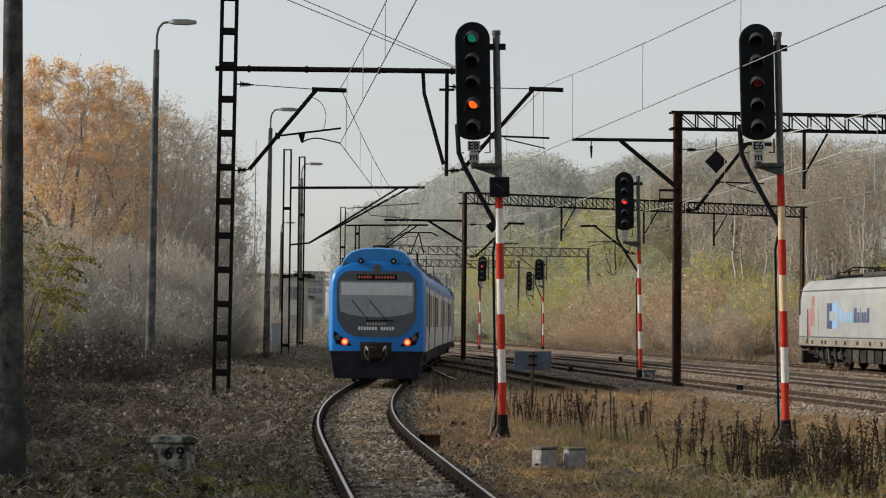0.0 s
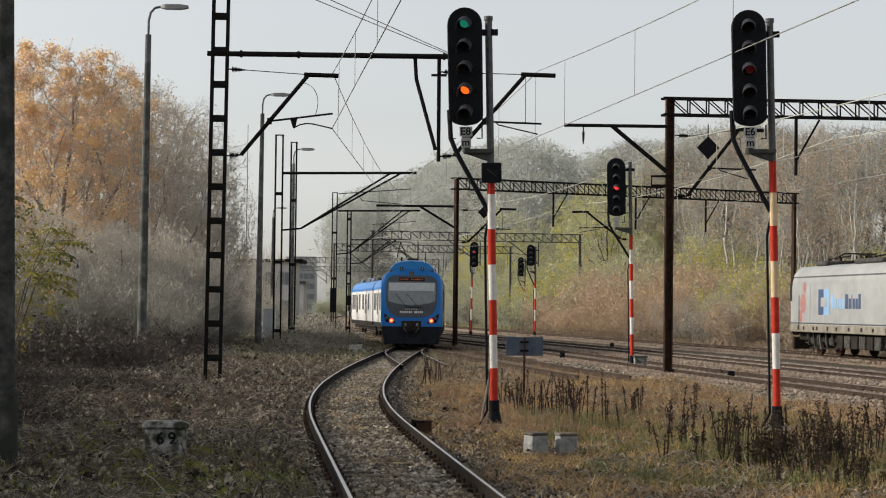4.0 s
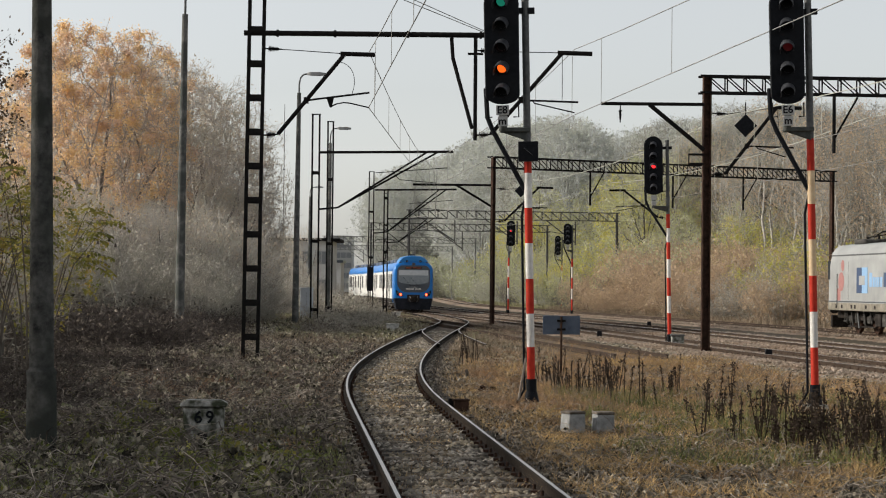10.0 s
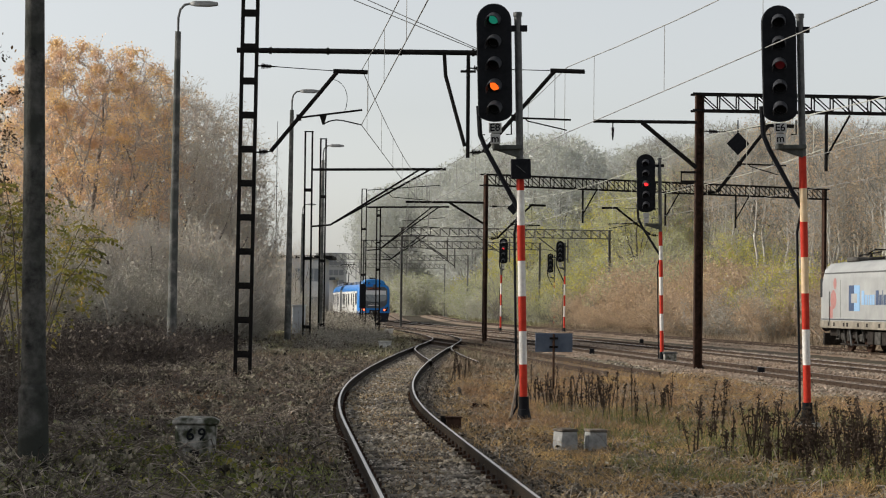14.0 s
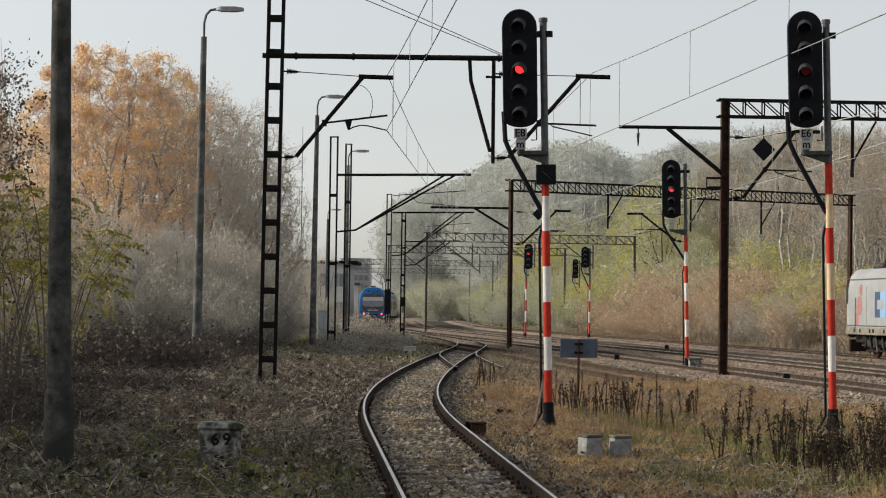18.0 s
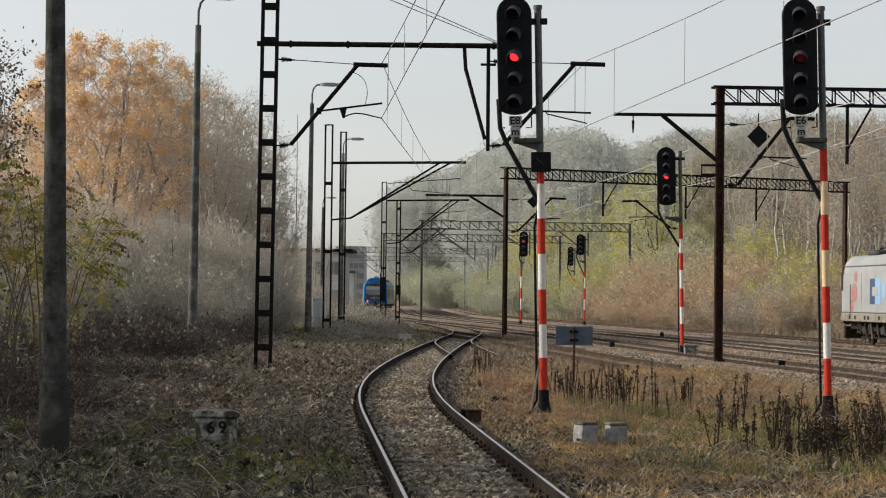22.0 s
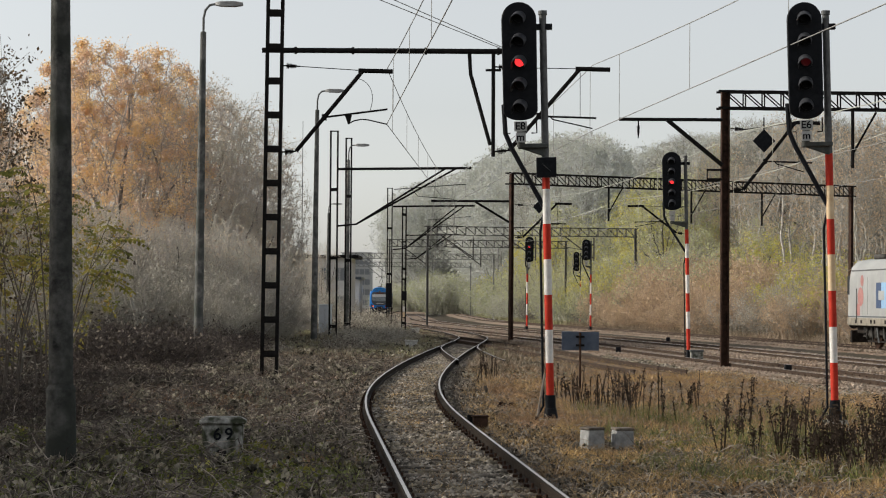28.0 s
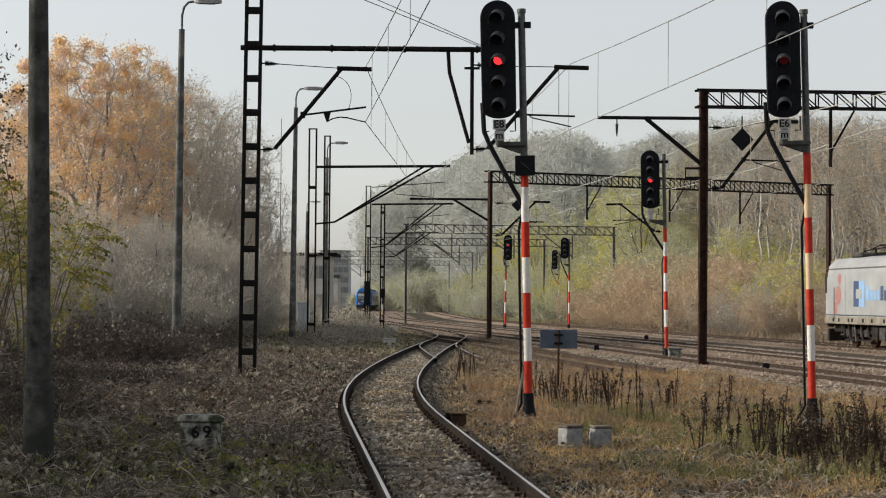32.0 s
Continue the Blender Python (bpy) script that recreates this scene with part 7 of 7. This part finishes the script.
hill(30, 138, 176, 18.5, 24, TAWNY, "tawny_bush", "tall russet-brown bush on the hillside", "bush", "tawny scrub", 1.2, 1.85, 31)
hill(60, 235, 420, 15.5, 22, FAR_SHRUB, "far_bush", "hazy olive bush along the far foot of the hillside", "bush", "far hillside bushes", 0.8, 1.5, 21)
hill(60, 350, 490, 9, 19, FAR_SHRUB, "far_bush", "hazy olive bush along the far foot of the hillside", "bush", "far hillside bushes", 1.1, 1.9, 22)
for k in range(44):
    x = -15.5 + 0.66 * k + rr.uniform(-1, 1)
    y = rr.uniform(460, 560)
    b = x / y
    sc = (1.85 + y * float(np.interp(b, [p[0] for p in WOOD_TOP], [p[1] for p in WOOD_TOP])) * rr.uniform(0.8, 1.0)) / 13.5
    plant(FAR_OAK[k % 3], "far_tree", x, y, max(sc, 1.0), rr.uniform(0, 360), "far leafless tree closing the view", "tree", "far wood")
for k in range(11):
    y = rr.uniform(188, 214)
    plant(THICKET[k % 3], "bare_bush", -0.1 * y + 0.0032 * y * k, y, rr.uniform(0.55, 0.85), rr.uniform(0, 360), "grey leafless bush before the signal building", "bush", "far bushes")
for k in range(14):
    y = rr.uniform(196, 226)
    plant(BARE[k % 3], "bare_tree", -0.104 * y + 0.0024 * y * k, y, rr.uniform(0.6, 1.1), rr.uniform(0, 360), "thin leafless tree before the signal building", "tree", "far bushes")
for k in range(9):
    plant(THICKET[k % 3], "bare_bush", -26 + 1.05 * k, rr.uniform(280, 292), rr.uniform(0.7, 1.15), rr.uniform(0, 360), "grey leafless bush before the low station building", "bush", "far bushes")
for k in range(30):
    plant(FAR_SHRUB[k % 4], "far_bush", -19.5 + 0.85 * k, rr.uniform(428, 452), rr.uniform(1.1, 1.7) if k > 4 else 0.9, rr.uniform(0, 360), "far grey bush at the foot of the wood", "bush", "far bushes")
for k in range(34):
    x = -17 + 0.8 * k + rr.uniform(-0.6, 0.6)
    plant(FAR_SHRUB[(k + 1) % 4], "far_bush", x, rr.uniform(480, 560), rr.uniform(1.5, 2.5), rr.uniform(0, 360), "far olive-grey bush beyond the bend of the tracks", "bush", "far bushes")


# ---- grass, weeds and stems ----
def blades(name, sample, n, h0, h1, width, mat, seed, label, lean=0.5, category="grass"):
    rng = np.random.default_rng(seed)
    x, y = sample(rng, n)
    z = ground_z(x, y) - 0.01
    h = rng.uniform(h0, h1, len(x))
    a = rng.uniform(0, math.tau, len(x))
    dx, dy = np.cos(a), np.sin(a)
    lx, ly = rng.normal(0, lean, len(x)) * h, rng.normal(0, lean, len(x)) * h
    w = width * rng.uniform(0.6, 1.4, len(x))
    v = np.stack([np.stack([x - dx * w, y - dy * w, z], -1), np.stack([x + dx * w, y + dy * w, z], -1), np.stack([x + lx, y + ly, z + h], -1)], 1)
    return tagged(new(name, raw_mesh(name, v.reshape(-1, 3), np.arange(len(x) * 3).reshape(-1, 3), mat)), label, category, kind="stuff")


def clumped(x0, x1, y0, y1, clumps, spread_r, avoid=1.3):
    """Scatter points in clumps over a strip, kept clear of the siding's rails."""
    def sample(rng, n):
        c = np.stack([rng.uniform(x0, x1, clumps), y0 + (y1 - y0) * rng.random(clumps) ** 1.4], 1)
        p = c[rng.integers(0, clumps, n)] + rng.normal(scale=spread_r, size=(n, 2))
        d = np.abs(p[:, 0] - line_x("A", p[:, 1]))
        mm = p[:, 0] - line_x("M", p[:, 1])
        p = p[(d > avoid) & (mm < -2.2)]
        return p[:, 0], p[:, 1]
    return sample


blades("dry_grass", clumped(0.0, 9.5, 15, 62, 2300, 0.11, 0.95), 115000, 0.04, 0.19, 0.005, STRAW, 1, "short flattened yellow grass on the verge", 1.1)
blades("dry_grass", clumped(-4.5, 0.9, 14, 75, 1000, 0.12, 0.92), 32000, 0.04, 0.16, 0.005, DULL_GRASS, 2, "short dry grass beside the siding", 1.0)
blades("russet_grass", clumped(0.5, 11, 33, 64, 700, 0.22, 1.0), 46000, 0.05, 0.22, 0.006, RUSSET_GRASS, 12, "flattened russet grass before the main tracks", 1.0)
blades("russet_grass", clumped(-10, -2.3, 34, 64, 520, 0.25, 1.2), 24000, 0.06, 0.26, 0.006, RUSSET_GRASS, 14, "flattened russet grass on the bank", 1.0)
blades("russet_grass", clumped(-2.9, -1.75, 24.5, 30, 26, 0.22, 1.1), 5000, 0.04, 0.15, 0.005, RUSSET_GRASS, 15, "patch of flattened tan grass beside the siding", 1.1)
blades("green_grass", clumped(-7, -1.0, 14, 31, 800, 0.2, 1.0), 38000, 0.05, 0.2, 0.006, GREENGRASS, 3, "low green grass on the verge")
blades("green_grass", clumped(-6.5, -1.6, 15, 24, 260, 0.2, 1.1), 20000, 0.06, 0.24, 0.006, FRESH_GRASS, 16, "fresh green grass tufts on the shaded verge")
blades("green_grass", clumped(2.0, 7.5, 24, 40, 90, 0.3), 9000, 0.08, 0.32, 0.006, GREENGRASS, 4, "yellow-green grass among the weeds")
blades("dead_stems", clumped(-16, -2.6, 16, 75, 2200, 0.25, 1.6), 36000, 0.08, 0.45, 0.007, BRAMBLE, 5, "tangle of dark dead stems and brambles", 0.9, "undergrowth")
blades("verge_grass", clumped(-10, 3.5, 58, 165, 1500, 0.3, 1.2), 42000, 0.08, 0.36, 0.014, DULL_GRASS, 9, "dry brown grass on the verge between the masts", 0.7)

blades("green_verge", clumped(-10.5, 1.0, 76, 170, 900, 0.35, 1.3), 42000, 0.08, 0.34, 0.016, OLIVE_GRASS, 13, "olive-green grass and weeds on the verge between the masts", 0.7)

blades("branch_grass", lambda rng, n: (lambda y: (line_x("M", y) - 4.6 + rng.uniform(-1.5, 1.5, n), y))(54 + 22 * rng.random(n) ** 1.6), 8000, 0.06, 0.22, 0.008, STRAW, 71, "dry grass growing over the branch track", 0.6)


def tussock(x, y):
    """Uneven tufts of dead growth over the bank beside the siding: 0 in the hollows, 1 on the tops."""
    n = np.sin(11.0 * x + 2.0 * np.sin(2.3 * y)) + np.sin(6.1 * y + 2.2 * np.sin(4.7 * x)) + 0.8 * np.sin(17.0 * x - 9.0 * y)
    return np.clip(0.42 + 0.4 * n, 0, 1) * (x < line_x("A", y) - 0.9)


def lying_stems(name, sample, n, length, thick, mat, seed, label):
    rng = np.random.default_rng(seed)
    x, y = sample(rng, n)
    n = len(x)
    a, e = rng.uniform(0, math.tau, n), np.abs(rng.normal(0, 0.45, n))
    ln = length * rng.uniform(0.35, 1.4, n)
    z = ground_z(x, y) + rng.uniform(0.0, 0.06, n) + 0.17 * tussock(x, y)
    p0 = np.stack([x, y, z], 1)
    mid = p0 + np.stack([np.cos(a) * np.cos(e), np.sin(a) * np.cos(e), np.sin(e)], 1) * (ln * 0.55)[:, None]
    a2, e2 = a + rng.normal(0, 0.5, n), e - rng.uniform(0.2, 1.1, n)
    p2 = mid + np.stack([np.cos(a2) * np.cos(e2), np.sin(a2) * np.cos(e2), np.sin(e2)], 1) * (ln * 0.45)[:, None]
    t = thick * rng.uniform(0.6, 1.4, n)
    v, f = prisms(np.concatenate([p0, mid]), np.concatenate([mid, p2]), np.concatenate([t, t]), np.concatenate([t, t * 0.4]), 3)
    return tagged(new(name, raw_mesh(name, v, f, mat)), label, "undergrowth", kind="stuff")


lying_stems("fallen_stems", clumped(-16, -1.3, 14, 66, 700, 0.3, 1.15), 17000, 0.42, 0.0055, DEAD_STEM, 31, "bleached dead stems lying criss-cross on the bank")
lying_stems("dark_stems", clumped(-16, -1.6, 14, 66, 800, 0.4, 1.3), 15000, 0.5, 0.006, BRAMBLE, 32, "dark dead bramble stems on the bank")
lying_stems("fallen_stems", clumped(0.7, 10, 14, 60, 1200, 0.5, 1.1), 9000, 0.3, 0.0045, DEAD_STEM, 33, "bleached straw lying in the grass")


def litter(name, sample, n, size, seed, label):
    rng = np.random.default_rng(seed)
    x, y = sample(rng, n)
    c = np.stack([x, y, ground_z(x, y) + rng.uniform(0.0, 0.07, len(x)) + 0.1 * tussock(x, y)], 1)
    v, f = flakes(c, size * rng.uniform(0.5, 1.4, len(x)), rng, 0.65, 0.8)
    return tagged(new(name, raw_mesh(name, v, f, LITTER)), label, "leaf litter", kind="stuff")


litter("leaf_litter", clumped(-16, -1.2, 14, 70, 2500, 0.3, 1.2), 30000, 0.042, 21, "brown fallen leaves and dead bracken on the bank")
litter("leaf_litter", clumped(0.8, 10, 14, 62, 1200, 0.4, 1.2), 34000, 0.024, 22, "scattered brown fallen leaves in the grass")


def leafy_ground(name, sample, n, size, mat, seed, label, category):
    rng = np.random.default_rng(seed)
    x, y = sample(rng, n)
    keep = (rng.random(len(x)) < 0.05 + 1.1 * tussock(x, y)) | (x > line_x("A", y) - 0.9)
    x, y = x[keep], y[keep]
    c = np.stack([x, y, ground_z(x, y) + rng.uniform(0.0, 0.08, len(x)) + 0.19 * tussock(x, y)], 1)
    v, f = flakes(c, size * rng.uniform(0.5, 1.4, len(x)), rng, 0.7, 0.6)
    return tagged(new(name, raw_mesh(name, v, f, mat)), label, category, kind="stuff")


leafy_ground("green_weeds", clumped(-8, -1.6, 14, 33, 170, 0.2, 1.3), 17000, 0.024, DARK_LEAF, 41, "low dark green weeds among the dead stems", "weeds")
leafy_ground("green_weeds", clumped(2.2, 7.0, 24, 36, 70, 0.2, 1.3), 4200, 0.016, DARK_LEAF, 42, "low yellow-green weeds in the dry grass", "weeds")
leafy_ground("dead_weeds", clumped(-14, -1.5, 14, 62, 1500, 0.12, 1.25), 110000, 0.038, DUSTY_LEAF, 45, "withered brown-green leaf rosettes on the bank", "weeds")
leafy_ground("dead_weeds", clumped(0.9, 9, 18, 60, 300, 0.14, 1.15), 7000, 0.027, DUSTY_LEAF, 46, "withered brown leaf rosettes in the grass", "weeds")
leafy_ground("dead_weeds", lambda rng, n: (lambda y: (line_x("A", y) + rng.choice([-1, 1], n) * rng.uniform(0.9, 1.7, n), y))(14 + 50 * rng.random(n) ** 1.4), 16000, 0.023, LITTER, 48, "leaf litter along the sleeper ends", "weeds")
leafy_ground("dead_weeds", clumped(-9, 3, 55, 120, 700, 0.22, 1.2), 26000, 0.055, DUSTY_LEAF, 47, "withered brown weeds between the masts", "weeds")
leafy_ground("yellow_weed", lambda rng, n: (rng.normal(-3.05, 0.09, n), rng.normal(23.6, 0.12, n)), 70, 0.035, GREEN_LEAF, 43, "small yellowing weed on the verge", "weeds")

blades("dry_grass", clumped(-9, 9, -8, 14, 900, 0.15, 1.1), 20000, 0.05, 0.24, 0.006, STRAW, 51, "short dry grass around the viewpoint", 1.0)
blades("green_grass", clumped(-9, 9, -8, 14, 300, 0.2, 1.2), 8000, 0.05, 0.2, 0.006, GREENGRASS, 52, "low green grass around the viewpoint")
litter("leaf_litter", clumped(-9, 9, -8, 14, 900, 0.4, 0.9), 14000, 0.038, 53, "brown fallen leaves around the viewpoint")
lying_stems("fallen_stems", clumped(-9, 9, -8, 14, 500, 0.4, 1.1), 5000, 0.38, 0.0055, DEAD_STEM, 54, "bleached dead stems around the viewpoint")


def between_rails(rng, n):
    y = 14 + 50 * rng.random(n) ** 1.4
    return line_x("A", y) + rng.uniform(-0.62, 0.62, n), y


blades("track_grass", between_rails, 9000, 0.03, 0.13, 0.005, DULL_GRASS, 44, "sparse dry grass between the rails", 0.8)


def rail_tufts(rng, n):
    k = rng.integers(0, 130, n)
    cy, cd = rng.uniform(19, 66, 130), rng.uniform(-0.55, 0.55, 130)
    y = cy[k] + rng.normal(0, 0.4, n)
    return line_x("A", y) + np.clip(cd[k] + rng.normal(0, 0.13, n), -0.6, 0.6), y


blades("track_grass", rail_tufts, 9000, 0.03, 0.11, 0.006, STRAW, 61, "tufts of withered straw-coloured grass between the rails", 0.9)


def on_slope(m0, m1, y0, y1):
    def sample(rng, n):
        y = rng.uniform(y0, y1, n)
        return line_x("M", y) + rng.uniform(m0, m1, n), y
    return sample


blades("slope_grass", on_slope(14.8, 26, 85, 190), 42000, 0.2, 0.6, 0.02, DULL_GRASS, 8, "tawny dead grass at the foot of the hillside", 0.4)
blades("slope_grass", on_slope(14.8, 26, 185, 480), 50000, 0.2, 0.6, 0.03, OLIVE_GRASS, 10, "olive grass at the far foot of the hillside", 0.4)


def seed_stalks(name, cx, cy, rx, ry, n, h0, h1, seed):
    rng = np.random.default_rng(seed)
    a, b = rng.uniform(0, math.tau, n), np.sqrt(rng.random(n))
    gather = rng.integers(0, max(3, n // 5), n)
    a, b = a[gather], b[gather]
    x, y = cx + rx * b * np.cos(a) + rng.normal(0, 0.13, n), cy + ry * b * np.sin(a) + rng.normal(0, 0.2, n)
    z = ground_z(x, y)
    h = h0 + (h1 * 1.15 - h0) * rng.random(n) ** 1.3
    p0 = np.stack([x, y, z - 0.03], 1)
    p1 = p0 + np.stack([rng.normal(0, 0.13, n) * h, rng.normal(0, 0.13, n) * h, h], 1)
    v1, f1 = prisms(p0, p1, rng.uniform(0.008, 0.014, n), np.full(n, 0.005), 3)
    k = 44
    u = 0.35 + 0.67 * rng.random((n, k, 1)) ** 0.75
    c = p0[:, None] * (1 - u) + p1[:, None] * u + rng.normal(scale=0.017, size=(n, k, 3)) * rng.uniform(0.5, 1.5, (n, 1, 1))
    v2, f2 = flakes(c.reshape(-1, 3), 0.020 * rng.uniform(0.5, 1.5, n * k), rng, 0.55)
    me = raw_mesh(name, np.concatenate([v1, v2]), np.concatenate([f1, f2 + len(v1)]), STALK)
    tagged(new(name, me), "stand of dark dry weed stalks with shaggy seed heads", "weeds", kind="stuff")


seed_stalks("weed_stalks", 5.15, 27.0, 0.9, 1.5, 104, 0.3, 0.76, 1)
seed_stalks("weed_stalks", 5.0, 24.4, 0.8, 0.9, 30, 0.2, 0.55, 8)
seed_stalks("weed_stalks", 4.1, 29.6, 0.8, 2.0, 30, 0.3, 0.75, 2)
seed_stalks("weed_stalks", 2.95, 39.5, 0.5, 3.0, 36, 0.45, 0.85, 3)
seed_stalks("weed_stalks", 6.6, 29.0, 0.9, 2.2, 50, 0.3, 0.75, 4)
seed_stalks("weed_stalks", 4.6, 36.0, 1.6, 4.0, 22, 0.4, 0.8, 5)
seed_stalks("weed_stalks", 0.75, 55.0, 0.5, 4.0, 14, 0.4, 0.9, 6)
seed_stalks("weed_stalks", 2.1, 44.0, 0.5, 3.0, 20, 0.35, 0.8, 7)


# ---- what moves ----
def motions():
    ts = np.arange(0, 32.01, 0.1)
    g = np.interp(ts, [p[0] for p in TRAIN_AT], [p[1] for p in TRAIN_AT])
    k = np.hanning(31)
    g = np.convolve(np.pad(g, 15, mode="reflect", reflect_type="odd"), k / k.sum(), mode="valid")
    for i, car in enumerate((car_rear, car_mid, car_front)):
        rows = []
        for t in np.arange(0, 32.01, 0.5):
            y = float(np.interp(t, ts, g)) + CAR / 2 + i * PITCH
            a, b = y - 6.25, y + 6.25
            xa, xb = float(line_x("A", a)), float(line_x("A", b))
            rows.append((float(t), pose((xa + xb) / 2, y, 0, 0, 0, -math.degrees(math.atan2(xb - xa, b - a)))))
        walk(car, rows)
    # green and amber go out, and after a dark pause the red lamp lights
    goes_out, lights_up = 14.45, 16.2
    for k, ob in turn1.items():
        at = ob.matrix_basis.copy()
        lit_first = k in (0, 3)
        a0, a1 = (0, 180) if lit_first else (180, 0)
        if k not in (0, 2, 3):
            continue
        change = goes_out if lit_first else lights_up
        rows = [(0.0, a0), (change - 0.1, a0), (change - 0.033, a0 + (a1 - a0) / 3), (change + 0.033, a0 + (a1 - a0) * 2 / 3), (change + 0.1, a1), (32.0, a1)]
        walk(ob, [(t, at @ pose(0, 0, 0, 0, 0, a)) for t, a in rows])


motions()
